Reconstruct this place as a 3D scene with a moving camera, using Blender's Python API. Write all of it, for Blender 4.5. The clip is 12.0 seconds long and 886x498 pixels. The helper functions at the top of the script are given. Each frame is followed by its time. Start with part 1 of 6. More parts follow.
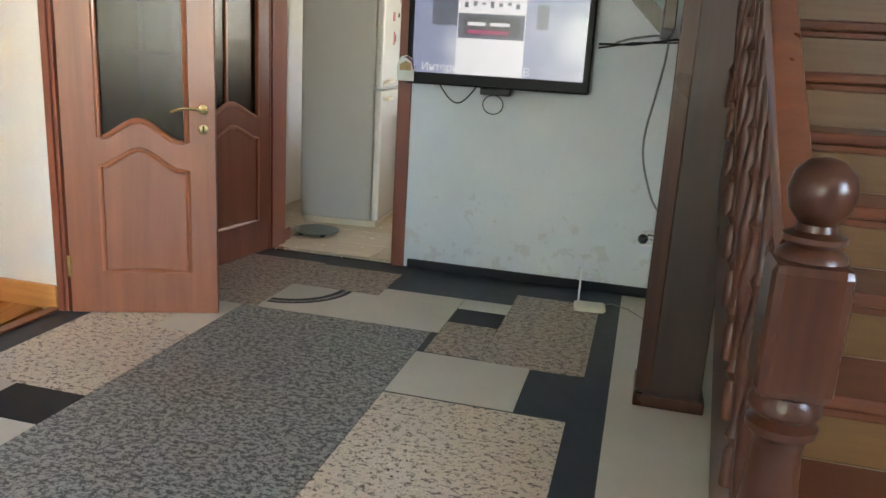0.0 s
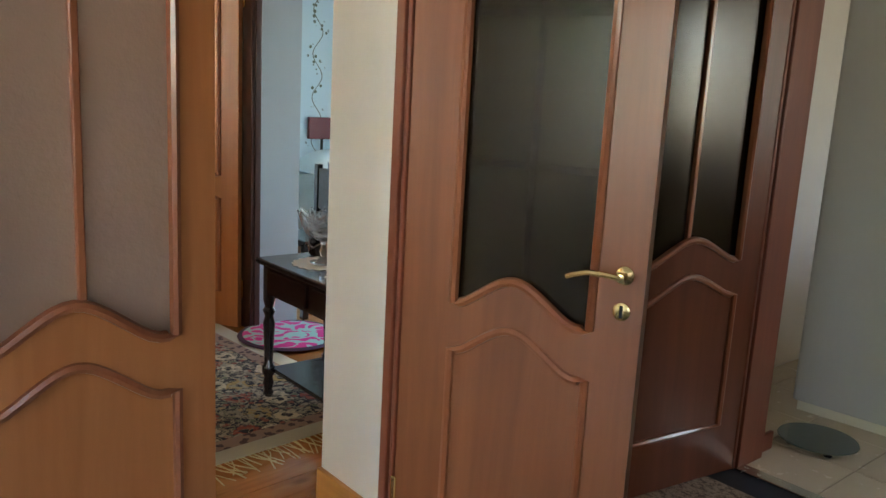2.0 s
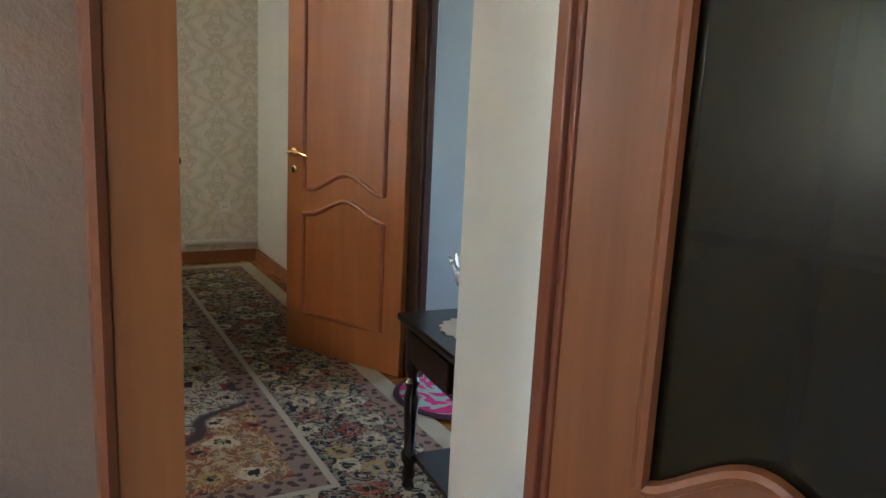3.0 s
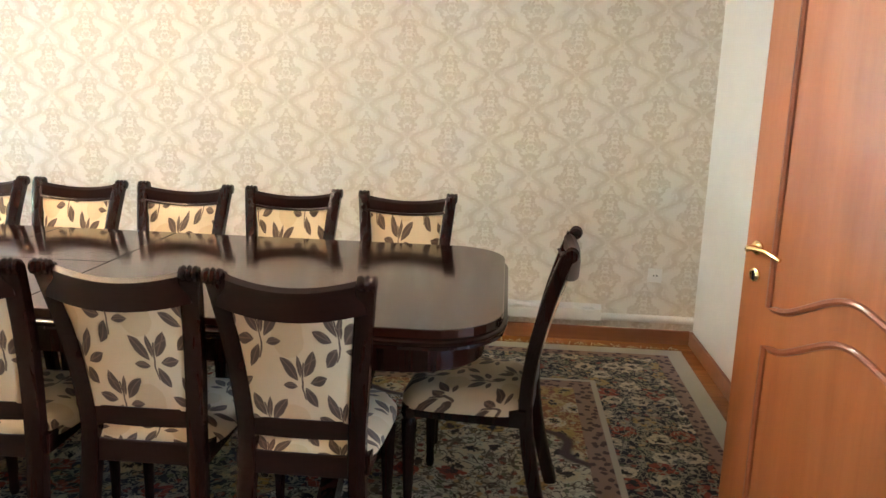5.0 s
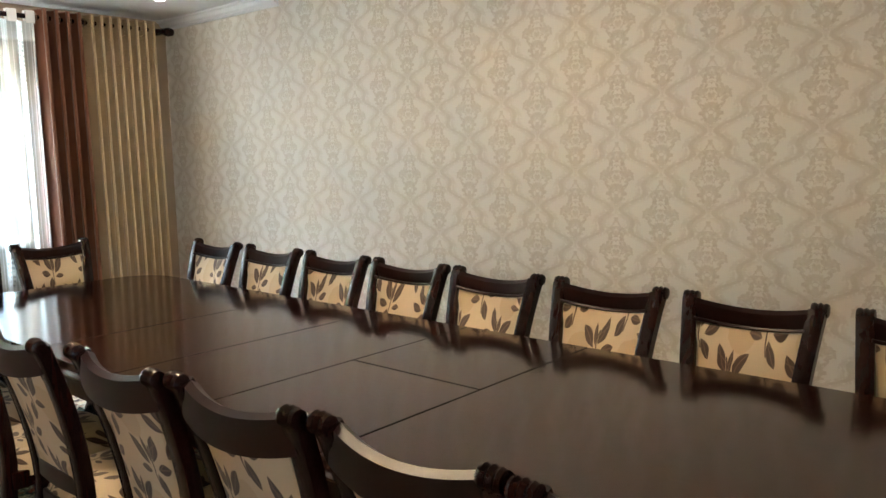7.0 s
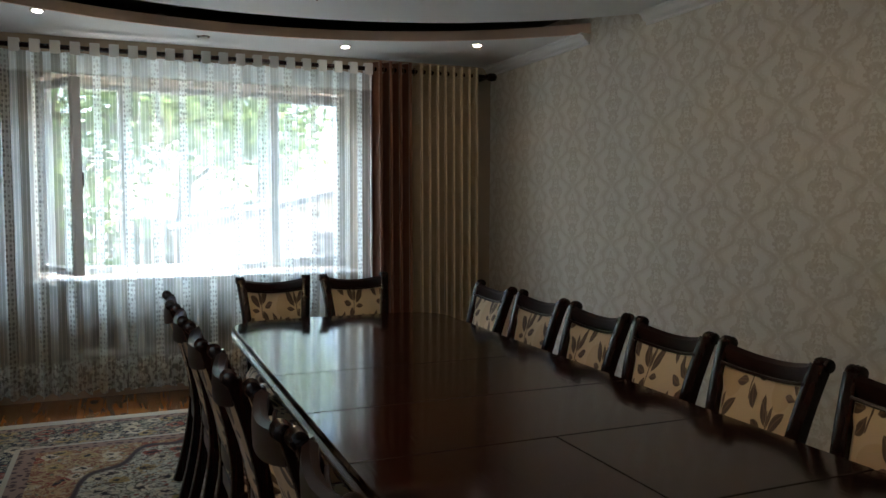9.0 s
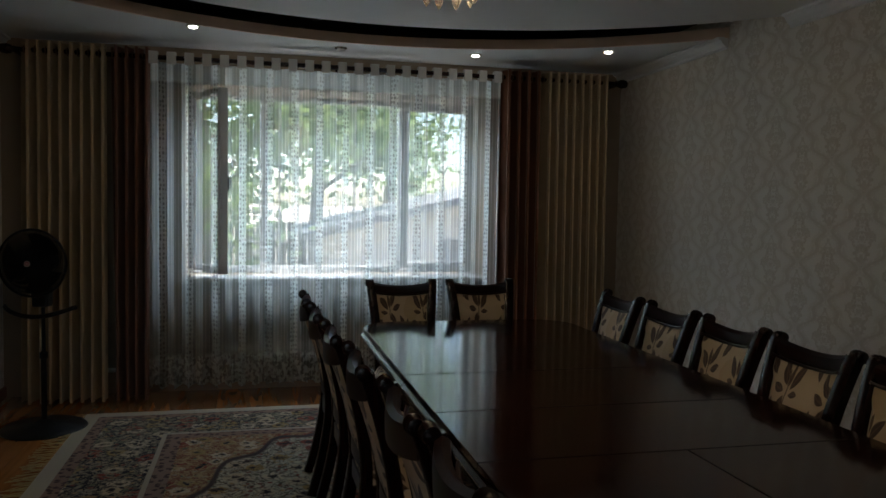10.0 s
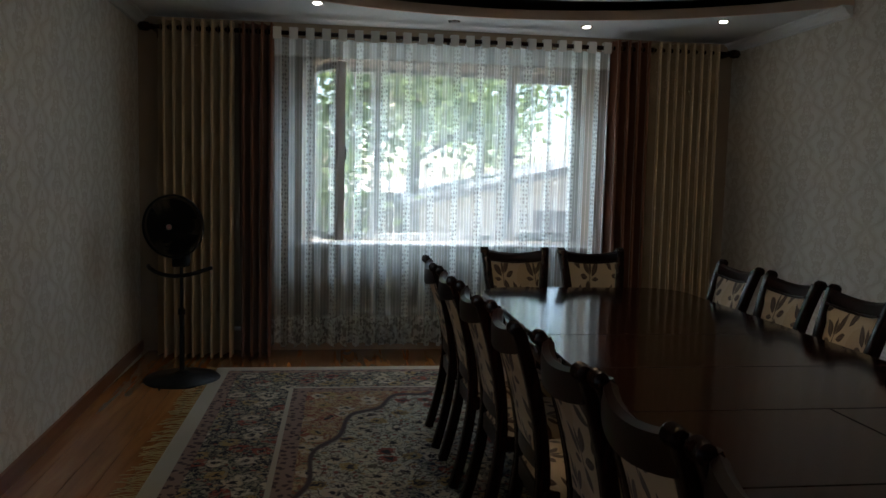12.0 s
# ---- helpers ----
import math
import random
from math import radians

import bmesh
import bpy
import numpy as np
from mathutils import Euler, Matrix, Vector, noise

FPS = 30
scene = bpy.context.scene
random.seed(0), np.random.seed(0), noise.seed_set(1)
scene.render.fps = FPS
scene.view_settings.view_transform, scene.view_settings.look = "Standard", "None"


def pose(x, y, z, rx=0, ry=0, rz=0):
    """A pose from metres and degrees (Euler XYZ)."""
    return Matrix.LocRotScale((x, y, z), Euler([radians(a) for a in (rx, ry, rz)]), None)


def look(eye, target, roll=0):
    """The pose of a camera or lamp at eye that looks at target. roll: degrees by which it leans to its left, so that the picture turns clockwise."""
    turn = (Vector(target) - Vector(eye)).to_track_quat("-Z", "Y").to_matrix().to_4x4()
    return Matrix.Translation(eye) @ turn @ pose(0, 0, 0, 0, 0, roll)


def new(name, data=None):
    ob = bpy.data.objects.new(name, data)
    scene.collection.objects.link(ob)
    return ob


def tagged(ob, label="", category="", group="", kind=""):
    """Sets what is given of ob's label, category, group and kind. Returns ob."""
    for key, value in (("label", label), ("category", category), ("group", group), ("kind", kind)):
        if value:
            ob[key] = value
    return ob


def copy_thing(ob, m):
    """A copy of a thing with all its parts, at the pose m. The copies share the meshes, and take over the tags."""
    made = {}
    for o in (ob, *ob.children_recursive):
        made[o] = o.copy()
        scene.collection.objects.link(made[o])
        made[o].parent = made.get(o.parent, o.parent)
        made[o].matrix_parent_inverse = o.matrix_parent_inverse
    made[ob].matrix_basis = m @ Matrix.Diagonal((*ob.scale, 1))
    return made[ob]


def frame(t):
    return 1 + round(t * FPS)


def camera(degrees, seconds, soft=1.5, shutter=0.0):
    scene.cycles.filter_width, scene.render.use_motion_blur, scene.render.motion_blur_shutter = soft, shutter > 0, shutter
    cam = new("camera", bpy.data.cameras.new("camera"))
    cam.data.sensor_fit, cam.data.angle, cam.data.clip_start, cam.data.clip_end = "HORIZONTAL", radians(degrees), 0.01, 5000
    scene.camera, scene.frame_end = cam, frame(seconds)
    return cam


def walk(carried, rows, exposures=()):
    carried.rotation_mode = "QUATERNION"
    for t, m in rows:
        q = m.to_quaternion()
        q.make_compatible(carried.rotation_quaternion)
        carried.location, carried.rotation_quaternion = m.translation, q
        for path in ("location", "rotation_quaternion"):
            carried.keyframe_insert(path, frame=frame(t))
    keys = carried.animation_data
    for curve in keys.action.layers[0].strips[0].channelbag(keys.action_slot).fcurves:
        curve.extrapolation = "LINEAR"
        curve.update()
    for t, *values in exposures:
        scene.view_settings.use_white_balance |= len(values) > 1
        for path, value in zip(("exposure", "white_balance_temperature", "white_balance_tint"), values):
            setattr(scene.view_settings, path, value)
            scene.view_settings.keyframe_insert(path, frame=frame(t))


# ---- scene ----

cam = camera(59.6, 12.0)
PATH = [
    (0, (-0.092, 0.191, 1.239), (-0.560, 2.071, 0.744), 3.4),
    (0.5, (-0.208, 0.576, 1.256), (-1.041, 2.339, 0.811), 3.1),
    (1, (-0.413, 0.979, 1.281), (-1.525, 2.591, 0.874), 3.3),
    (1.5, (-0.624, 1.330, 1.300), (-1.942, 2.784, 0.910), 3.1),
    (2, (-0.894, 1.758, 1.303), (-2.391, 3.031, 0.929), 3.1),
    (2.5, (-1.222, 2.066, 1.331), (-2.884, 3.111, 0.948), 3.1),
    (2.7, (-1.348, 2.197, 1.315), (-3.069, 3.142, 0.930), 2.9),
    (4.5, (-2.585, 2.673, 1.459), (-4.534, 2.654, 1.012), 2.6),
    (5, (-2.885, 2.624, 1.462), (-4.819, 2.318, 1.053), 1.8),
    (5.5, (-3.152, 2.602, 1.461), (-5.015, 1.978, 1.087), 0.8),
    (6, (-3.404, 2.561, 1.462), (-5.152, 1.649, 1.131), 0.2),
    (6.5, (-3.661, 2.466, 1.474), (-5.251, 1.286, 1.191), -0.5),
    (7, (-3.859, 2.433, 1.468), (-5.249, 1.016, 1.220), -1.1),
    (7.5, (-4.070, 2.464, 1.478), (-5.249, 0.860, 1.272), -1.3),
    (9.5, (-4.431, 2.376, 1.458), (-4.888, 0.432, 1.340), 0.7),
    (10, (-4.378, 2.411, 1.453), (-4.690, 0.439, 1.342), 1.0),
    (10.5, (-4.255, 2.471, 1.448), (-4.456, 0.485, 1.331), 1.1),
    (11, (-4.169, 2.519, 1.442), (-4.306, 0.529, 1.300), 1.1),
    (11.5, (-4.139, 2.526, 1.429), (-4.256, 0.536, 1.259), 1.3),
    (12, (-4.145, 2.553, 1.431), (-4.253, 0.565, 1.245), 1.4),
]
EXPOSURES = [
    (0.0, 5.3, 6800, 10), (0.5, 5.6, 6900, 10), (1.0, 5.35, 7400, 10), (1.5, 4.95, 7600, 10), (2.0, 4.5, 6900, 7), (2.7, 4.2, 6200, 4), (4.3, 5.65, 6300, 10), (5.0, 5.65, 6000, 10),
    (6.0, 5.15, 5800, 10), (7.0, 4.45, 6400, 10), (7.7, 4.1, 6500, 10), (9.3, 1.95, 6300, 10), (10.0, 1.25, 6300, 10), (11.0, 1.15, 6300, 10), (12.0, 1.5, 6250, 10),
]
walk(cam, [(t, look(eye, target, roll)) for t, eye, target, roll in PATH], EXPOSURES)

# ---- light ----
world = bpy.data.worlds.new("sky")
scene.world = world
world.use_nodes = True
wt = world.node_tree
sky = wt.nodes.new("ShaderNodeTexSky")
sky.sky_type, sky.sun_disc = "NISHITA", False
sky.sun_elevation, sky.sun_rotation = radians(61), radians(114)
wt.links.new(sky.outputs[0], wt.nodes["Background"].inputs[0])
wt.nodes["Background"].inputs[1].default_value = 0.15


def lamp(name, kind, energy, color, m, **more):
    data = bpy.data.lights.new(name, kind)
    data.energy, data.color = energy, color
    for key, value in more.items():
        if key == "size":
            data.size = value
        elif key == "size_y":
            data.shape, data.size_y = "RECTANGLE", value
        elif key == "angle":
            data.angle = radians(value)
        elif key == "radius":
            data.shadow_soft_size = value
        elif key == "spot":
            data.spot_size, data.spot_blend = radians(value), 0.6
    ob = new(name, data)
    ob.matrix_world = m
    return ob


lamp("sun", "SUN", 5.0, (1.0, 0.95, 0.87), look((0, 0, 10), (5.0, 2.2, 0.0)), angle=0.5)
lamp("daylight_dining_window", "AREA", 18.0, (0.76, 0.90, 1.0), look((-5.02, -4.25, 2.72), (-5.02, -2.3, 0.9)), size=2.3, size_y=0.5)
lamp("daylight_hall_window", "AREA", 0.36, (0.95, 0.97, 1.0), look((-1.0, -2.55, 1.5), (-1.2, 2.0, 1.0)), size=1.6, size_y=1.4)
# unseen source, added to light the door leaves and stairs from the east
lamp("daylight_stair_window", "AREA", 0.26, (0.95, 0.97, 1.0), look((2.15, 0.05, 1.75), (-1.5, 1.6, 0.9)), size=0.95, size_y=0.85)
lamp("daylight_kitchen_window", "AREA", 1.1, (1.0, 0.87, 0.70), look((0.9, 6.6, 1.6), (-2.0, 5.4, 1.0)), size=1.2, size_y=1.2)
lamp("daylight_bedroom_window", "AREA", 1.5, (0.72, 0.88, 1.0), look((-4.2, 6.7, 1.6), (-4.4, 4.0, 1.0)), size=1.6, size_y=1.3)

# ---- helpers for shapes ----
def part(name, bm, material, parent=None, label="", smooth=False):
    me = bpy.data.meshes.new(name)
    bmesh.ops.recalc_face_normals(bm, faces=bm.faces)
    bm.to_mesh(me)
    bm.free()
    if smooth:
        me.polygons.foreach_set("use_smooth", [True] * len(me.polygons))
        me.set_sharp_from_angle(angle=radians(42))
    me.materials.append(material)
    ob = new(name, me)
    ob.parent = parent
    if label:
        ob["label"] = label
    return ob


def thing(name, label, category, group="", m=None):
    ob = new(name)
    if m is not None:
        ob.matrix_world = m
    return tagged(ob, label, category, group)


def structure(name, bm, material, label="", category=""):
    return tagged(part(name, bm, material), label, category, kind="structure")


def box(bm, lo, hi, bevel=0.0, seg=2):
    """Adds a box between two corners, with rounded edges."""
    r = bmesh.ops.create_cube(bm, size=1.0)
    c = [(a + b) / 2 for a, b in zip(lo, hi)]
    d = [abs(b - a) for a, b in zip(lo, hi)]
    for v in r["verts"]:
        v.co = Vector((c[0] + v.co.x * d[0], c[1] + v.co.y * d[1], c[2] + v.co.z * d[2]))
    if bevel:
        edges = list({e for v in r["verts"] for e in v.link_edges})
        bmesh.ops.bevel(bm, geom=edges, offset=min(bevel, min(d) * 0.45), segments=seg, affect="EDGES", profile=0.5)
    return bm


def boxes(*rows, bevel=0.0):
    bm = bmesh.new()
    for lo, hi in rows:
        box(bm, lo, hi, bevel)
    return bm


def prism(points, axis, a, b, bevel=0.0):
    """A flat outline (two coordinates a point) pushed from a to b along an axis."""
    bm = bmesh.new()

    def at(p, q):
        return {"x": (q, p[0], p[1]), "y": (p[0], q, p[1]), "z": (p[0], p[1], q)}[axis]

    lower = [bm.verts.new(at(p, a)) for p in points]
    upper = [bm.verts.new(at(p, b)) for p in points]
    bm.faces.new(lower)
    bm.faces.new(upper[::-1])
    n = len(points)
    for i in range(n):
        bm.faces.new((lower[i], lower[(i + 1) % n], upper[(i + 1) % n], upper[i]))
    if bevel:
        bmesh.ops.recalc_face_normals(bm, faces=bm.faces)
        caps = [e for e in bm.edges if abs(e.calc_length() - abs(b - a)) > 1e-6 or n < 5]
        bmesh.ops.bevel(bm, geom=caps, offset=bevel, segments=2, affect="EDGES", profile=0.5)
    return bm


def lathe(profile, seg=24, at=(0, 0, 0), bm=None):
    """A turned shape from rows of radius and height."""
    bm = bm or bmesh.new()
    rings = []
    for r, z in profile:
        rings.append([bm.verts.new((at[0] + max(r, 1e-4) * math.cos(k * math.tau / seg), at[1] + max(r, 1e-4) * math.sin(k * math.tau / seg), at[2] + z)) for k in range(seg)])
    for a, b in zip(rings, rings[1:]):
        for k in range(seg):
            bm.faces.new((a[k], a[(k + 1) % seg], b[(k + 1) % seg], b[k]))
    bm.faces.new(rings[0][::-1])
    bm.faces.new(rings[-1])
    return bm


def sweep(points, section, bm=None, up=(0, 0, 1), closed=False):
    """A section (rows of sideways, upwards) carried along a line of points."""
    bm = bm or bmesh.new()
    pts = [Vector(p) for p in points]
    rings, n = [], len(pts)
    for i, p in enumerate(pts):
        if closed:
            d = pts[(i + 1) % n] - pts[i - 1]
        else:
            d = pts[min(i + 1, n - 1)] - pts[max(i - 1, 0)]
        d.normalize()
        side = d.cross(Vector(up))
        side = side.normalized() if side.length > 1e-4 else Vector((1, 0, 0))
        top = side.cross(d).normalized()
        rings.append([bm.verts.new(p + side * a + top * b) for a, b in section])
    m = len(section)
    for i in range(n if closed else n - 1):
        a, b = rings[i], rings[(i + 1) % n]
        for k in range(m):
            bm.faces.new((a[k], a[(k + 1) % m], b[(k + 1) % m], b[k]))
    if not closed:
        bm.faces.new(rings[0][::-1])
        bm.faces.new(rings[-1])
    return bm


def ring(r, n=8, flat=1.0):
    return [(r * math.cos(k * math.tau / n), flat * r * math.sin(k * math.tau / n)) for k in range(n)]


def tube(points, r, n=8, bm=None, up=(0, 0, 1), closed=False):
    return sweep(points, ring(r, n), bm, up, closed)


def flowing(points, n=6):
    """A smooth line through a few points."""
    p = [Vector(q) for q in points]
    p = [2 * p[0] - p[1], *p, 2 * p[-1] - p[-2]]
    out = []
    for a, b, c, d in zip(p, p[1:], p[2:], p[3:]):
        for k in range(n):
            t = k / n
            out.append(0.5 * (2 * b + (c - a) * t + (2 * a - 5 * b + 4 * c - d) * t * t + (3 * b - a - 3 * c + d) * t ** 3))
    return [tuple(q) for q in out] + [tuple(p[-2])]


def curve(fn, n):
    return [fn(i / (n - 1)) for i in range(n)]


def sheet(fn, nu, nv, thick=0.0, bm=None):
    """A surface fn(u, v) on a grid, with a back face if thick."""
    bm = bm or bmesh.new()
    grid = [[bm.verts.new(fn(i / (nu - 1), j / (nv - 1))) for j in range(nv)] for i in range(nu)]
    faces = [bm.faces.new((grid[i][j], grid[i + 1][j], grid[i + 1][j + 1], grid[i][j + 1])) for i in range(nu - 1) for j in range(nv - 1)]
    if thick:
        bmesh.ops.solidify(bm, geom=faces, thickness=thick)
    return bm


# ---- materials ----
def material(name, color=(0.5, 0.5, 0.5), rough=0.5, metal=0.0, **more):
    m = bpy.data.materials.new(name)
    m.use_nodes = True
    b = m.node_tree.nodes["Principled BSDF"]
    b.inputs["Base Color"].default_value = (*color, 1)
    b.inputs["Roughness"].default_value = rough
    b.inputs["Metallic"].default_value = metal
    for key, value in more.items():
        b.inputs[key.replace("_", " ")].default_value = value
    return m


class Net:
    """A short way to write node trees."""

    def __init__(self, m):
        self.tree, self.shader = m.node_tree, m.node_tree.nodes["Principled BSDF"]
        self.coord = self.tree.nodes.new("ShaderNodeTexCoord").outputs["Object"]

    def put(self, socket, value):
        if isinstance(value, bpy.types.NodeSocket):
            self.tree.links.new(value, socket)
        elif value is not None:
            socket.default_value = value

    def math(self, op, a, b=None, c=None, clamp=False):
        n = self.tree.nodes.new("ShaderNodeMath")
        n.operation, n.use_clamp = op, clamp
        for socket, value in zip(n.inputs, (a, b, c)):
            self.put(socket, value)
        return n.outputs[0]

    def split(self, v=None):
        n = self.tree.nodes.new("ShaderNodeSeparateXYZ")
        self.put(n.inputs[0], v or self.coord)
        return n.outputs

    def join(self, x=0.0, y=0.0, z=0.0):
        n = self.tree.nodes.new("ShaderNodeCombineXYZ")
        for socket, value in zip(n.inputs, (x, y, z)):
            self.put(socket, value)
        return n.outputs[0]

    def scaled(self, v, s, loc=(0, 0, 0)):
        n = self.tree.nodes.new("ShaderNodeMapping")
        self.put(n.inputs[0], v)
        n.inputs["Scale"].default_value, n.inputs["Location"].default_value = s, loc
        return n.outputs[0]

    def noise(self, v, scale, detail=4.0, rough=0.55, distort=0.0):
        n = self.tree.nodes.new("ShaderNodeTexNoise")
        self.put(n.inputs["Vector"], v or self.coord)
        n.inputs["Scale"].default_value, n.inputs["Detail"].default_value = scale, detail
        n.inputs["Roughness"].default_value, n.inputs["Distortion"].default_value = rough, distort
        return n.outputs[0]

    def voronoi(self, v, scale, random=1.0, feature="F1", two=False):
        n = self.tree.nodes.new("ShaderNodeTexVoronoi")
        n.feature, n.voronoi_dimensions = feature, "2D" if two else "3D"
        self.put(n.inputs["Vector"], v or self.coord)
        n.inputs["Scale"].default_value = scale
        n.inputs["Randomness"].default_value = random
        return n.outputs

    def ramp(self, f, *stops, step=False):
        n = self.tree.nodes.new("ShaderNodeValToRGB")
        n.color_ramp.interpolation = "CONSTANT" if step else "LINEAR"
        while len(n.color_ramp.elements) < len(stops):
            n.color_ramp.elements.new(0.5)
        for e, (p, c) in zip(n.color_ramp.elements, stops):
            e.position, e.color = p, (*c, 1) if len(c) == 3 else c
        self.put(n.inputs[0], f)
        return n.outputs[0]

    def mix(self, f, a, b, blend="MIX"):
        n = self.tree.nodes.new("ShaderNodeMix")
        n.data_type, n.blend_type = "RGBA", blend
        self.put(n.inputs[0], f)
        for k, value in ((6, a), (7, b)):
            self.put(n.inputs[k], (*value, 1) if isinstance(value, tuple) else value)
        return n.outputs[2]

    def soft(self, f, a, b):
        n = self.tree.nodes.new("ShaderNodeMapRange")
        n.interpolation_type = "SMOOTHSTEP"
        self.put(n.inputs[0], f)
        n.inputs[1].default_value, n.inputs[2].default_value = a, b
        return n.outputs[0]

    def random(self):
        return self.tree.nodes.new("ShaderNodeObjectInfo").outputs["Random"]

    def bump(self, height, strength, distance=0.01):
        n = self.tree.nodes.new("ShaderNodeBump")
        n.inputs["Strength"].default_value, n.inputs["Distance"].default_value = strength, distance
        self.put(n.inputs["Height"], height)
        self.put(self.shader.inputs["Normal"], n.outputs[0])

    def color(self, v):
        self.put(self.shader.inputs["Base Color"], v)

    def rough(self, v):
        self.put(self.shader.inputs["Roughness"], v)


def wood(name, light, dark, rough, along="z", grain=1.0, coat=0.0, gloss=0.5):
    m = material(name, light, rough, Coat_Weight=coat, Coat_Roughness=0.12, Specular_IOR_Level=gloss)
    n = Net(m)
    s = {"x": (0.6, 9, 9), "y": (9, 0.6, 9), "z": (9, 9, 0.6)}[along]
    v = n.scaled(n.coord, s)
    broad = n.noise(v, 1.0 * grain, 3, 0.6, 1.2)
    fine = n.noise(n.scaled(n.coord, tuple(a * 7 for a in s)), grain, 4, 0.7)
    both = n.math("ADD", n.math("MULTIPLY", broad, 0.7), n.math("MULTIPLY", fine, 0.3))
    n.color(n.ramp(both, (0.32, dark), (0.68, light)))
    n.rough(n.math("MULTIPLY_ADD", n.noise(None, 3.0), 0.18, rough - 0.09))
    n.bump(fine, 0.12, 0.002)
    return m


def plain(name, color, rough, vary=0.12, scale=4.0, bump=0.05, metal=0.0, fine=60.0, **more):
    """A painted or moulded surface: slow stains and a fine grain."""
    m = material(name, color, rough, metal, **more)
    n = Net(m)
    slow = n.noise(None, scale, 5, 0.6)
    n.color(n.mix(slow, tuple(c * (1 - vary) for c in color), tuple(min(1, c * (1 + vary)) for c in color)))
    n.rough(n.math("MULTIPLY_ADD", n.noise(None, scale * 3), 0.15, max(0.02, rough - 0.075)))
    if bump:
        n.bump(n.noise(None, fine, 3), bump, 0.004)
    return m


def damask(name, along, base, figure):
    """Wallpaper with an ogee trellis and lacy medallions in half-drop, 0.48 by 0.38 m a repeat."""
    m = material(name, base, 0.55)
    n = Net(m)
    x, y, z = n.split()
    u = {"x": x, "y": y}[along]
    fibre = n.math("SUBTRACT", n.noise(None, 55, 3, 0.7), 0.5)

    def medallion(du, dv):
        a = n.math("ABSOLUTE", n.math("WRAP", n.math("ADD", u, du), 0.24, -0.24))
        b = n.math("WRAP", n.math("ADD", z, dv), 0.19, -0.19)
        turn = n.math("MULTIPLY", b, math.tau / 0.38)
        cell = n.join(a, b, 0.0)
        ragged = n.math("MULTIPLY", n.math("SUBTRACT", n.noise(cell, 46, 2, 0.65), 0.5), 0.085)
        # scrolled ogee line round the plain urns
        line = n.math("ADD", n.math("MULTIPLY_ADD", n.math("COSINE", turn), 0.070, 0.12), n.math("MULTIPLY", n.math("SINE", n.math("MULTIPLY", turn, 3.0)), 0.030))
        off = n.math("ABSOLUTE", n.math("SUBTRACT", n.math("ADD", a, n.math("MULTIPLY", ragged, 0.35)), line))
        scroll = n.soft(off, 0.020, 0.009)
        # lacy body: a pointed arch above, a flower in the middle, a tail below
        arch = n.math("MULTIPLY", n.math("SUBTRACT", 0.165, b), 0.75)
        body = n.math("MINIMUM", arch, n.math("MULTIPLY_ADD", n.math("COSINE", n.math("MULTIPLY", b, 48.0)), 0.026, 0.068))
        body = n.math("MINIMUM", body, n.math("MULTIPLY", n.math("ADD", b, 0.16), 0.8))
        depth = n.math("SUBTRACT", n.math("ADD", body, ragged), a)
        inside = n.soft(depth, -0.004, 0.006)
        rim = n.soft(n.math("ABSOLUTE", n.math("SUBTRACT", depth, 0.004)), 0.010, 0.004)
        lace = n.soft(n.noise(n.scaled(cell, (1, 1, 1), (3.1, 1.4, 0)), 30, 1, 0.5, 0.6), 0.44, 0.56)
        veins = n.soft(n.math("ABSOLUTE", n.math("SUBTRACT", n.noise(n.scaled(cell, (1, 1, 1), (0.6, 5.2, 0)), 24, 1, 0.5, 1.0), 0.5)), 0.05, 0.02)
        fill = n.math("MULTIPLY", inside, n.math("MAXIMUM", n.math("MULTIPLY", lace, 0.75), veins))
        # small leaves that sprout from the line towards the medallion
        sprout = n.math("MULTIPLY", n.soft(off, 0.062, 0.03), n.soft(n.noise(n.scaled(cell, (1, 1, 1), (7.7, 2.9, 0)), 34, 1, 0.5, 0.6), 0.47, 0.54))
        return n.math("MAXIMUM", n.math("MAXIMUM", fill, n.math("MULTIPLY", rim, 0.8)), n.math("MAXIMUM", n.math("MULTIPLY", scroll, 0.8), n.math("MULTIPLY", sprout, 0.5)))

    fig = n.math("MAXIMUM", medallion(0.0, 0.0), medallion(0.24, 0.19))
    worn = n.math("MULTIPLY", fig, n.math("ADD", n.math("MULTIPLY_ADD", n.noise(None, 6, 3), 0.5, 0.55), n.math("MULTIPLY", fibre, 0.8)), clamp=True)
    slow = n.noise(None, 1.3, 3)
    n.color(n.mix(worn, n.mix(slow, tuple(c * 0.96 for c in base), tuple(min(1, c * 1.03) for c in base)), figure))
    n.rough(n.math("MULTIPLY_ADD", worn, 0.10, 0.58))
    n.bump(n.math("ADD", worn, n.math("MULTIPLY", n.noise(None, 300, 2), 0.3)), 0.12, 0.002)
    return m


M_DAMASK_Y = damask("damask_wallpaper_long", "y", (0.71, 0.67, 0.595), (0.53, 0.465, 0.375))
M_CREAM_WALL = plain("cream_wall_paint", (0.77, 0.775, 0.75), 0.6, 0.05)
# dimness of the backlit window wall, put into its colour
M_SOUTH_WALL = plain("shaded_window_wall", (0.34, 0.26, 0.185), 0.6, 0.07)
M_WHITE_WALL = plain("white_wall_paint", (0.70, 0.69, 0.66), 0.6, 0.07, 3.0, 0.15, fine=35)
M_CEILING = plain("white_ceiling_paint", (0.72, 0.73, 0.73), 0.7, 0.03)
M_FASCIA = plain("peach_ceiling_fascia", (0.66, 0.50, 0.40), 0.6, 0.04)
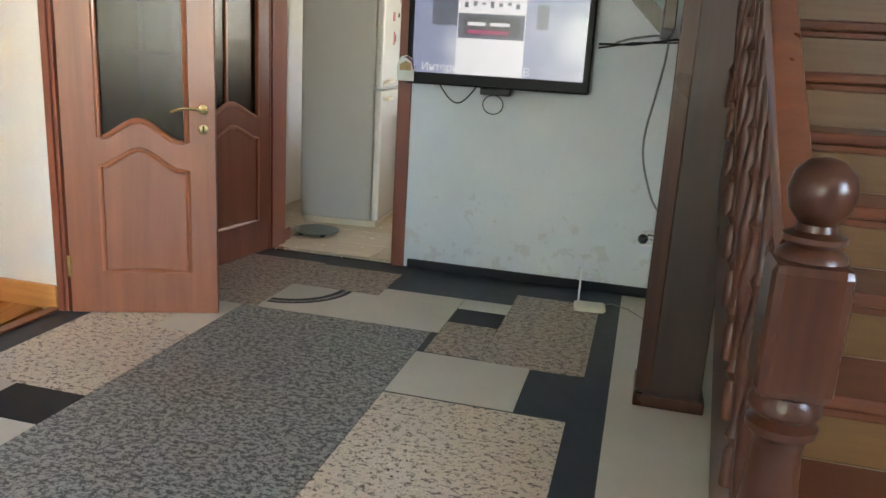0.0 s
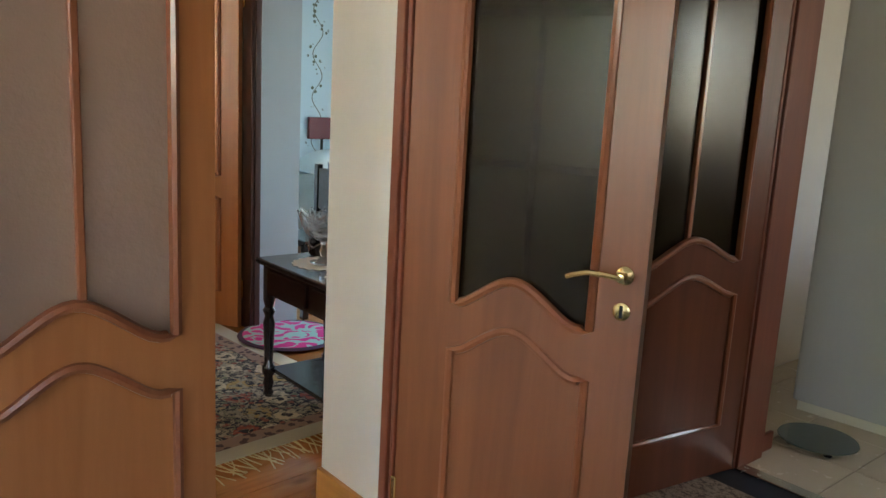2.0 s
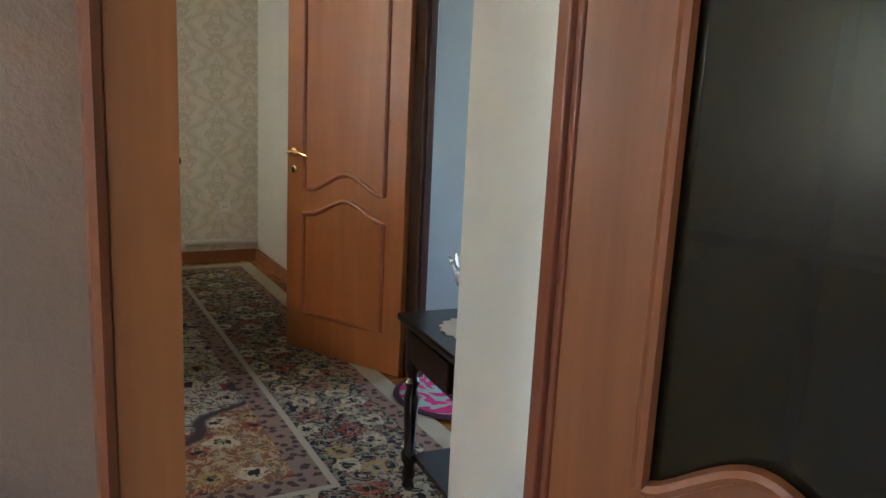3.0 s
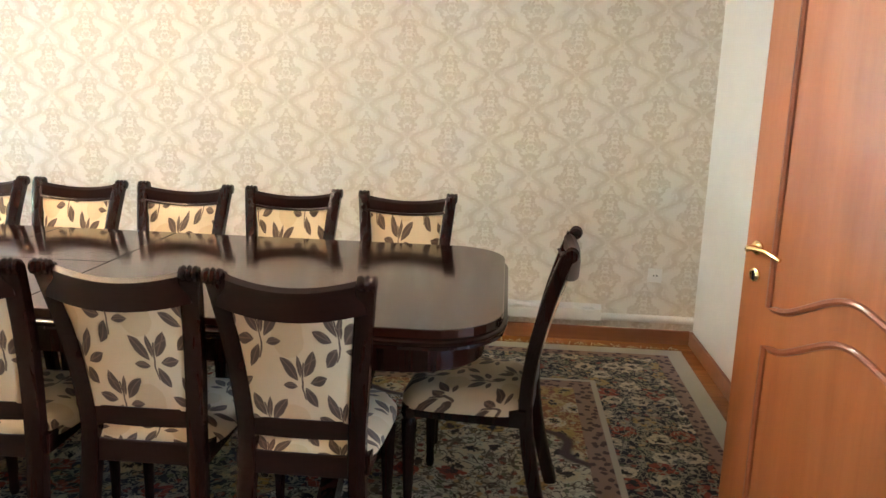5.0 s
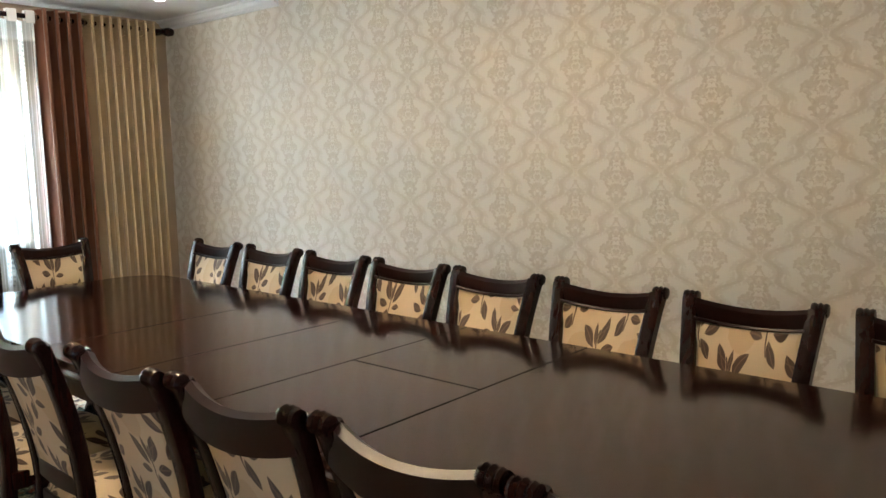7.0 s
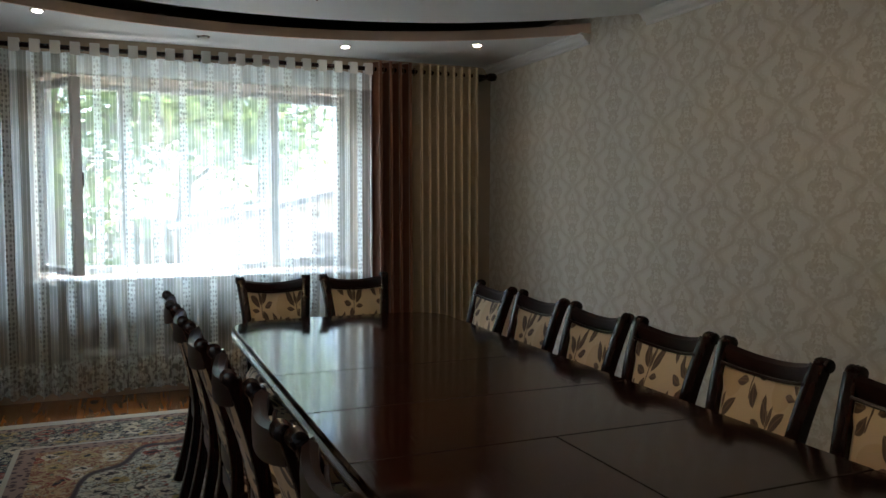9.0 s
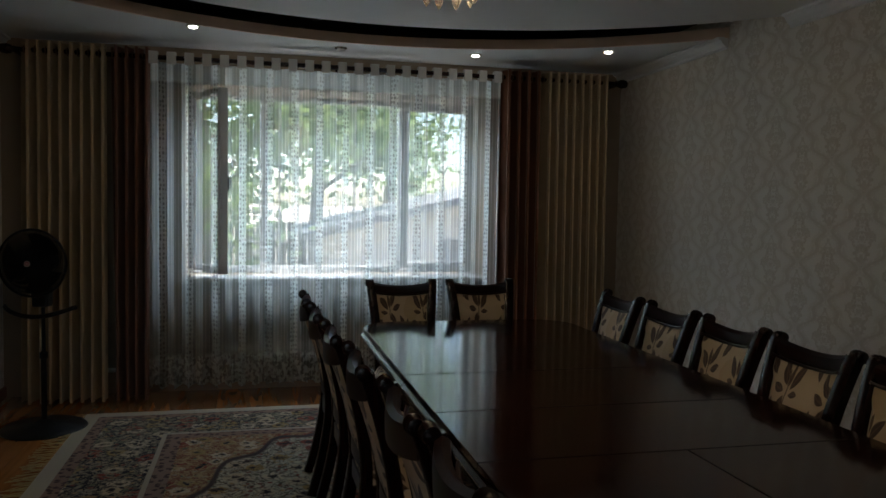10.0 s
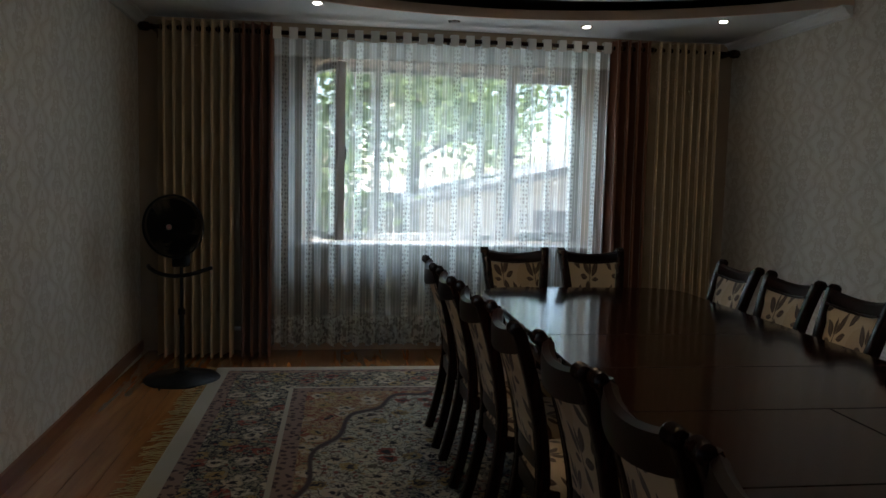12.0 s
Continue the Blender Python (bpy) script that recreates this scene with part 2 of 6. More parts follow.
M_COVE = plain("dark_brown_stretch_ceiling", (0.018, 0.009, 0.006), 0.25, 0.1, 4, 0)
M_BLUE_WALL = plain("pale_blue_wall_paint", (0.42, 0.47, 0.50), 0.6, 0.06)
M_DOOR = wood("orange_brown_door_veneer", (0.46, 0.168, 0.057), (0.35, 0.114, 0.034), 0.36, "z", 0.8, 0.2)
# the orange-brown veneer again, with the open leaf's shade put into the colour
M_DOOR_SHADED = wood("red_brown_door_veneer", (0.27, 0.087, 0.031), (0.18, 0.054, 0.018), 0.36, "z", 0.8, 0.1)
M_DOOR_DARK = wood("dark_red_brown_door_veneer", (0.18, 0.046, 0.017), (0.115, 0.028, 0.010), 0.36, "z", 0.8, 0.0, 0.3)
M_DOOR_TRIM = wood("door_moulding_wood", (0.32, 0.10, 0.04), (0.23, 0.066, 0.026), 0.32, "z", 1.0, 0.3)
M_CASING = wood("reddish_brown_casing", (0.24, 0.066, 0.032), (0.16, 0.04, 0.02), 0.38, "z", 1.0, 0.2)
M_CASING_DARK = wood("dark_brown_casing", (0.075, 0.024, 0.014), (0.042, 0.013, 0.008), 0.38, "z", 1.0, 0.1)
M_MAHOGANY = wood("dark_mahogany", (0.022, 0.0052, 0.003), (0.008, 0.0022, 0.0014), 0.24, "z", 1.2, 0.0, 0.26)
M_MAHOGANY_RAIL = wood("dark_mahogany_rail", (0.022, 0.0052, 0.003), (0.008, 0.0022, 0.0014), 0.34, "x", 1.2, 0.0, 0.26)
M_TABLETOP = wood("polished_mahogany_top", (0.030, 0.0085, 0.0055), (0.017, 0.005, 0.0034), 0.10, "y", 0.7, 0.0, 0.4)
M_STAIR = wood("brown_stair_wood", (0.075, 0.024, 0.011), (0.035, 0.011, 0.006), 0.3, "z", 1.0, 0.1, 0.35)
M_TREAD = wood("red_brown_tread_wood", (0.17, 0.055, 0.025), (0.10, 0.03, 0.014), 0.3, "x", 1.0, 0.1, 0.35)
M_RISER = wood("ochre_riser_wood", (0.20, 0.105, 0.038), (0.13, 0.062, 0.022), 0.35, "x", 0.8, 0.2)
M_PINE = wood("varnished_pine_skirting", (0.55, 0.25, 0.07), (0.38, 0.14, 0.035), 0.3, "x", 0.8, 0.3)
M_SKIRT = wood("brown_skirting_wood", (0.30, 0.12, 0.05), (0.2, 0.07, 0.03), 0.4, "y", 0.8)
M_BLACK_SKIRT = plain("black_skirting_paint", (0.012, 0.012, 0.014), 0.4, Specular_IOR_Level=0.2)
M_BRASS = plain("polished_brass", (0.78, 0.58, 0.28), 0.22, 0.1, 20, 0, 1.0)
M_STEEL = plain("satin_nickel", (0.7, 0.66, 0.58), 0.25, 0.1, 20, 0, 1.0)
M_BLACK_PLASTIC = plain("black_plastic", (0.006, 0.006, 0.007), 0.4, 0.2, 20, 0, Specular_IOR_Level=0.25)
M_WHITE_PLASTIC = plain("white_plastic", (0.75, 0.74, 0.70), 0.35, 0.04, 8, 0)
M_CREAM_PLASTIC = plain("cream_plastic", (0.72, 0.66, 0.50), 0.4, 0.05, 8, 0)
M_PVC = plain("white_pvc", (0.78, 0.79, 0.80), 0.35, 0.03, 6, 0)
M_PIPE = plain("white_pipe_paint", (0.72, 0.70, 0.66), 0.4, 0.05)
M_FOIL = plain("crumpled_foil", (0.75, 0.75, 0.75), 0.3, 0.1, 30, 0.6, 1.0)
M_RUBBER = plain("black_cable_rubber", (0.015, 0.015, 0.016), 0.5, 0.2, 20, 0)


def speckled(name, base, spots, scale, share, rough=0.4):
    """Printed linoleum with a granite speckle at two sizes."""
    m = material(name, base, rough)
    n = Net(m)
    v = n.scaled(n.coord, (1, 1.35, 1))
    a = n.noise(v, scale * 0.7, 5, 0.85)
    b = n.noise(v, scale * 2.6, 2, 0.6)
    slow = n.noise(None, 2.2, 4)
    tone = n.mix(slow, tuple(c * 0.85 for c in base), tuple(c * 1.1 for c in base))
    c = n.mix(n.soft(a, share - 0.02, share), tone, spots)
    c = n.mix(n.math("MULTIPLY", n.soft(b, 0.60, 0.66), 0.6), c, tuple(min(1, k * 1.5) for k in base))
    n.color(c)
    n.rough(n.math("MULTIPLY_ADD", slow, 0.2, rough - 0.1))
    n.bump(b, 0.05, 0.001)
    return m


M_LINO_GREY = speckled("grey_granite_linoleum", (0.33, 0.32, 0.29), (0.045, 0.048, 0.05), 60, 0.51)
M_LINO_BEIGE = speckled("beige_granite_linoleum", (0.62, 0.52, 0.41), (0.10, 0.065, 0.05), 52, 0.56)
M_LINO_BROWN = speckled("brown_granite_linoleum", (0.45, 0.35, 0.26), (0.11, 0.07, 0.05), 52, 0.53)
M_LINO_PALE = plain("pale_stone_linoleum", (0.56, 0.51, 0.44), 0.4, 0.08, 6, 0.03)
M_LINO_SLATE = plain("slate_linoleum", (0.028, 0.034, 0.042), 0.4, 0.15, 6, 0.03, Specular_IOR_Level=0.2)
M_LINO_BLACK = plain("black_stone_linoleum", (0.010, 0.010, 0.011), 0.4, 0.3, 40, 0.03, Specular_IOR_Level=0.2)

M_KITCHEN_TILE = plain("cream_floor_tile", (0.66, 0.55, 0.40), 0.25, 0.06, 5, 0.02)
M_GROUT = plain("brown_grout", (0.30, 0.24, 0.17), 0.8, 0.1)
M_WALL_TILE = plain("white_glazed_tile", (0.72, 0.69, 0.64), 0.12, 0.04, 5, 0.02)


def pine_floor():
    m = material("varnished_pine_boards", (0.45, 0.2, 0.06), 0.2, Coat_Weight=0.5, Coat_Roughness=0.08)
    n = Net(m)
    shade = n.random()
    v = n.scaled(n.coord, (9, 0.7, 1))
    broad = n.noise(v, 1.2, 4, 0.6, 1.5)
    knots = n.voronoi(n.scaled(n.coord, (1, 0.45, 1)), 2.6)[0]
    c = n.ramp(broad, (0.3, (0.27, 0.095, 0.025)), (0.7, (0.50, 0.215, 0.06)))
    c = n.mix(n.soft(knots, 0.09, 0.03), c, (0.09, 0.03, 0.012))
    n.color(n.mix(n.math("MULTIPLY", shade, 0.35), c, (0.24, 0.085, 0.025)))
    n.bump(broad, 0.08, 0.002)
    return m


M_FLOORBOARD = pine_floor()


def glass(name, tint, rough, bump=0.0, scale=90.0, cover=0.35):
    """Figured door glass: frosted, tinted, with a pressed relief."""
    m = material(name, tint, rough, Transmission_Weight=1.0 - cover, IOR=1.45)
    n = Net(m)
    if bump:
        n.bump(n.noise(None, scale, 3, 0.6), bump, 0.004)
    slow = n.noise(None, 3.0, 3)
    n.color(n.mix(slow, tuple(c * 0.8 for c in tint), tint))
    return m


M_FROSTED = glass("frosted_brown_glass", (0.54, 0.345, 0.26), 0.30, 0.5, 60, 0.65)
M_SMOKED = glass("smoked_brown_glass", (0.12, 0.076, 0.036), 0.2, 0.05, 40, 0.15)
M_SMOKED.node_tree.nodes["Principled BSDF"].inputs["IOR"].default_value = 1.3
M_CLEAR = material("clear_glass", (1, 1, 1), 0.02, Transmission_Weight=1.0, IOR=1.45)
M_CRYSTAL = material("cut_crystal", (0.95, 0.97, 1), 0.03, Transmission_Weight=0.9, IOR=1.5)

# ---- structure: hall, dining room, kitchen, bedroom ----
# the dining room stands askew to the hall: it is laid out square and then turned as a whole
ASKEW = Matrix.Translation((-2.585, 2.673, 0)) @ Matrix.Rotation(radians(4.5), 4, "Z") @ Matrix.Translation((2.585, -2.773, 0))
WEST, NORTH, SOUTH, CEIL = -7.42, 3.65, -3.52, 2.60
DINING_N = 3.98


def askew(x, y):
    p = ASKEW @ Vector((x, y, 0))
    return (p.x, p.y)



HALL_W, HALL_N, HALL_E, HALL_S = -2.53, 4.40, 2.2, -2.6
EAST_A, EAST_B = (-2.80, 3.05), (-2.595, -3.52)


BD0 = -4.73


def wall(name, mat, *rows, label=""):
    return structure(name, boxes(*rows), mat, label, "wall")


structure("floor_hall", prism([(-2.62, 4.42), (-2.62, 1.6), (-2.5, 1.0), (-1.95, -2.8), (2.4, -2.8), (2.4, 4.42)], "z", -0.1, 0.0), M_LINO_SLATE, "dark slate printed linoleum under a pattern of slabs", "floor")
structure("floor_dining", boxes(((-7.5, -3.9, -0.12), (-2.64, 4.12, -0.024))), M_GROUT, "sub-floor under varnished pine boards", "floor")
structure("floor_kitchen", boxes(((-3.4, 4.42, -0.1), (1.2, 7.2, -0.006))), M_GROUT, "tiled kitchen floor with brown joints", "floor")
structure("floor_bedroom", boxes(((-8.0, 3.95, -0.1), (-3.4, 8.2, 0.0))), M_PINE, "varnished wooden bedroom floor", "floor")

wall("wall_dining_west", M_DAMASK_Y, ((WEST - 0.25, SOUTH - 0.4, -0.1), (WEST, 4.2, 3.0)), label="cream damask wallpaper on the long wall")
structure("wall_dining_northwest", prism([askew(WEST - 0.1, 3.90), (BD0, NORTH), (BD0, 3.92), (-7.6, 3.92)], "z", -0.1, 3.0), M_CREAM_WALL, "plain cream painted wall behind the bedroom door", "wall")
wall("wall_dining_north", M_CREAM_WALL, ((-3.62, NORTH, -0.1), (-2.53, 3.92, 3.0)), ((BD0, NORTH, 2.1), (-3.62, 3.92, 3.0)), label="plain cream painted wall with the bedroom doorway")
WX0, WX1, WZ0, WZ1 = -6.22, -3.84, 0.87, 2.34
wall("wall_dining_south", M_SOUTH_WALL, ((WEST, SOUTH - 0.4, -0.1), (WX0, SOUTH, 3.0)), ((WX1, SOUTH - 0.4, -0.1), (-2.3, SOUTH, 3.0)), ((WX0, SOUTH - 0.4, -0.1), (WX1, SOUTH, WZ0)), ((WX0, SOUTH - 0.4, WZ1), (WX1, SOUTH, 3.0)), label="backlit wall around the wide window, its shade put into a tan colour")


def east_x(y):
    return EAST_A[0] + (EAST_A[1] - y) / (EAST_A[1] - EAST_B[1]) * (EAST_B[0] - EAST_A[0])


DOOR_S, DOOR_N, DOOR_H = 1.78, 3.01, 2.10
structure("wall_dining_east", prism([askew(east_x(SOUTH - 0.2), SOUTH - 0.2), (-1.85, -3.7), (-1.95, -2.6), (HALL_W, 0.9), (HALL_W, DOOR_S), askew(east_x(1.87), 1.87)], "z", -0.1, 3.0), M_DAMASK_Y, "cream damask wallpaper on the east wall", "wall")
wall("wall_hall_west", M_WHITE_WALL, ((-2.92, DOOR_N, -0.1), (HALL_W, HALL_N + 0.0, 3.0)), ((-2.92, DOOR_S, DOOR_H), (HALL_W, DOOR_N, 3.0)), label="white painted wall beside the double doorway")
wall("wall_hall_face", M_WHITE_WALL, ((HALL_W, 1.0, 0.0), (HALL_W + 0.012, DOOR_S - 0.08, 3.0)), label="white painted wall of the hall")


def peeling():
    m = material("peeling_white_plaster", (0.62, 0.66, 0.69), 0.65)
    n = Net(m)
    x, y, z = n.split()
    slow = n.noise(None, 2.5, 5, 0.65)
    low = n.soft(z, 0.62, 0.05)
    flakes = n.math("MULTIPLY", n.soft(n.math("ADD", n.noise(None, 9, 5, 0.7), n.math("MULTIPLY", low, 0.12)), 0.64, 0.68), n.soft(z, 0.75, 0.45))
    c = n.mix(slow, (0.53, 0.57, 0.61), (0.66, 0.70, 0.72))
    c = n.mix(n.math("MULTIPLY", flakes, 0.34), c, (0.42, 0.40, 0.37))
    n.color(c)
    n.bump(n.math("ADD", n.math("MULTIPLY", flakes, -0.7), n.math("ADD", n.math("MULTIPLY", slow, 1.2), n.math("MULTIPLY", n.noise(None, 60, 3), 0.15))), 0.5, 0.006)
    return m


M_PEELING = peeling()
KX0, KX1 = -2.25, -1.425
wall("wall_hall_north", M_PEELING, ((-2.53, HALL_N, -0.1), (KX0 - 0.0, HALL_N + 0.18, 3.0)), ((KX1, HALL_N, -0.1), (0.9, HALL_N + 0.18, 3.0)), ((KX0, HALL_N, 2.1), (KX1, HALL_N + 0.18, 3.0)), label="white plaster wall with peeling paint near the floor")
wall("wall_kitchen_corner", M_WHITE_WALL, ((-3.3, HALL_N + 0.002, -0.1), (-2.532, HALL_N + 0.178, 3.0)), label="plain wall between kitchen and bedroom")
# the unseen opening in the east wall is added to let light in
wall("wall_hall_east", M_WHITE_WALL, ((HALL_E, HALL_S, -0.1), (HALL_E + 0.2, -0.45, 3.0)), ((HALL_E, 0.55, -0.1), (HALL_E + 0.2, 5.2, 3.0)), ((HALL_E, -0.45, -0.1), (HALL_E + 0.2, 0.55, 1.3)), ((HALL_E, -0.45, 2.2), (HALL_E + 0.2, 0.55, 3.0)), ((0.9, HALL_N, -0.1), (HALL_E, HALL_N + 0.18, 3.0)), label="white painted hall wall behind the staircase")
wall("wall_hall_south", M_WHITE_WALL, ((-1.98, HALL_S - 0.2, -0.1), (-1.85, HALL_S, 3.0)), ((-0.15, HALL_S - 0.2, -0.1), (HALL_E + 0.2, HALL_S, 3.0)), ((-1.85, HALL_S - 0.2, -0.1), (-0.15, HALL_S, 0.75)), ((-1.85, HALL_S - 0.2, 2.25), (-0.15, HALL_S, 3.0)), label="white painted hall wall with a window")
structure("ceiling_hall", boxes(((-2.9, HALL_S, 2.72), (HALL_E + 0.2, HALL_N + 0.18, 2.85))), M_CEILING, "plain white hall ceiling", "ceiling")
wall("wall_kitchen_west", M_WALL_TILE, ((-3.0, HALL_N + 0.18, -0.1), (-2.75, 7.2, 3.0)), ((-2.75, 7.0, -0.1), (1.2, 7.2, 3.0)), label="white tiled kitchen wall")
wall("wall_kitchen_east", M_WALL_TILE, ((1.0, HALL_N + 0.18, -0.1), (1.2, 6.3, 3.0)), ((1.0, 6.3, -0.1), (1.2, 7.0, 1.3)), ((1.0, 6.3, 2.1), (1.2, 7.0, 3.0)), label="tiled kitchen wall with a window")
structure("ceiling_kitchen", boxes(((-3.0, HALL_N + 0.18, 2.7), (1.2, 7.2, 2.8))), M_CEILING, "plain white kitchen ceiling", "ceiling")


def vines():
    m = material("blue_vine_wallpaper", (0.6, 0.75, 0.8), 0.6)
    n = Net(m)
    x, y, z = n.split()
    u, v = n.math("MULTIPLY", n.math("ADD", x, y), 3.2), n.math("MULTIPLY", z, 3.2)
    stem = n.math("ABSOLUTE", n.math("SUBTRACT", n.math("FRACT", n.math("ADD", u, n.math("MULTIPLY", n.math("SINE", n.math("MULTIPLY", v, 5.0)), 0.16))), 0.5))
    leaves = n.voronoi(n.join(u, v, 0.0), 5.0, 0.9)[0]
    near = n.soft(stem, 0.24, 0.16)
    dots = n.math("MULTIPLY", n.soft(leaves, 0.30, 0.24), near)
    fig = n.math("MAXIMUM", n.soft(stem, 0.02, 0.01), dots)
    n.color(n.mix(fig, (0.58, 0.74, 0.80), (0.13, 0.16, 0.12)))
    return m


M_VINE = vines()
wall("wall_bedroom_north", M_VINE, ((-8.0, 6.6, -0.1), (-4.9, 6.8, 3.0)), ((-4.9, 6.6, -0.1), (-3.4, 6.8, 0.8)), ((-4.9, 6.6, 2.2), (-3.4, 6.8, 3.0)), label="pale blue wallpaper with dark climbing vines")
wall("wall_bedroom_sides", M_BLUE_WALL, ((-3.4, 3.92, -0.1), (-3.2, 6.8, 3.0)), label="pale blue painted bedroom wall")
structure("ceiling_bedroom", boxes(((-8.2, 3.92, 2.75), (-3.2, 6.8, 2.85))), M_CEILING, "plain white bedroom ceiling", "ceiling")
wall("wall_bedroom_west", M_VINE, ((-7.45, 3.92, -0.1), (-7.25, 6.6, 3.0)), label="pale blue wallpaper with dark climbing vines")
wall("wall_bedroom_reveal", M_BLUE_WALL, ((BD0, NORTH + 0.036, 0.0), (BD0 + 0.015, 3.925, 2.098)), label="pale blue painted reveal of the bedroom doorway")

# dining ceiling: a main panel and a soffit along the window, with a dark curved channel between them
SOFFIT = 2.60
structure("ceiling_channel", boxes(((WEST - 0.1, SOUTH, 2.77), (-2.3, DINING_N + 0.15, 2.95))), M_COVE, "dark brown glossy ceiling above the curved channel", "ceiling")
ARC_R = 2.96


def arc(cy, n=48):
    """The curve of a ceiling edge from wall to wall, west to east."""
    pts = []
    for k in range(n + 1):
        x = WEST + 0.002 + (-2.62 - WEST) * k / n
        pts.append((x, cy - math.sqrt(max(0.0, ARC_R ** 2 - (x + 5.22) ** 2))))
    return [(x, y) for x, y in pts if x < east_x(y) - 0.002]


edge, edge_n = arc(0.03), arc(0.65)
structure("ceiling_soffit", prism([(WEST, SOUTH), *edge, (east_x(SOUTH), SOUTH)], "z", SOFFIT, SOFFIT + 0.03), M_CEILING, "lowered white ceiling border with a curved edge", "ceiling")
structure("ceiling_fascia", sweep([(x, y, SOFFIT + 0.031) for x, y in edge], [(-0.010, -0.034), (0.010, -0.034), (0.010, 0.034), (-0.010, 0.034)]), M_FASCIA, "peach curved fascia of the lowered ceiling", "ceiling")
structure("ceiling_dining", prism([(WEST, DINING_N), *edge_n, (-2.55, edge_n[-1][1]), (-2.55, DINING_N)], "z", SOFFIT, SOFFIT + 0.09), M_CEILING, "flat white main ceiling panel of the dining room", "ceiling")


def cornice(name, a, b, normal, z):
    """A stepped plaster cornice under a ceiling."""
    prof = [(0, 0), (0.075, 0), (0.075, -0.012), (0.055, -0.02), (0.04, -0.045), (0.015, -0.06), (0.015, -0.075), (0, -0.075)]
    pts = [Vector((*a, z)), Vector((*b, z))]
    side = (pts[1] - pts[0]).cross(Vector((0, 0, 1))).normalized()
    s = 1 if side.dot(Vector((*normal, 0))) > 0 else -1
    structure(name, sweep(pts, [(s * p, q) for p, q in prof]), M_CEILING, "white stepped plaster cornice", "trim")


for name, y0, y1, z in (("low", SOUTH + 0.002, edge[0][1] - 0.012, SOFFIT), ("channel", edge[0][1] + 0.012, edge_n[0][1] - 0.004, 2.77), ("main", edge_n[0][1] + 0.002, DINING_N - 0.1, SOFFIT)):
    cornice("cornice_west_" + name, (WEST, y0), (WEST, y1), (1, 0), z)
for name, y0, y1, z in (("low", SOUTH + 0.002, edge[-1][1] - 0.012, SOFFIT), ("channel", edge[-1][1] + 0.012, edge_n[-1][1] - 0.004, 2.77), ("main", edge_n[-1][1] + 0.002, 3.0, SOFFIT)):
    cornice("cornice_east_" + name, (east_x(y0), y0), (east_x(y1), y1), (-1, 0), z)

# skirtings
structure("baseboard_dining_north", sweep([(*askew(WEST + 0.02, 3.887), 0.042), (BD0 - 0.1, NORTH - 0.019, 0.042)], [(-0.009, -0.042), (0.009, -0.042), (0.009, 0.042), (-0.009, 0.042)]), M_SKIRT, "brown wooden skirting board", "baseboard")
structure("baseboard_dining_west", boxes(((WEST, SOUTH, -0.002), (WEST + 0.018, 3.88, 0.085)), bevel=0.004), M_SKIRT, "brown wooden skirting board", "baseboard")
structure("baseboard_dining_east", sweep([(east_x(SOUTH) - 0.009, SOUTH, 0.042), (east_x(DOOR_S) - 0.009, DOOR_S, 0.042)], [(-0.009, -0.042), (0.009, -0.042), (0.009, 0.042), (-0.009, 0.042)]), M_SKIRT, "brown wooden skirting board", "baseboard")
structure("baseboard_reveal", boxes(((-2.92, DOOR_N - 0.02, -0.002), (HALL_W - 0.05, DOOR_N, 0.11)), bevel=0.004), M_PINE, "knotty varnished pine skirting in the doorway", "baseboard")
structure("baseboard_hall_north", boxes(((KX1 + 0.075, HALL_N - 0.015, 0.0), (0.9, HALL_N, 0.05)), bevel=0.003), M_BLACK_SKIRT, "black painted skirting", "baseboard")
structure("baseboard_hall_west", boxes(((HALL_W, DOOR_N + 0.1, 0.0), (HALL_W + 0.015, HALL_N, 0.075)), bevel=0.003), M_BLACK_SKIRT, "black painted skirting", "baseboard")

# door casings
def casing(name, axis, face, a, b, h, depth, w=0.075, t=0.018, both=True, mat=None, label="reddish brown wooden door casing"):
    """Lining and architraves round an opening from a to b in a wall that starts at face and goes depth."""
    rows = []

    def add(lo, hi):
        if axis == "x":
            rows.append(((face + lo[0], lo[1], lo[2]), (face + hi[0], hi[1], hi[2])))
        else:
            rows.append(((lo[1], face + lo[0], lo[2]), (hi[1], face + hi[0], hi[2])))

    d0, d1 = min(0, depth), max(0, depth)
    s = -1 if depth > 0 else 1
    add((d0, a, 0), (d1, a + 0.028, h))
    add((d0, b - 0.028, 0), (d1, b, h))
    add((d0, a, h - 0.028), (d1, b, h))
    f0, f1 = sorted((0, s * t))
    add((f0, a - w + 0.02, 0), (f1, a + 0.018, h + w - 0.02))
    add((f0, b - 0.018, 0), (f1, b + w - 0.02, h + w - 0.02))
    add((f0, a + 0.018, h - 0.018), (f1, b - 0.018, h + w - 0.02))
    return structure(name, boxes(*rows, bevel=0.004), mat or M_CASING, label, "trim")


casing("trim_double_door", "x", HALL_W, DOOR_S, DOOR_N - 0.002, DOOR_H - 0.002, -0.035)
casing("trim_kitchen_door", "y", HALL_N, KX0 + 0.002, KX1 - 0.002, 2.098, 0.182)
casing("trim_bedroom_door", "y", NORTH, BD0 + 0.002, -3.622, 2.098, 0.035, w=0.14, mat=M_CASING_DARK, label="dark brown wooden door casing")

# ---- doors ----
def ogee(u, rise):
    """The bell of a door moulding, from 0 to 1 across, dipping a little beside the bell."""
    a = (u - 0.45) / 0.27
    return rise * (math.exp(-a * a) - 0.22 * math.exp(-((u - 0.06) / 0.1) ** 2) * 0.6 - 0.24 * math.exp(-((u - 0.9) / 0.14) ** 2))


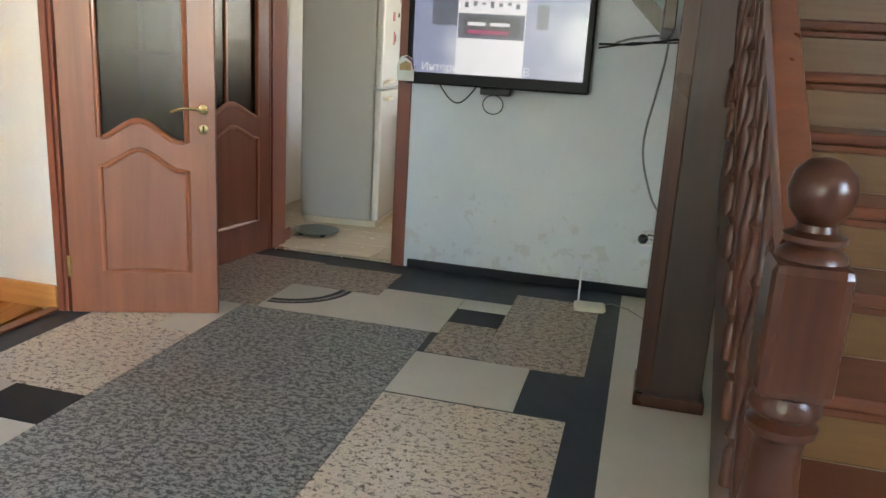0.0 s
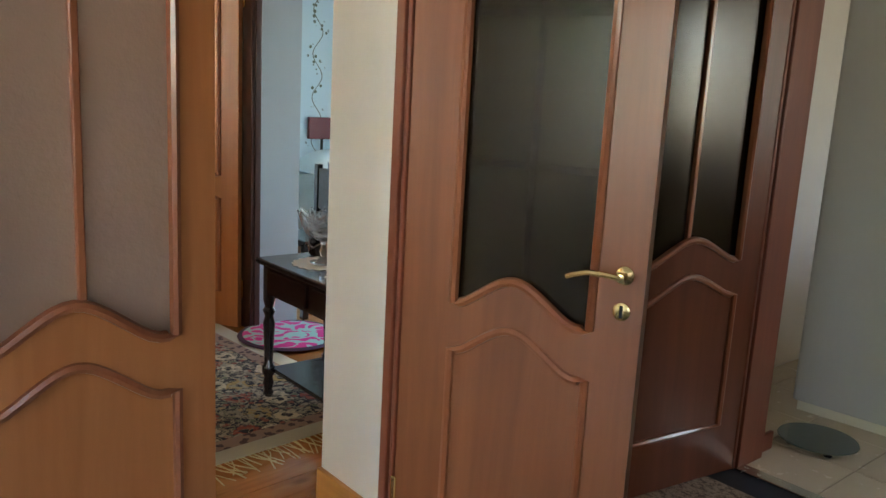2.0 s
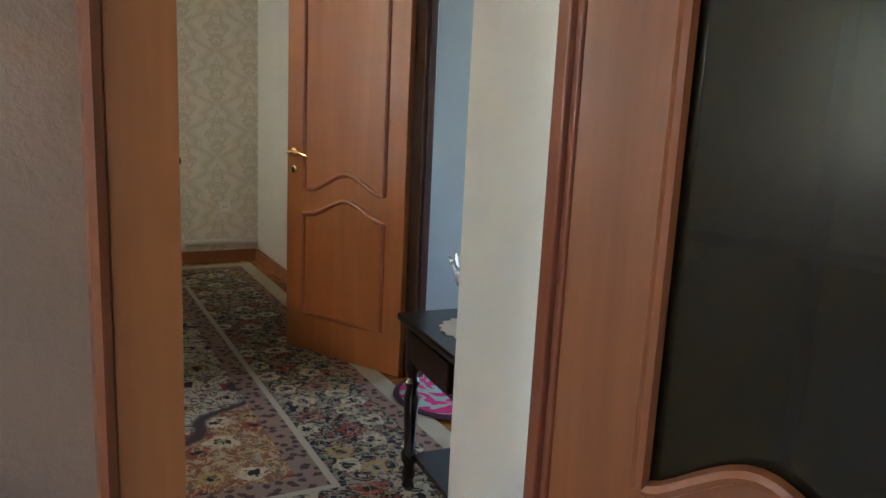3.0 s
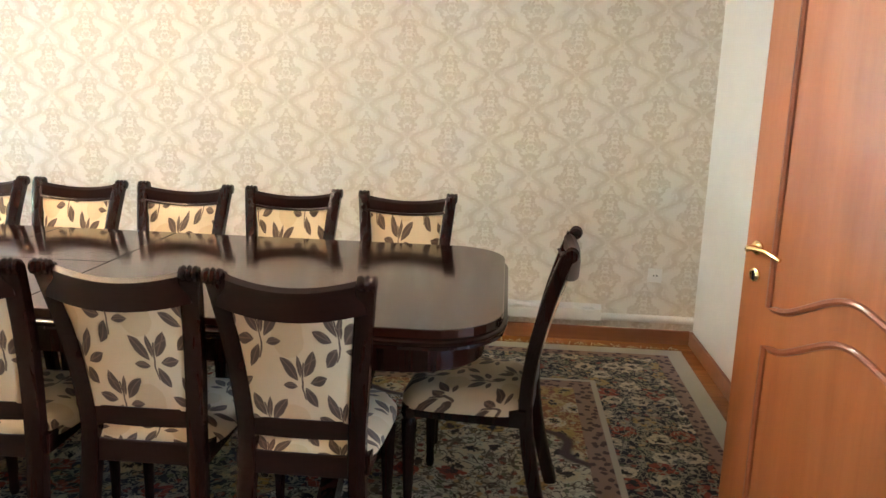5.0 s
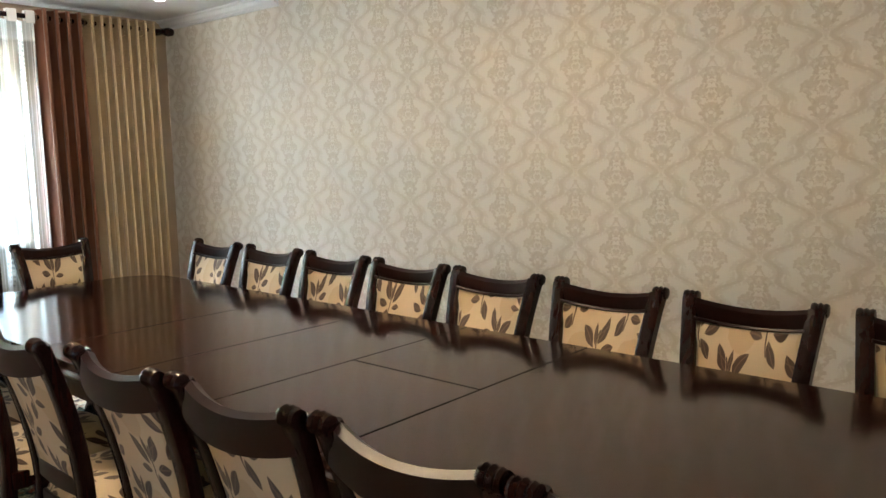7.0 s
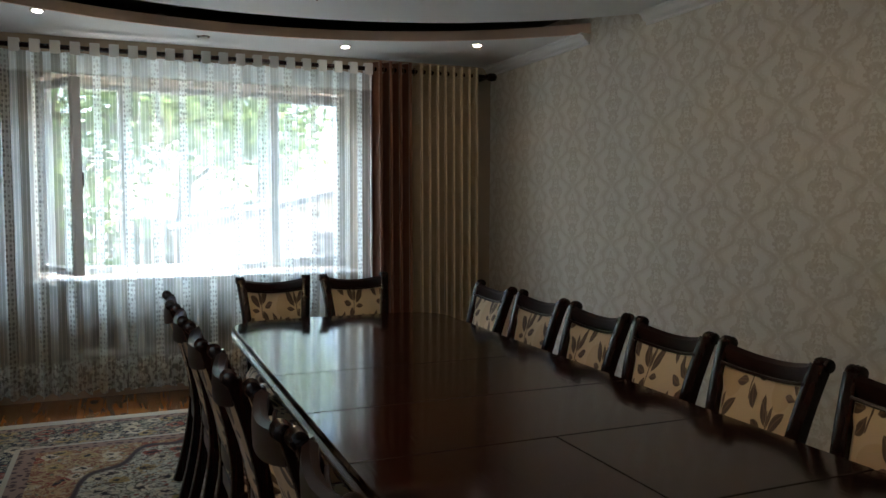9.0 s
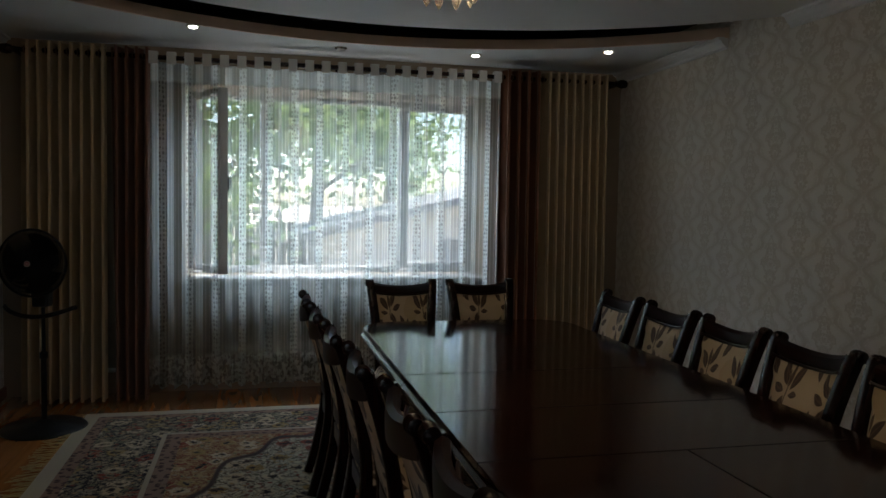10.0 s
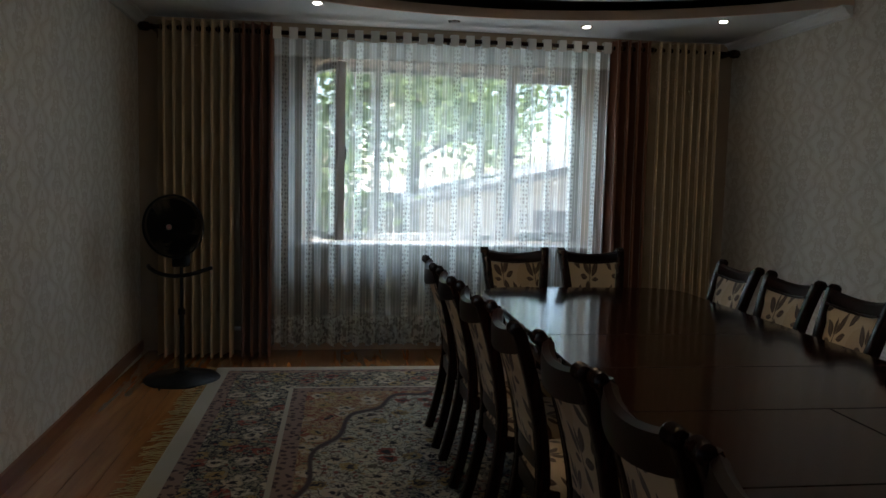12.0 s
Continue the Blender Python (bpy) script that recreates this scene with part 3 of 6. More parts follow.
def moulding(points, closed=False, w=0.012, h=0.010):
    return sweep(points, [(-w, -0.004), (w, -0.004), (w * 0.7, h * 0.7), (0, h), (-w * 0.7, h * 0.7)], up=(0, -1, 0), closed=closed)


def outline(x0, x1, z0, z1, y, rise, top=True, n=21):
    """A panel's outline whose top (or bottom) edge is the bell."""
    bell = [(x0 + (x1 - x0) * k / (n - 1), y, (z1 if top else z0) + ogee(k / (n - 1), rise)) for k in range(n)]
    if top:
        return [(x0, y, z0), *[(x0 + (x1 - x0) * q, y, z0) for q in (0.33, 0.66)], (x1, y, z0), *bell[::-1]]
    return [(x0, y, z1), *bell, (x1, y, z1)]


def handle(parent, x, y, z, side, way, metal):
    """A lever on a round rose with a keyhole rose below, on the face at y looking to side."""
    rose = bmesh.new()
    lathe([(0.0, 0), (0.022, 0), (0.022, 0.006), (0.018, 0.010), (0.010, 0.012), (0.010, 0.045), (0.0, 0.047)], 20, bm=rose)
    for v in rose.verts:
        v.co = Vector((x + v.co.x, y + side * v.co.z, z + v.co.y))
    h = part("door_handle", rose, metal, parent, "brass lever handle", True)
    lever = tube([(x, y + side * 0.042, z), (x + way * 0.03, y + side * 0.045, z + 0.004), (x + way * 0.075, y + side * 0.046, z + 0.004), (x + way * 0.11, y + side * 0.045, z - 0.006), (x + way * 0.125, y + side * 0.042, z - 0.013)], 0.0075, 8, up=(0, 1, 0))
    part("lever", lever, metal, h, smooth=True)
    key = bmesh.new()
    lathe([(0.0, 0), (0.021, 0), (0.021, 0.005), (0.016, 0.008), (0.0, 0.008)], 20, bm=key)
    for v in key.verts:
        v.co = Vector((x + v.co.x, y + side * v.co.z, z - 0.085 + v.co.y))
    plate = part("keyhole_rose", key, metal, parent, smooth=True)
    part("keyhole", boxes(((x - 0.004, y + side * 0.0075, z - 0.1), (x + 0.004, y + side * 0.0095, z - 0.07))), M_BLACK_PLASTIC, plate)


def door_leaf(name, label, m, w, h, glazed, latch, zb=0.83, sides=(-1, 1), stile=0.1, hand=1, muntins=0, hstile=0.135, pane=None, veneer=None, lift=0.135):
    """A veneered leaf from its hinge at the origin along +x, with a bell-topped panel and a glazed or panelled upper half."""
    d = thing(name, label, "door", m=m)
    t = 0.02
    x0, x1, top = hstile, w - stile, h - 0.13
    n = 21
    bell = [(x0 + (x1 - x0) * k / (n - 1), zb + ogee(k / (n - 1), 0.075)) for k in range(n)]
    if glazed:
        frame_pieces = [prism([(0, 0.008), (x0, 0.008), (x0, h), (0, h)], "y", -t, t), prism([(x1, 0.008), (w, 0.008), (w, h), (x1, h)], "y", -t, t), prism([(x0, top), (x1, top), (x1, h), (x0, h)], "y", -t, t), prism([(x0, 0.008), (x1, 0.008), *bell[::-1]], "y", -t, t)]
        bm = bmesh.new()
        for piece in frame_pieces:
            me = bpy.data.meshes.new("piece")
            piece.to_mesh(me)
            piece.free()
            bm.from_mesh(me)
            bpy.data.meshes.remove(me)
        bmesh.ops.remove_doubles(bm, verts=bm.verts, dist=0.0004)
        part("leaf_frame", bm, veneer or M_DOOR, d)
        mid = (x0 + x1) / 2
        half = 11
        lights = ((bell, x0 + 0.001, x1 - 0.001),) if muntins else ((bell[:half], x0 + 0.001, mid - 0.008), (bell[half - 1 :], mid + 0.008, x1 - 0.001))
        for side_bell, a, b in lights:
            pts = [(min(max(x, a), b), z + 0.001) for x, z in side_bell]
            part("pane", prism([*pts, (b, top - 0.001), (a, top - 0.001)], "y", -0.003, 0.003), pane or M_FROSTED, d, "brown glass pane")
        m0, m1 = (0.004, 0.016) if muntins else (-0.016, 0.016)
        part("muntin", boxes(((mid - 0.009, m0, zb + 0.06), (mid + 0.009, m1, top)), bevel=0.004), M_DOOR_TRIM, d)
        for k in range(muntins):
            z = zb + 0.36 + 0.36 * k
            part("muntin", boxes(((x0, 0.004, z - 0.009), (x1, 0.015, z + 0.009)), bevel=0.003), M_DOOR_TRIM, d)
    else:
        part("leaf_body", boxes(((0, -t, 0.008), (w, t, h)), bevel=0.003), veneer or M_DOOR, d)
    for s in sides:
        def face(points):
            return [(x, s * (t + 0.001), z) for x, y, z in points]
        up = (0, s, 0)

        def rim(points, closed):
            return sweep(face(points), [(-0.013, -0.006), (0.013, -0.006), (0.009, 0.006), (0, 0.010), (-0.009, 0.006)], up=up, closed=closed)
        part("upper_moulding", rim(outline(x0, x1, zb, top, 0, 0.075, False), True), M_DOOR_TRIM, d, "darker wavy wooden moulding", True)
        part("panel_moulding", rim(outline(x0, x1, 0.205, zb - 0.125, 0, 0.075, True), True), M_DOOR_TRIM, d, "darker wavy wooden moulding", True)
    if latch:
        for s in sides:
            handle(d, w - 0.048, s * t, zb + lift, s, -1, M_BRASS)
    for z in (0.22, h - 0.25):
        hinge = boxes(((-0.012, -t - 0.006, z - 0.05), (0.006, -t + 0.004, z + 0.05)), bevel=0.004)
        part("hinge", hinge, M_BRASS, d, "brass butt hinge")
    return d


def heading(dx, dy):
    return math.degrees(math.atan2(dy, dx))


def hung(hinge, free):
    return pose(hinge[0], hinge[1], 0, 0, 0, heading(free[0] - hinge[0], free[1] - hinge[1]))


LEAF_L = ((-2.475, 1.81), (-2.47, 2.44))
LEAF_R = ((-2.492, 2.997), (-1.90, 3.236))
door_leaf("glazed_door", "orange-brown glazed double-door leaf, nearly closed", hung(*LEAF_L), 0.63, 2.06, True, False, zb=0.80, stile=0.085, hstile=0.18)
door_leaf("glazed_door", "orange-brown glazed double-door leaf, standing open", hung(*LEAF_R), 0.635, 2.06, True, True, zb=0.80, stile=0.12, hstile=0.15, muntins=3, pane=M_SMOKED, veneer=M_DOOR_SHADED)
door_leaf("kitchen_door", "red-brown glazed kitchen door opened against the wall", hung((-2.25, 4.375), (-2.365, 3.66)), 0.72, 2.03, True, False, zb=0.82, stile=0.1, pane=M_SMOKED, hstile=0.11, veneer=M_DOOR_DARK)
door_leaf("bedroom_door", "orange panelled bedroom door standing open", hung((-4.785, 3.605), (-5.392, 3.203)), 0.725, 2.03, False, True, zb=0.85, lift=0.16, stile=0.115, hstile=0.115)

# ---- dining table ----
TX0, TX1, TY0, TY1, TZ = -6.135, -4.94, -1.61, 2.76, 0.80
SEAMS = (-0.25, 0.30, 0.787, 1.313)


def rounded_end(x0, x1, y, way, r=0.22, n=7):
    pts = [(x1 - r + r * math.sin(k * math.pi / 2 / n), y - way * r + way * r * math.cos(k * math.pi / 2 / n)) for k in range(n, -1, -1)]
    return pts + [(x0 + r - r * math.sin(k * math.pi / 2 / n), y - way * r + way * r * math.cos(k * math.pi / 2 / n)) for k in range(n + 1)]


def dining_table():
    t = thing("dining_table", "long extended dark mahogany dining table, polished top", "table")
    cuts = [TY0, *SEAMS, TY1]
    g = 0.0012
    for k, (a, b) in enumerate(zip(cuts, cuts[1:])):
        if k == 0:
            pts = [(TX0, b - g), *rounded_end(TX0, TX1, a, -1)[::-1], (TX1, b - g)]
            part("top_leaf", prism(pts, "z", TZ - 0.03, TZ, 0.004), M_TABLETOP, t)
        elif k == len(cuts) - 2:
            pts = [(TX1, a + g), *rounded_end(TX0, TX1, b, 1), (TX0, a + g)]
            part("top_leaf", prism(pts, "z", TZ - 0.03, TZ, 0.004), M_TABLETOP, t)
        elif k == 3:
            mid = (TX0 + TX1) / 2
            part("top_leaf", boxes(((TX0, a + g, TZ - 0.03), (mid - g, b - g, TZ)), bevel=0.003), M_TABLETOP, t)
            part("top_leaf", boxes(((mid + g, a + g, TZ - 0.03), (TX1, b - g, TZ)), bevel=0.003), M_TABLETOP, t)
        else:
            part("top_leaf", boxes(((TX0, a + g, TZ - 0.03), (TX1, b - g, TZ)), bevel=0.003), M_TABLETOP, t)
    ring_pts = rounded_end(TX0, TX1, TY1, 1) + rounded_end(TX0, TX1, TY0, -1)[::-1]
    prof = [(-0.03, -0.028), (0.004, -0.028), (0.014, -0.036), (0.010, -0.046), (0.002, -0.052), (0.006, -0.06), (-0.03, -0.064)]
    part("edge_moulding", sweep([(x, y, TZ) for x, y in ring_pts], prof, closed=True), M_MAHOGANY, t, smooth=True)
    inset = [(x + (0.07 if x < -5.5 else -0.07), y + (0.07 if y < 0 else -0.07), TZ - 0.105) for x, y in ring_pts]
    part("apron", sweep(inset, [(-0.015, -0.045), (0.015, -0.045), (0.015, 0.045), (-0.015, 0.045)], closed=True), M_MAHOGANY, t, smooth=True)
    for y in (-1.05, 0.55, 2.2):
        ped = lathe([(0.13, 0.1), (0.15, 0.14), (0.11, 0.2), (0.075, 0.3), (0.1, 0.42), (0.13, 0.5), (0.1, 0.58), (0.15, 0.62), (0.15, 0.74)], 20, (-5.545, y, 0))
        p = part("pedestal", ped, M_MAHOGANY, t, "turned mahogany pedestal", True)
        for s in (-1, 1):
            foot = sweep(curve(lambda u: (-5.545 + s * (0.08 + 0.34 * u), y, 0.26 - 0.22 * u ** 0.7), 8), [(-0.035, -0.035), (0.035, -0.035), (0.03, 0.035), (-0.03, 0.035)])
            part("foot", foot, M_MAHOGANY, p)
    return t


dining_table()


# ---- dining chairs ----
def leaf_fabric():
    """Cream upholstery with brown sprigs in half-drop and pale round blots between them."""
    m = material("cream_fabric_with_brown_leaves", (0.6, 0.5, 0.34), 0.75, Sheen_Weight=0.2)
    n = Net(m)
    x, y, z = n.split()
    shift = n.math("MULTIPLY", n.random(), 7.0)
    wob = n.noise(None, 14, 2)
    s, t = n.math("ADD", n.math("ADD", x, shift), n.math("MULTIPLY_ADD", wob, 0.016, -0.008)), n.math("ADD", n.math("ADD", y, z), n.math("MULTIPLY", shift, 1.7))
    # each leaf: where its middle lies from the sprig's foot, its lean, half length, half width
    sprig = ((-0.034, 0.030, 42, 0.036, 0.013), (0.024, 0.040, -28, 0.035, 0.012), (0.044, 0.004, -72, 0.026, 0.011), (0.022, -0.038, -148, 0.028, 0.012), (-0.006, 0.034, 6, 0.026, 0.007), (-0.034, -0.010, 86, 0.022, 0.008))
    masks, veins = [], []
    for flip, du, dv in ((1, 0.0, 0.0), (-1, 0.105, 0.098)):
        a = n.math("MULTIPLY", n.math("WRAP", n.math("ADD", s, du), 0.105, -0.105), float(flip))
        b = n.math("WRAP", n.math("ADD", t, dv), 0.098, -0.098)
        for cx, cy, lean, ln, wd in sprig:
            c, k = math.cos(radians(lean)), math.sin(radians(lean))
            da, db = n.math("SUBTRACT", a, cx), n.math("SUBTRACT", b, cy)
            along = n.math("ADD", n.math("MULTIPLY", da, -k), n.math("MULTIPLY", db, c))
            across = n.math("ABSOLUTE", n.math("ADD", n.math("ADD", n.math("MULTIPLY", da, c), n.math("MULTIPLY", db, k)), n.math("MULTIPLY", n.math("MULTIPLY", along, along), 2.5)))
            q = n.math("DIVIDE", along, ln)
            room = n.math("MULTIPLY", n.math("SUBTRACT", 1.0, n.math("MULTIPLY", q, q)), 1.12 * wd)
            masks.append(n.soft(n.math("SUBTRACT", room, across), -0.0008, 0.0016))
            veins.append(n.soft(across, 0.0024, 0.0008))
        stem = n.math("MULTIPLY", n.soft(n.math("ABSOLUTE", n.math("SUBTRACT", a, n.math("MULTIPLY", n.math("MULTIPLY", b, b), 4.0))), 0.0032, 0.0016), n.soft(n.math("ABSOLUTE", b), 0.046, 0.042))
        masks.append(stem)
    leaf, vein = masks[0], veins[0]
    for k in masks[1:]:
        leaf = n.math("MAXIMUM", leaf, k)
    for k in veins[1:]:
        vein = n.math("MAXIMUM", vein, k)
    ba, bb = n.math("WRAP", n.math("ADD", s, 0.03), 0.105, -0.105), n.math("WRAP", n.math("ADD", t, 0.10), 0.098, -0.098)
    blot = n.soft(n.math("ADD", n.math("SQRT", n.math("ADD", n.math("MULTIPLY", ba, ba), n.math("MULTIPLY", bb, bb))), n.math("MULTIPLY", wob, 0.012)), 0.052, 0.047)
    weave = n.noise(n.join(s, t, 0.0), 420, 2)
    base = n.mix(n.math("MULTIPLY", blot, 0.6), (0.66, 0.50, 0.31), (0.54, 0.36, 0.18))
    dark = n.mix(n.math("MULTIPLY", vein, 0.45), (0.085, 0.046, 0.028), (0.24, 0.15, 0.09))
    n.color(n.mix(leaf, n.mix(n.math("MULTIPLY", weave, 0.25), base, (0.45, 0.37, 0.25)), dark))
    n.bump(n.math("ADD", n.math("MULTIPLY", leaf, 0.6), weave), 0.25, 0.002)
    return m


M_FABRIC = leaf_fabric()
M_PIPING = plain("cream_piping", (0.55, 0.48, 0.36), 0.7, 0.1, 20)


def stile_y(z):
    """The sabre curve of a back leg: back at the floor, forward at the seat, back at the top."""
    return -0.195 - 0.085 * max(0.0, (0.45 - z) / 0.45) ** 1.6 - 0.115 * max(0.0, (z - 0.45) / 0.52) ** 1.7


def stile_x(z):
    return 0.157 + 0.040 * max(0.0, (z - 0.48) / 0.47) ** 1.25 + 0.02 * max(0.0, (0.4 - z) / 0.4)


def dining_chair():
    c = thing("dining_chair", "dark mahogany dining chair with leaf-patterned cream upholstery", "chair", "chairs round the table")
    for s in (-1, 1):
        pts = curve(lambda u: (s * stile_x(0.955 * u), stile_y(0.955 * u), 0.955 * u), 18)
        part("back_leg", sweep(pts, [(-0.025, -0.018), (-0.018, -0.022), (0.018, -0.022), (0.025, -0.018), (0.025, 0.018), (0.018, 0.022), (-0.018, 0.022), (-0.025, 0.018)], up=(0, 1, 0)), M_MAHOGANY, c, smooth=True)
        scroll = bmesh.new()
        lathe([(0.010, -0.026), (0.020, -0.024), (0.023, -0.016), (0.019, -0.008), (0.024, 0.0), (0.019, 0.008), (0.023, 0.016), (0.020, 0.024), (0.010, 0.026)], 14, bm=scroll)
        for v in scroll.verts:
            v.co = Vector((s * (stile_x(0.95) + 0.004) + v.co.z, stile_y(0.95) - 0.012 + v.co.x, 0.957 + v.co.y))
        part("scroll_knob", scroll, M_MAHOGANY, c, smooth=True)
        leg = lathe([(0.013, 0.0), (0.017, 0.02), (0.015, 0.05), (0.024, 0.28), (0.027, 0.34), (0.02, 0.36), (0.028, 0.375), (0.026, 0.41)], 12, (s * 0.185, 0.19, 0))
        part("front_leg", leg, M_MAHOGANY, c, smooth=True)
        part("side_rail", boxes(((s * 0.18 - 0.014, -0.20, 0.365), (s * 0.18 + 0.014, 0.20, 0.425)), bevel=0.004), M_MAHOGANY, c)
    part("front_rail", boxes(((-0.18, 0.18, 0.365), (0.18, 0.208, 0.425)), bevel=0.004), M_MAHOGANY_RAIL, c)
    part("rear_rail", boxes(((-0.17, -0.21, 0.355), (0.17, -0.18, 0.425)), bevel=0.004), M_MAHOGANY_RAIL, c)

    def bowed(z, depth, dip=0.0):
        return lambda u: ((2 * u - 1) * (stile_x(z) - 0.008), stile_y(z) - depth * (1 - (2 * u - 1) ** 2), z - dip * (1 - (2 * u - 1) ** 2))

    sec = [(-0.018, -0.008), (0.018, -0.042), (0.020, 0.0), (0.017, 0.036), (0.0, 0.046), (-0.018, 0.034), (-0.02, 0.0)]
    part("crest_rail", sweep(curve(bowed(0.915, 0.03, 0.024), 15), sec), M_MAHOGANY_RAIL, c, smooth=True)
    part("crest_lip", tube(curve(lambda u: ((2 * u - 1) * 0.172, stile_y(0.868) + 0.016 - 0.026 * (1 - (2 * u - 1) ** 2), 0.898 - 0.018 * (1 - (2 * u - 1) ** 2)), 13), 0.006, 6), M_MAHOGANY_RAIL, c)
    sec2 = [(-0.014, -0.028), (0.014, -0.028), (0.014, 0.028), (-0.014, 0.028)]
    part("lower_rail", sweep(curve(bowed(0.505, 0.012), 9), sec2), M_MAHOGANY_RAIL, c, smooth=True)

    def pad(u, v, off):
        z = 0.528 + (0.357 if off > 0.02 else 0.335) * v - (0.012 * v * (1 - (2 * u - 1) ** 2) if off > 0.02 else 0.0)
        puff = off * ((0.8 if v > 0.8 else 0.35) + (0.2 if v > 0.8 else 0.65) * min(1, 8 * min(u, 1 - u), 8 * min(v, 1 - v)))
        return ((2 * u - 1) * (stile_x(z) - 0.026), stile_y(z) - 0.012 - 0.022 * v * (1 - (2 * u - 1) ** 2) + puff, z)

    bm = bmesh.new()
    nu, nv = 11, 11
    front = [[bm.verts.new(pad(i / 10, j / 10, 0.028)) for j in range(nv)] for i in range(nu)]
    rear = [[bm.verts.new(pad(i / 10, j / 10, -0.012)) for j in range(nv)] for i in range(nu)]
    for i in range(10):
        for j in range(10):
            bm.faces.new((front[i][j], front[i + 1][j], front[i + 1][j + 1], front[i][j + 1]))
            bm.faces.new((rear[i][j], rear[i][j + 1], rear[i + 1][j + 1], rear[i + 1][j]))
    for i in range(10):
        bm.faces.new((front[i][0], rear[i][0], rear[i + 1][0], front[i + 1][0]))
        bm.faces.new((front[i][10], front[i + 1][10], rear[i + 1][10], rear[i][10]))
        bm.faces.new((front[0][i], front[0][i + 1], rear[0][i + 1], rear[0][i]))
        bm.faces.new((front[10][i], rear[10][i], rear[10][i + 1], front[10][i + 1]))
    back = part("backrest", bm, M_FABRIC, c, "cream upholstery with brown leaves", True)
    rim_pts = [pad(u, v, 0.022) for u, v in [(k / 10, 0.0) for k in range(11)] + [(1.0, k / 10) for k in range(1, 11)] + [(1 - k / 10, 1.0) for k in range(1, 11)] + [(0.0, 1 - k / 10) for k in range(1, 10)]]
    part("piping", tube(rim_pts, 0.005, 6, up=(0, 1, 0), closed=True), M_PIPING, back)

    def cushion(u, v):
        a, b = 2 * u - 1, 2 * v - 1
        r = (abs(a) ** 5 + abs(b) ** 5) ** 0.2
        k = r / max(abs(a), abs(b), 1e-6)
        x, y = a / max(k, 1.0), b / max(k, 1.0)
        return (x * (0.215 + 0.015 * b), y * 0.215 + 0.012, 0.425 + 0.058 * max(0.0, 1 - max(abs(a), abs(b)) ** 5) ** 0.5)

    top = sheet(cushion, 17, 17)
    r = bmesh.ops.extrude_edge_only(top, edges=[e for e in top.edges if e.is_boundary])
    for v in r["geom"]:
        if isinstance(v, bmesh.types.BMVert):
            v.co.z -= 0.022
    part("seat", top, M_FABRIC, c, "padded seat in leaf-patterned fabric", True)
    return c


CHAIR_TOP = 0.325
chair = dining_chair()
first = True
FAR_ROW = [2.313, 1.783, 1.262, 0.749, 0.267, -0.226, -0.728, -1.261]
NEAR_ROW = [(2.21, -4.755), (1.74, -4.765), (1.26, -4.745), (0.80, -4.72), (0.265, -4.68), (-0.26, -4.65), (-0.80, -4.63), (-1.32, -4.615)]
spots = [(-6.375 + CHAIR_TOP, y, -90) for y in FAR_ROW] + [(x - CHAIR_TOP, y, 90) for y, x in NEAR_ROW]
spots += [(-5.278, -2.13 + CHAIR_TOP, 0), (-5.79, -2.13 + CHAIR_TOP, 0), (-5.47, 2.996 - CHAIR_TOP, 172.5)]
for x, y, a in spots:
    jitter = random.uniform(-1.5, 1.5)
    if first:
        chair.matrix_basis = pose(x, y, 0.012, 0, 0, a + jitter)
        first = False
    else:
        copy_thing(chair, pose(x, y, 0.012, 0, 0, a + jitter))

# ---- dining window, curtains and daylight side ----
FRAME_Y = -3.80


def window():
    w = tagged(thing("window_1", "white plastic three-part window, one sash open inwards", "window"), kind="structure")
    x0, x1, z0, z1, y = WX0 + 0.02, WX1 - 0.02, WZ0 + 0.02, WZ1 - 0.02, FRAME_Y
    t, d = 0.05, 0.035
    posts = (x0 + t / 2, -5.565, -4.445, x1 - t / 2)
    for x in posts:
        part("window_frame", boxes(((x - t / 2, y - d, z0), (x + t / 2, y + d, z1)), bevel=0.006), M_PVC, w)
    for a, b in zip(posts, posts[1:]):
        for z in (z0, z1 - t):
            part("window_frame", boxes(((a + t / 2, y - d, z), (b - t / 2, y + d, z + t)), bevel=0.006), M_PVC, w)
    pane = part("pane", boxes(((posts[1] + t / 2, y - 0.006, z0 + t), (posts[2] - t / 2, y + 0.006, z1 - t))), M_CLEAR, w)
    pane.visible_shadow = False

    def sash(a, b, m):
        s = new("sash")
        s.parent = w
        s.matrix_basis = m
        wid = b - a
        bm = boxes(((0, -0.03, z0 + 0.03), (0.055, 0.03, z1 - 0.03)), ((wid - 0.055, -0.03, z0 + 0.03), (wid, 0.03, z1 - 0.03)), ((0.055, -0.03, z0 + 0.03), (wid - 0.055, 0.03, z0 + 0.085)), ((0.055, -0.03, z1 - 0.085), (wid - 0.055, 0.03, z1 - 0.03)), bevel=0.005)
        part("sash_frame", bm, M_PVC, s)
        p = part("pane", boxes(((0.055, -0.005, z0 + 0.085), (wid - 0.055, 0.005, z1 - 0.085))), M_CLEAR, s)
        p.visible_shadow = False
        part("sash_handle", boxes(((wid - 0.04, 0.03, 1.54), (wid - 0.015, 0.055, 1.64)), ((wid - 0.13, 0.05, 1.6), (wid - 0.02, 0.065, 1.625)), bevel=0.005), M_BLACK_PLASTIC, s)

    sash(posts[0], posts[1], pose(posts[0] + 0.01, y + 0.02, 0, 0, 0, 0))
    sash(posts[2], posts[3], pose(posts[3] - 0.005, y + 0.05, 0, 0, 0, 118))
    part("window_sill", boxes(((WX0 - 0.06, y + d, WZ0 - 0.03), (WX1 + 0.06, SOUTH + 0.09, WZ0 + 0.004)), bevel=0.008), M_PVC, w, "white plastic window sill")
    return w


window()


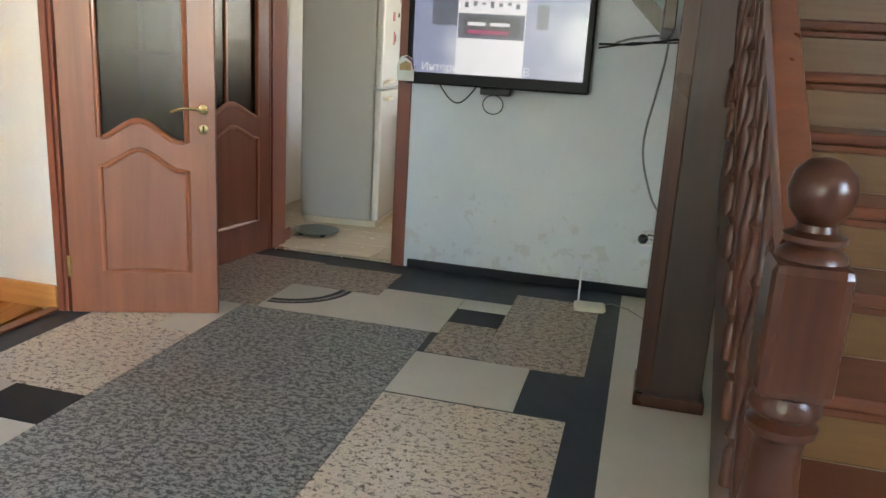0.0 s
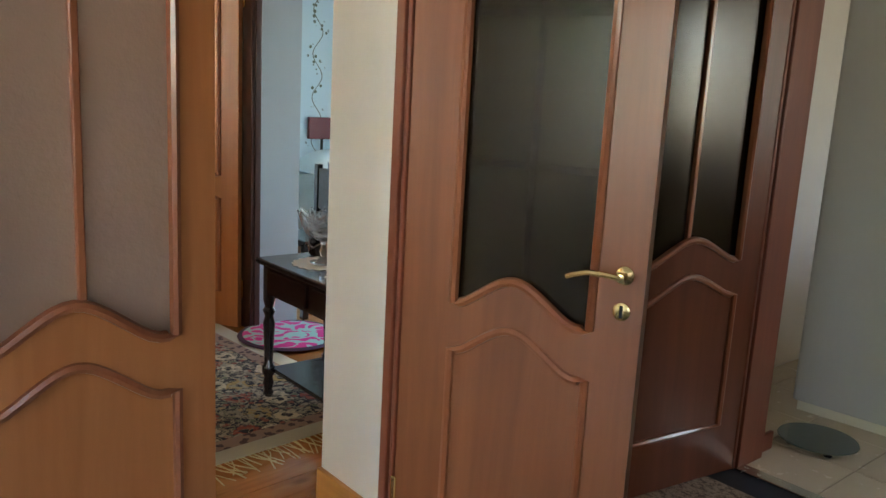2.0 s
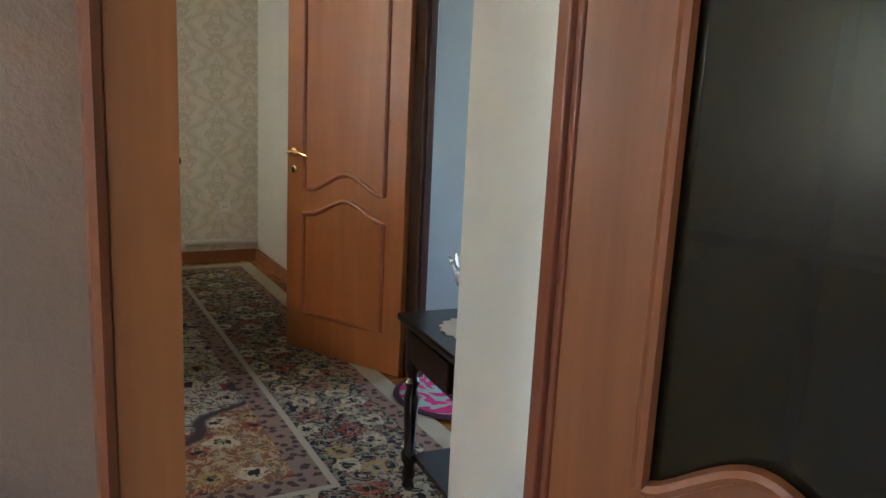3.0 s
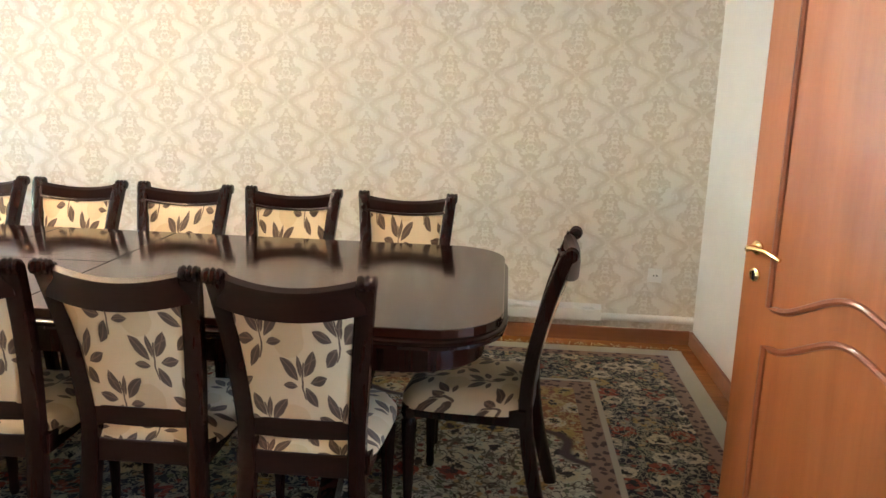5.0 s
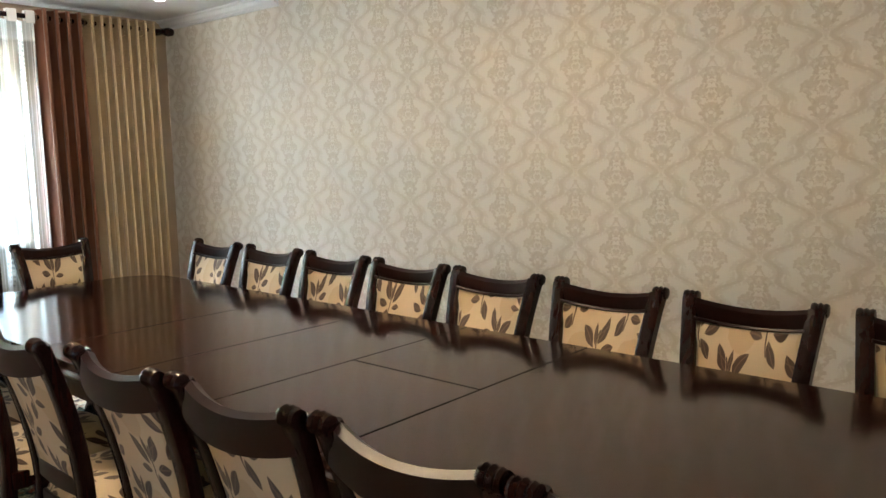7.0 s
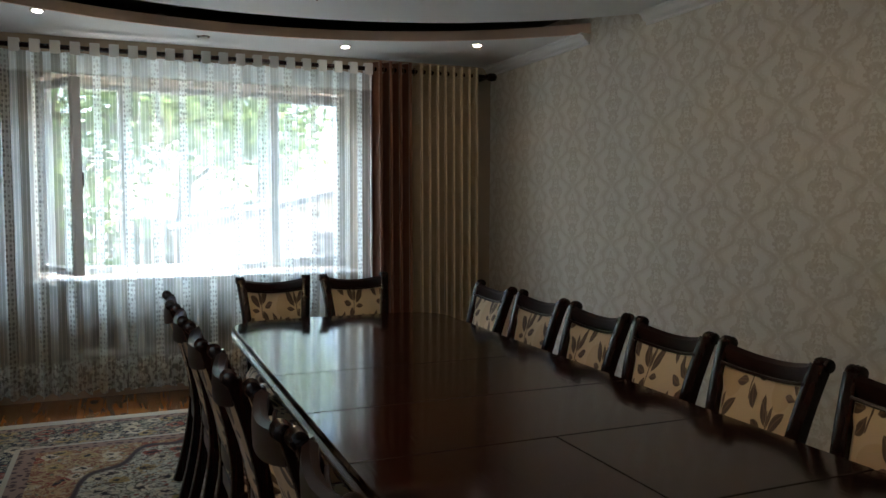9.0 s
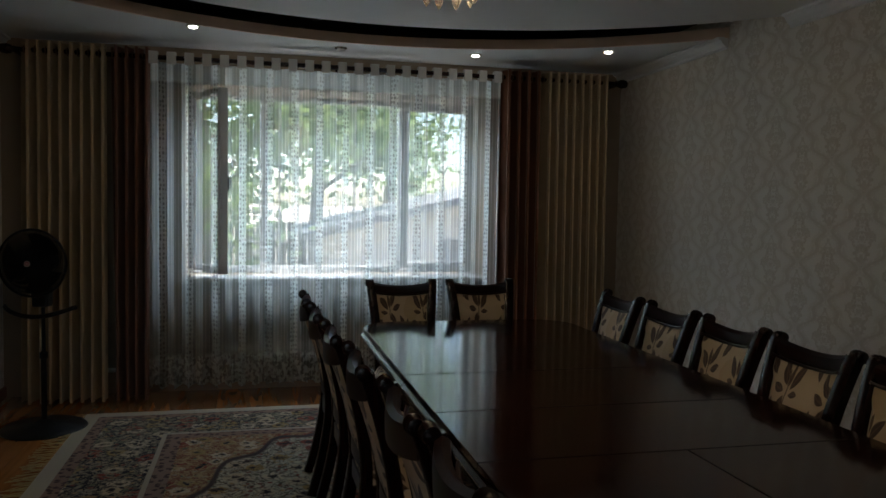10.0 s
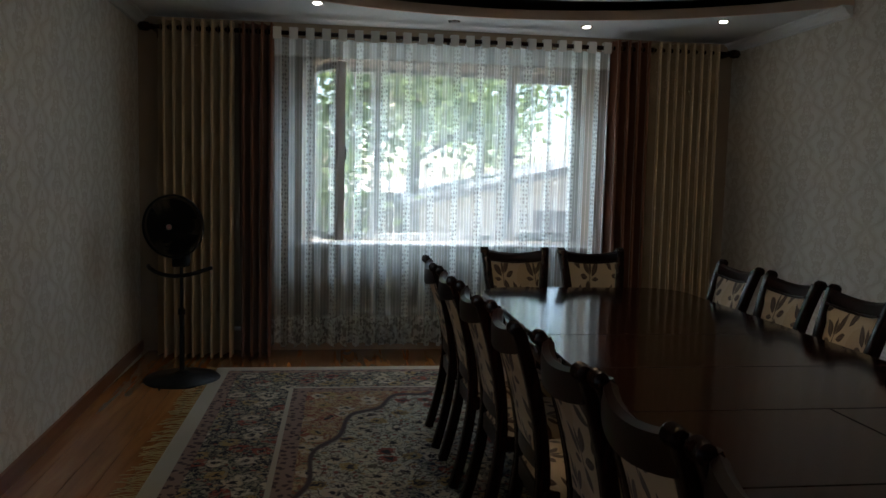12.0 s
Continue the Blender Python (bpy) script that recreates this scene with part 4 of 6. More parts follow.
def grille():
    g = thing("window_grille", "painted iron window grille with two rows of arches", "grille")
    y, z0, z1 = SOUTH - 0.41, WZ0 - 0.02, WZ1 + 0.03
    n = 16
    step = (WX1 - WX0 + 0.1) / n
    for z in (z0, z1):
        part("rail", tube([(WX0 - 0.05, y, z), (WX1 + 0.05, y, z)], 0.009, 6), M_IRON, g)
    for k in range(n + 1):
        x = WX0 - 0.05 + k * step
        part("bar", tube([(x, y, z0), (x, y, z1)], 0.006, 6, up=(0, 1, 0)), M_IRON, g)
    for z in (1.30, 1.72):
        for k in range(0, n, 1):
            x = WX0 - 0.05 + k * step
            part("arch", tube(curve(lambda u: (x + step * u, y, z + 0.1 * math.sin(math.pi * u)), 9), 0.005, 5, up=(0, 1, 0)), M_IRON, g)


M_IRON = plain("pale_painted_iron", (0.42, 0.44, 0.45), 0.5, 0.15, 20)
grille()


def tulle_material():
    m = material("white_lace_tulle", (0.66, 0.67, 0.65), 0.8)
    n = Net(m)
    x, y, z = n.split()
    band = n.math("ABSOLUTE", n.math("SUBTRACT", n.math("FRACT", n.math("ADD", n.math("MULTIPLY", x, 5.3), 0.2)), 0.5))
    lace = n.soft(band, 0.16, 0.12)
    loops = n.voronoi(n.join(n.math("MULTIPLY", x, 48.0), n.math("MULTIPLY", z, 30.0), 0.0), 1.0, 0.35)[0]
    motif = n.math("MULTIPLY", n.soft(loops, 0.30, 0.42), lace)
    thread = n.math("MULTIPLY", n.soft(n.math("FRACT", n.math("MULTIPLY", x, 42.0)), 0.30, 0.12), 0.16)
    hem = n.math("MULTIPLY", n.soft(z, 0.34, 0.30), n.math("MULTIPLY", n.soft(n.noise(None, 30, 3), 0.45, 0.55), 0.5))
    head = n.math("MULTIPLY", n.soft(z, 2.30, 2.33), 0.4)
    cover = n.math("ADD", n.math("ADD", n.math("MULTIPLY", motif, 0.32), thread), n.math("ADD", n.math("ADD", hem, head), 0.28), clamp=True)
    tree = m.node_tree
    clear = tree.nodes.new("ShaderNodeBsdfTransparent")
    glow = tree.nodes.new("ShaderNodeBsdfTranslucent")
    glow.inputs[0].default_value = (0.84, 0.93, 0.94, 1)
    cloth = tree.nodes.new("ShaderNodeMixShader")
    cloth.inputs[0].default_value = 0.92
    n.put(cloth.inputs[1], n.shader.outputs[0])
    n.put(cloth.inputs[2], glow.outputs[0])
    final = tree.nodes.new("ShaderNodeMixShader")
    n.put(final.inputs[0], cover)
    n.put(final.inputs[1], clear.outputs[0])
    n.put(final.inputs[2], cloth.outputs[0])
    n.put(tree.nodes["Material Output"].inputs[0], final.outputs[0])
    return m


def drape_material(name, base, sheen, sequins):
    m = material(name, base, 0.55, Sheen_Weight=sheen)
    n = Net(m)
    x, y, z = n.split()
    weave = n.noise(n.scaled(n.coord, (1, 1, 0.3)), 220, 2)
    slow = n.noise(None, 5, 4)
    c = n.mix(slow, tuple(k * 0.85 for k in base), tuple(k * 1.12 for k in base))
    if sequins:
        # sparse metallic motifs near the top of the drop
        spot = n.voronoi(None, 55)[0]
        fade = n.math("ADD", n.soft(z, 1.7, 2.45), n.math("SUBTRACT", n.noise(None, 9, 2), 0.55))
        shine = n.math("MULTIPLY", n.soft(spot, 0.26, 0.18), n.soft(fade, 0.35, 0.5))
        c = n.mix(shine, c, (0.75, 0.66, 0.45))
        n.put(n.shader.inputs["Metallic"], n.math("MULTIPLY", shine, 0.8))
        n.rough(n.math("MULTIPLY_ADD", shine, -0.3, 0.55))
    n.color(c)
    n.bump(weave, 0.2, 0.002)
    return m


M_TULLE = tulle_material()
M_DRAPE_BEIGE = drape_material("beige_satin_drape", (0.54, 0.41, 0.25), 0.3, True)
M_DRAPE_BROWN = drape_material("brown_satin_drape", (0.17, 0.056, 0.022), 0.3, False)
ROD_Y, ROD_Z = -3.30, 2.485


def curtain(name, label, x0, x1, z0, z1, mat, folds, deep, seed, parent, hem=0.0, y=ROD_Y, fat=0.0):
    rnd = random.Random(seed)
    ph = [rnd.uniform(-0.5, 0.5) for _ in range(folds + 2)]

    def at(u, v):
        q = u * folds
        k = int(q)
        wob = ph[k] + (ph[k + 1] - ph[k]) * (q - k)
        a = math.tau * q + 0.5 * wob * (0.3 + 0.7 * (1 - v))
        x = x0 + (x1 - x0) * u + (0.012 if not fat else fat * 0.32 * (x1 - x0) / folds) * math.sin(2 * a) + 0.02 * wob * (1 - v)
        low = z0 + hem * abs(math.sin(u * math.pi * 28)) if hem else z0
        wave = math.sin(a)
        wave = math.copysign(abs(wave) ** 0.7, wave)
        return (x, y + deep * wave * (0.75 + 0.35 * (1 - v)) + 0.015 * wob * (1 - v), low + (z1 - low) * v)

    return part(name, sheet(at, folds * 16 + 1, 14), mat, parent, label, True)


def curtain_set():
    rod = thing("curtain_rod", "dark wooden curtain rod with ball finials", "curtain rod")
    part("rod", tube([(WEST + 0.10, ROD_Y, ROD_Z), (-2.70, ROD_Y, ROD_Z)], 0.017, 12), M_MAHOGANY, rod, smooth=True)
    for x, s in ((WEST + 0.10, -1), (-2.70, 1)):
        bm = lathe([(0.01, -0.05), (0.03, -0.035), (0.036, 0.0), (0.03, 0.03), (0.018, 0.04), (0.024, 0.05), (0.02, 0.06)], 14)
        for v in bm.verts:
            v.co = Vector((x - s * v.co.z, ROD_Y + v.co.x, ROD_Z + v.co.y))
        part("finial", bm, M_MAHOGANY, rod, smooth=True)
    for x in (WEST + 0.14, -5.0, -2.76):
        part("bracket", boxes(((x - 0.012, SOUTH, ROD_Z - 0.02), (x + 0.012, ROD_Y, ROD_Z + 0.01)), ((x - 0.02, SOUTH, ROD_Z - 0.05), (x + 0.02, SOUTH + 0.012, ROD_Z + 0.05))), M_MAHOGANY, rod)
    t = thing("tulle_curtain", "sheer white lace tulle curtain over the window", "curtain")
    curtain("cloth", "", -6.27, -3.62, 0.07, 2.45, M_TULLE, 26, 0.03, 3, t, hem=0.035, y=ROD_Y + 0.005)
    for k in range(22):
        x = -6.24 + k * (2.58 / 21)
        part("tab", boxes(((x - 0.032, ROD_Y - 0.03, ROD_Z - 0.05), (x + 0.032, ROD_Y - 0.022, ROD_Z + 0.035)), ((x - 0.032, ROD_Y + 0.022, ROD_Z - 0.05), (x + 0.032, ROD_Y + 0.03, ROD_Z + 0.035)), ((x - 0.032, ROD_Y - 0.03, ROD_Z + 0.033), (x + 0.032, ROD_Y + 0.03, ROD_Z + 0.04)), bevel=0.003), M_TAB, t)
    for name, label, x0, x1, mat, folds, seed in (
        ("drape", "beige satin drape with gold sequins, hanging in pleats", -3.35, -2.80, M_DRAPE_BEIGE, 8, 5),
        ("drape", "plain brown satin drape, hanging in pleats", -3.64, -3.37, M_DRAPE_BROWN, 4, 6),
        ("drape", "plain brown satin drape, hanging in pleats", -6.59, -6.26, M_DRAPE_BROWN, 4, 7),
        ("drape", "beige satin drape with gold sequins, hanging in pleats", -7.17, -6.61, M_DRAPE_BEIGE, 8, 8),
    ):
        c = thing(name, label, "curtain", "heavy drapes")
        curtain("cloth", "", x0, x1, 0.022, 2.54, mat, folds, 0.11, seed, c, fat=0.9)
        for k in range(2 * folds):
            x = x0 + (x1 - x0) * (k + 0.5) / (2 * folds)
            part("eyelet", tube(curve(lambda u: (x, ROD_Y + 0.028 * math.cos(math.tau * u), ROD_Z + 0.028 * math.sin(math.tau * u)), 15)[:-1], 0.005, 5, up=(1, 0, 0), closed=True), M_BRONZE, c, "dark bronze eyelet ring")


M_BRONZE = plain("dark_bronze", (0.20, 0.13, 0.08), 0.3, 0.1, 20, 0, 1.0)
M_TAB = plain("white_tab_cloth", (0.74, 0.74, 0.71), 0.7, 0.06, 20)
curtain_set()


def radiator():
    r = thing("radiator", "white ribbed cast-iron radiator under the window", "radiator")
    for k in range(9):
        x = -5.35 + k * 0.13
        bm = boxes(((x, SOUTH + 0.05, 0.28), (x + 0.055, SOUTH + 0.15, 0.82)), bevel=0.02)
        part("section", bm, M_PIPE, r)
    for z in (0.34, 0.76):
        part("header", tube([(-5.36, SOUTH + 0.1, z), (-4.16, SOUTH + 0.1, z)], 0.026, 10), M_PIPE, r, smooth=True)
    p = thing("heating_pipe", "white painted heating pipe along the wall", "pipe")
    part("pipe", tube([(-4.17, SOUTH + 0.1, 0.34), (-4.1, SOUTH + 0.08, 0.30), (-3.98, SOUTH + 0.06, 0.19), (-2.75, SOUTH + 0.06, 0.19)], 0.017, 8), M_PIPE, p, smooth=True)


radiator()


def pipe_duct():
    p = thing("heating_pipe", "white pipe casing with crumpled foil along the long wall", "pipe")
    part("duct", boxes(((WEST, -3.3, 0.125), (WEST + 0.045, 3.35, 0.19)), bevel=0.008), M_PIPE, p)
    part("pipe", tube([(WEST + 0.03, 3.35, 0.155), (WEST + 0.03, 3.89, 0.155)], 0.022, 10), M_PIPE, p, smooth=True)

    def crumple(u, v):
        k = noise.noise((u * 40, v * 3, 0.5))
        return (WEST + 0.004 + 0.03 * v + 0.012 * k, 0.6 + 2.75 * u, 0.195 + 0.03 * (1 - v) + 0.008 * k)

    part("foil", sheet(crumple, 90, 4), M_FOIL, p, "crumpled silver foil strip")


pipe_duct()


def socket(x, y, z, axis, label="white double-pole wall socket"):
    s = thing("wall_socket", label, "socket", m=pose(x, y, z, 0, 0, axis))
    plate = part("plate", boxes(((0, -0.042, -0.042), (0.012, 0.042, 0.042)), bevel=0.006), M_WHITE_PLASTIC, s)
    bm = lathe([(0.028, 0.001), (0.028, 0.005), (0.024, 0.005), (0.022, 0.003), (0.0, 0.003)], 20)
    for v in bm.verts:
        v.co = Vector((0.012 + v.co.z, v.co.x, v.co.y))
    part("well", bm, M_WHITE_PLASTIC, plate, smooth=True)
    part("pin_hole", boxes(((0.015, -0.013, -0.004), (0.0172, -0.005, 0.004)), ((0.015, 0.005, -0.004), (0.0172, 0.013, 0.004))), M_BLACK_PLASTIC, plate)
    return s


socket(WEST, 3.65, 0.415, 0)


def pedestal_fan():
    f = thing("pedestal_fan", "black pedestal fan standing by the drapes", "fan", m=pose(-3.085, -2.62, 0, 0, 0, -12))
    part("base", lathe([(0.25, 0.0), (0.255, 0.01), (0.24, 0.025), (0.06, 0.045), (0.035, 0.06), (0.02, 0.065)], 28), M_BLACK_PLASTIC, f, smooth=True)
    part("pole", lathe([(0.017, 0.06), (0.017, 0.45), (0.024, 0.452), (0.024, 0.49), (0.012, 0.5), (0.012, 0.82)], 14), M_BLACK_PLASTIC, f, smooth=True)
    part("motor", lathe([(0.03, 0), (0.055, 0.01), (0.065, 0.05), (0.055, 0.11), (0.03, 0.13)], 18), M_BLACK_PLASTIC, f, smooth=True).matrix_basis = pose(0, 0.0, 1.06, 90, 0, 0)
    part("control_tray", sweep(curve(lambda u: (0.22 * math.cos(math.pi * (0.04 + 0.92 * u)) - 0.01, 0.05 + 0.10 * math.sin(math.pi * u), 0.735 + 0.05 * math.cos(math.pi * u) ** 2), 13), ring(0.014, 8)), M_BLACK_PLASTIC, f, smooth=True)
    part("control_box", boxes(((-0.05, -0.04, 0.78), (0.05, 0.05, 0.90)), bevel=0.015), M_BLACK_PLASTIC, f)
    c, R = Vector((0, 0.13, 1.062)), 0.205
    cage = new("cage")
    cage.parent = f
    wires = bmesh.new()
    for s, bulge in ((1, 0.055), (-1, 0.05)):
        for k in range(96):
            a = k * math.tau / 96
            tube(curve(lambda u: (c.x + (0.03 + (R - 0.03) * u) * math.cos(a + 0.5 * s * u), c.y + s * bulge * (1 - u * u), c.z + (0.03 + (R - 0.03) * u) * math.sin(a + 0.5 * s * u)), 6), 0.0027, 4, wires, up=(0, 1, 0))
    part("grille_wire", wires, M_BLACK_PLASTIC, cage)
    part("rim", tube(curve(lambda u: (c.x + R * math.cos(math.tau * u), c.y, c.z + R * math.sin(math.tau * u)), 41)[:-1], 0.008, 6, up=(0, 1, 0), closed=True), M_BLACK_PLASTIC, cage)
    hub = lathe([(0.032, 0.0), (0.032, 0.006), (0.026, 0.010), (0.0, 0.010)], 20)
    for v in hub.verts:
        v.co = Vector((c.x + v.co.x, c.y + 0.05 + v.co.z, c.z + v.co.y))
    badge = part("badge", hub, M_BLACK_PLASTIC, cage)
    for r, y, mat in ((0.018, 0.0615, M_WHITE_PLASTIC), (0.013, 0.0625, M_BADGE), (0.006, 0.0635, M_WHITE_PLASTIC)):
        disc = lathe([(r, 0.0), (r, 0.001), (0.0, 0.001)], 18)
        for v in disc.verts:
            v.co = Vector((c.x + v.co.x, c.y + y + v.co.z - 0.001, c.z + v.co.y))
        part("badge_disc", disc, mat, cage)
    for k in range(3):
        a0 = k * math.tau / 3

        def blade(u, v):
            a, r = a0 + 1.5 * (u - 0.5) * (0.55 + 0.45 * v), 0.035 + 0.145 * v
            return (c.x + r * math.cos(a), c.y + 0.03 * (u - 0.5), c.z + r * math.sin(a))

        part("blade", sheet(blade, 9, 6, 0.003), M_BLACK_PLASTIC, f)


M_BADGE = plain("red_badge_enamel", (0.45, 0.03, 0.04), 0.4, 0.1)
pedestal_fan()


# ---- ceiling lamps ----
def emitter(name, color, strength):
    m = material(name, color, 0.5)
    b = m.node_tree.nodes["Principled BSDF"]
    b.inputs["Emission Color"].default_value = (*color, 1)
    b.inputs["Emission Strength"].default_value = strength
    return m


M_BULB = emitter("lit_spot_bulb", (1.0, 0.9, 0.78), 6.0)
M_BULB_OFF = plain("unlit_spot_bulb", (0.5, 0.5, 0.48), 0.3, 0.05)
M_CHROME = plain("chrome", (0.8, 0.8, 0.8), 0.12, 0.05, 20, 0, 1.0)


def spotlight(x, y, lit=True):
    s = thing("ceiling_spotlight", "recessed ceiling spotlight, lit" if lit else "recessed ceiling spotlight, not lit", "spotlight", "spotlights in the soffit", pose(x, y, SOFFIT))
    part("ring", lathe([(0.030, -0.001), (0.046, -0.001), (0.044, -0.008), (0.032, -0.006)], 24), M_CHROME, s, smooth=True)
    part("bulb", lathe([(0.030, -0.002), (0.027, -0.012), (0.015, -0.017), (0.0, -0.018)], 20), M_BULB if lit else M_BULB_OFF, s)
    if lit:
        lamp("spot_beam", "SPOT", SPOT_W, (1.0, 0.80, 0.55), pose(x, y, SOFFIT - 0.02), radius=0.03, spot=120).parent = None


SPOT_W = 0.2
for x, y, lit in ((-6.873, -2.626, True), (-5.992, -3.061, True), (-4.98, -3.12, False), (-3.976, -2.716, True)):
    spotlight(x, y, lit)


def chandelier(x, y):
    c = thing("chandelier", "lit crystal ceiling chandelier with gold frame", "chandelier", m=pose(x, y, 0))
    part("canopy", lathe([(0.28, CEIL), (0.30, CEIL - 0.02), (0.28, CEIL - 0.05), (0.1, CEIL - 0.07)], 32), M_BRASS, c, smooth=True)
    for tier, (r, z, n) in enumerate(((0.30, CEIL - 0.18, 36), (0.23, CEIL - 0.32, 28), (0.15, CEIL - 0.45, 18), (0.07, CEIL - 0.55, 9))):
        part("hoop", tube(curve(lambda u: (r * math.cos(math.tau * u), r * math.sin(math.tau * u), z + 0.05), 33)[:-1], 0.006, 6, closed=True), M_BRASS, c)
        drops = bmesh.new()
        for k in range(n):
            a = math.tau * k / n
            lathe([(0.002, 0.05), (0.014, 0.025), (0.017, 0.0), (0.010, -0.03), (0.001, -0.045)], 6, (r * math.cos(a), r * math.sin(a), z), drops)
        tagged(part("crystal_drops", drops, M_CRYSTAL_WARM, c, "tier of cut crystal drops"), kind="stuff")
    for k in range(5):
        a = math.tau * k / 5
        part("bulb", lathe([(0.0, 0.05), (0.02, 0.03), (0.024, 0.0), (0.012, -0.04)], 12, (0.15 * math.cos(a), 0.15 * math.sin(a), CEIL - 0.17)), M_BULB_WARM, c, smooth=True)


M_CRYSTAL_WARM = material("warm_lit_crystal", (1.0, 0.9, 0.75), 0.05, Transmission_Weight=0.85, IOR=1.5)
M_BULB_WARM = emitter("lit_chandelier_bulb", (1.0, 0.82, 0.6), 14.0)
CHAND = (-4.90, 0.56)
chandelier(*CHAND)
lamp("chandelier_glow", "POINT", 2.6, (1.0, 0.80, 0.56), pose(CHAND[0], CHAND[1], CEIL - 0.34), radius=0.22)

# ---- carpet ----
CX0, CX1, CY0, CY1 = -7.25, -3.28, -2.90, 3.80


def persian():
    m = material("persian_wool_pile", (0.3, 0.25, 0.2), 0.95, Sheen_Weight=0.05)
    n = Net(m)
    x, y, z = n.split()
    dx = n.math("MINIMUM", n.math("SUBTRACT", x, CX0), n.math("SUBTRACT", CX1, x))
    dy = n.math("MINIMUM", n.math("SUBTRACT", y, CY0), n.math("SUBTRACT", CY1, y))
    d = n.math("MINIMUM", dx, dy)
    flat = n.join(x, y, 0.0)
    vines = n.math("ABSOLUTE", n.math("SUBTRACT", n.noise(flat, 9, 2, 0.5, 2.2), 0.5))
    vines2 = n.math("ABSOLUTE", n.math("SUBTRACT", n.noise(n.scaled(flat, (1, 1, 1), (7, 3, 0)), 16, 2, 0.5, 1.6), 0.5))
    rose = n.voronoi(flat, 6.5, 0.95, two=True)
    rd, rc = rose[0], rose[1]
    petals = n.math("ADD", rd, n.math("MULTIPLY", n.math("SUBTRACT", n.noise(flat, 30, 3, 0.65), 0.5), 0.85))
    small = n.voronoi(flat, 21, 0.9, two=True)
    sd = n.math("ADD", small[0], n.math("MULTIPLY", n.math("SUBTRACT", n.noise(flat, 60, 2), 0.5), 0.7))
    pick = n.tree.nodes.new("ShaderNodeSeparateColor")
    n.put(pick.inputs[0], rc)
    picks = n.tree.nodes.new("ShaderNodeSeparateColor")
    n.put(picks.inputs[0], small[1])
    flower = n.ramp(pick.outputs[0], (0.0, (0.58, 0.50, 0.36)), (0.3, (0.30, 0.07, 0.045)), (0.55, (0.42, 0.29, 0.12)), (0.78, (0.62, 0.55, 0.43)), step=True)
    bud = n.ramp(picks.outputs[1], (0.0, (0.40, 0.34, 0.25)), (0.35, (0.25, 0.08, 0.06)), (0.6, (0.16, 0.17, 0.11)), (0.8, (0.46, 0.33, 0.18)), step=True)

    def weave(ground, vine):
        c = n.mix(n.soft(vines2, 0.035, 0.015), ground, vine)
        c = n.mix(n.soft(sd, 0.30, 0.24), c, bud)
        c = n.mix(n.soft(petals, 0.42, 0.36), c, ground)
        c = n.mix(n.soft(petals, 0.36, 0.31), c, flower)
        c = n.mix(n.soft(petals, 0.16, 0.12), c, (0.018, 0.015, 0.022))
        return n.mix(n.math("MULTIPLY", n.soft(vines, 0.04, 0.018), 0.85), c, vine)

    navy = weave((0.014, 0.014, 0.026), (0.38, 0.33, 0.24))
    cream = weave((0.58, 0.55, 0.44), (0.07, 0.045, 0.035))
    rust = weave((0.27, 0.11, 0.06), (0.52, 0.40, 0.22))
    guard = n.mix(n.soft(sd, 0.34, 0.26), (0.32, 0.21, 0.16), (0.09, 0.05, 0.05))
    # field: a pale scalloped cartouche inside rust corners
    ex = n.math("DIVIDE", n.math("SUBTRACT", x, (CX0 + CX1) / 2), (CX1 - CX0) / 2 - 0.62)
    ey = n.math("DIVIDE", n.math("SUBTRACT", y, (CY0 + CY1) / 2), (CY1 - CY0) / 2 - 0.5)
    rad = n.math("ADD", n.math("POWER", n.math("ABSOLUTE", ex), 2.6), n.math("POWER", n.math("ABSOLUTE", ey), 2.6))
    wave = n.math("MULTIPLY", n.math("SINE", n.math("MULTIPLY", n.math("ARCTAN2", ey, ex), 26.0)), 0.05)
    rr = n.math("ADD", rad, wave)
    field = n.mix(n.soft(rr, 0.93, 0.95), cream, rust)
    field = n.mix(n.math("MULTIPLY", n.soft(rr, 0.90, 0.93), n.soft(rr, 0.98, 0.95)), field, (0.07, 0.045, 0.05))
    med = n.soft(n.math("ADD", rad, n.math("MULTIPLY", wave, 3.0)), 0.30, 0.27)
    field = n.mix(med, field, weave((0.03, 0.032, 0.05), (0.42, 0.38, 0.30)))
    c = n.mix(n.soft(d, 0.545, 0.55), navy, (0.52, 0.47, 0.38))
    c = n.mix(n.soft(d, 0.572, 0.577), c, guard)
    c = n.mix(n.soft(d, 0.665, 0.67), c, field)
    c = n.mix(n.soft(d, 0.17, 0.165), c, guard)
    c = n.mix(n.soft(d, 0.095, 0.09), c, (0.50, 0.46, 0.37))
    pile = n.noise(flat, 260, 2)
    lift = n.tree.nodes.new("ShaderNodeVectorMath")
    lift.operation = "SCALE"
    n.put(lift.inputs[0], c)
    lift.inputs["Scale"].default_value = 1.45
    c = lift.outputs[0]
    n.color(n.mix(n.math("MULTIPLY", pile, 0.18), c, n.mix(0.5, c, (0.12, 0.11, 0.10))))
    n.bump(n.math("ADD", pile, n.math("MULTIPLY", n.soft(petals, 0.4, 0.3), 0.6)), 0.5, 0.006)
    return m


M_CARPET = persian()
M_FRINGE = plain("straw_carpet_fringe", (0.48, 0.37, 0.18), 0.9, 0.25, 30)


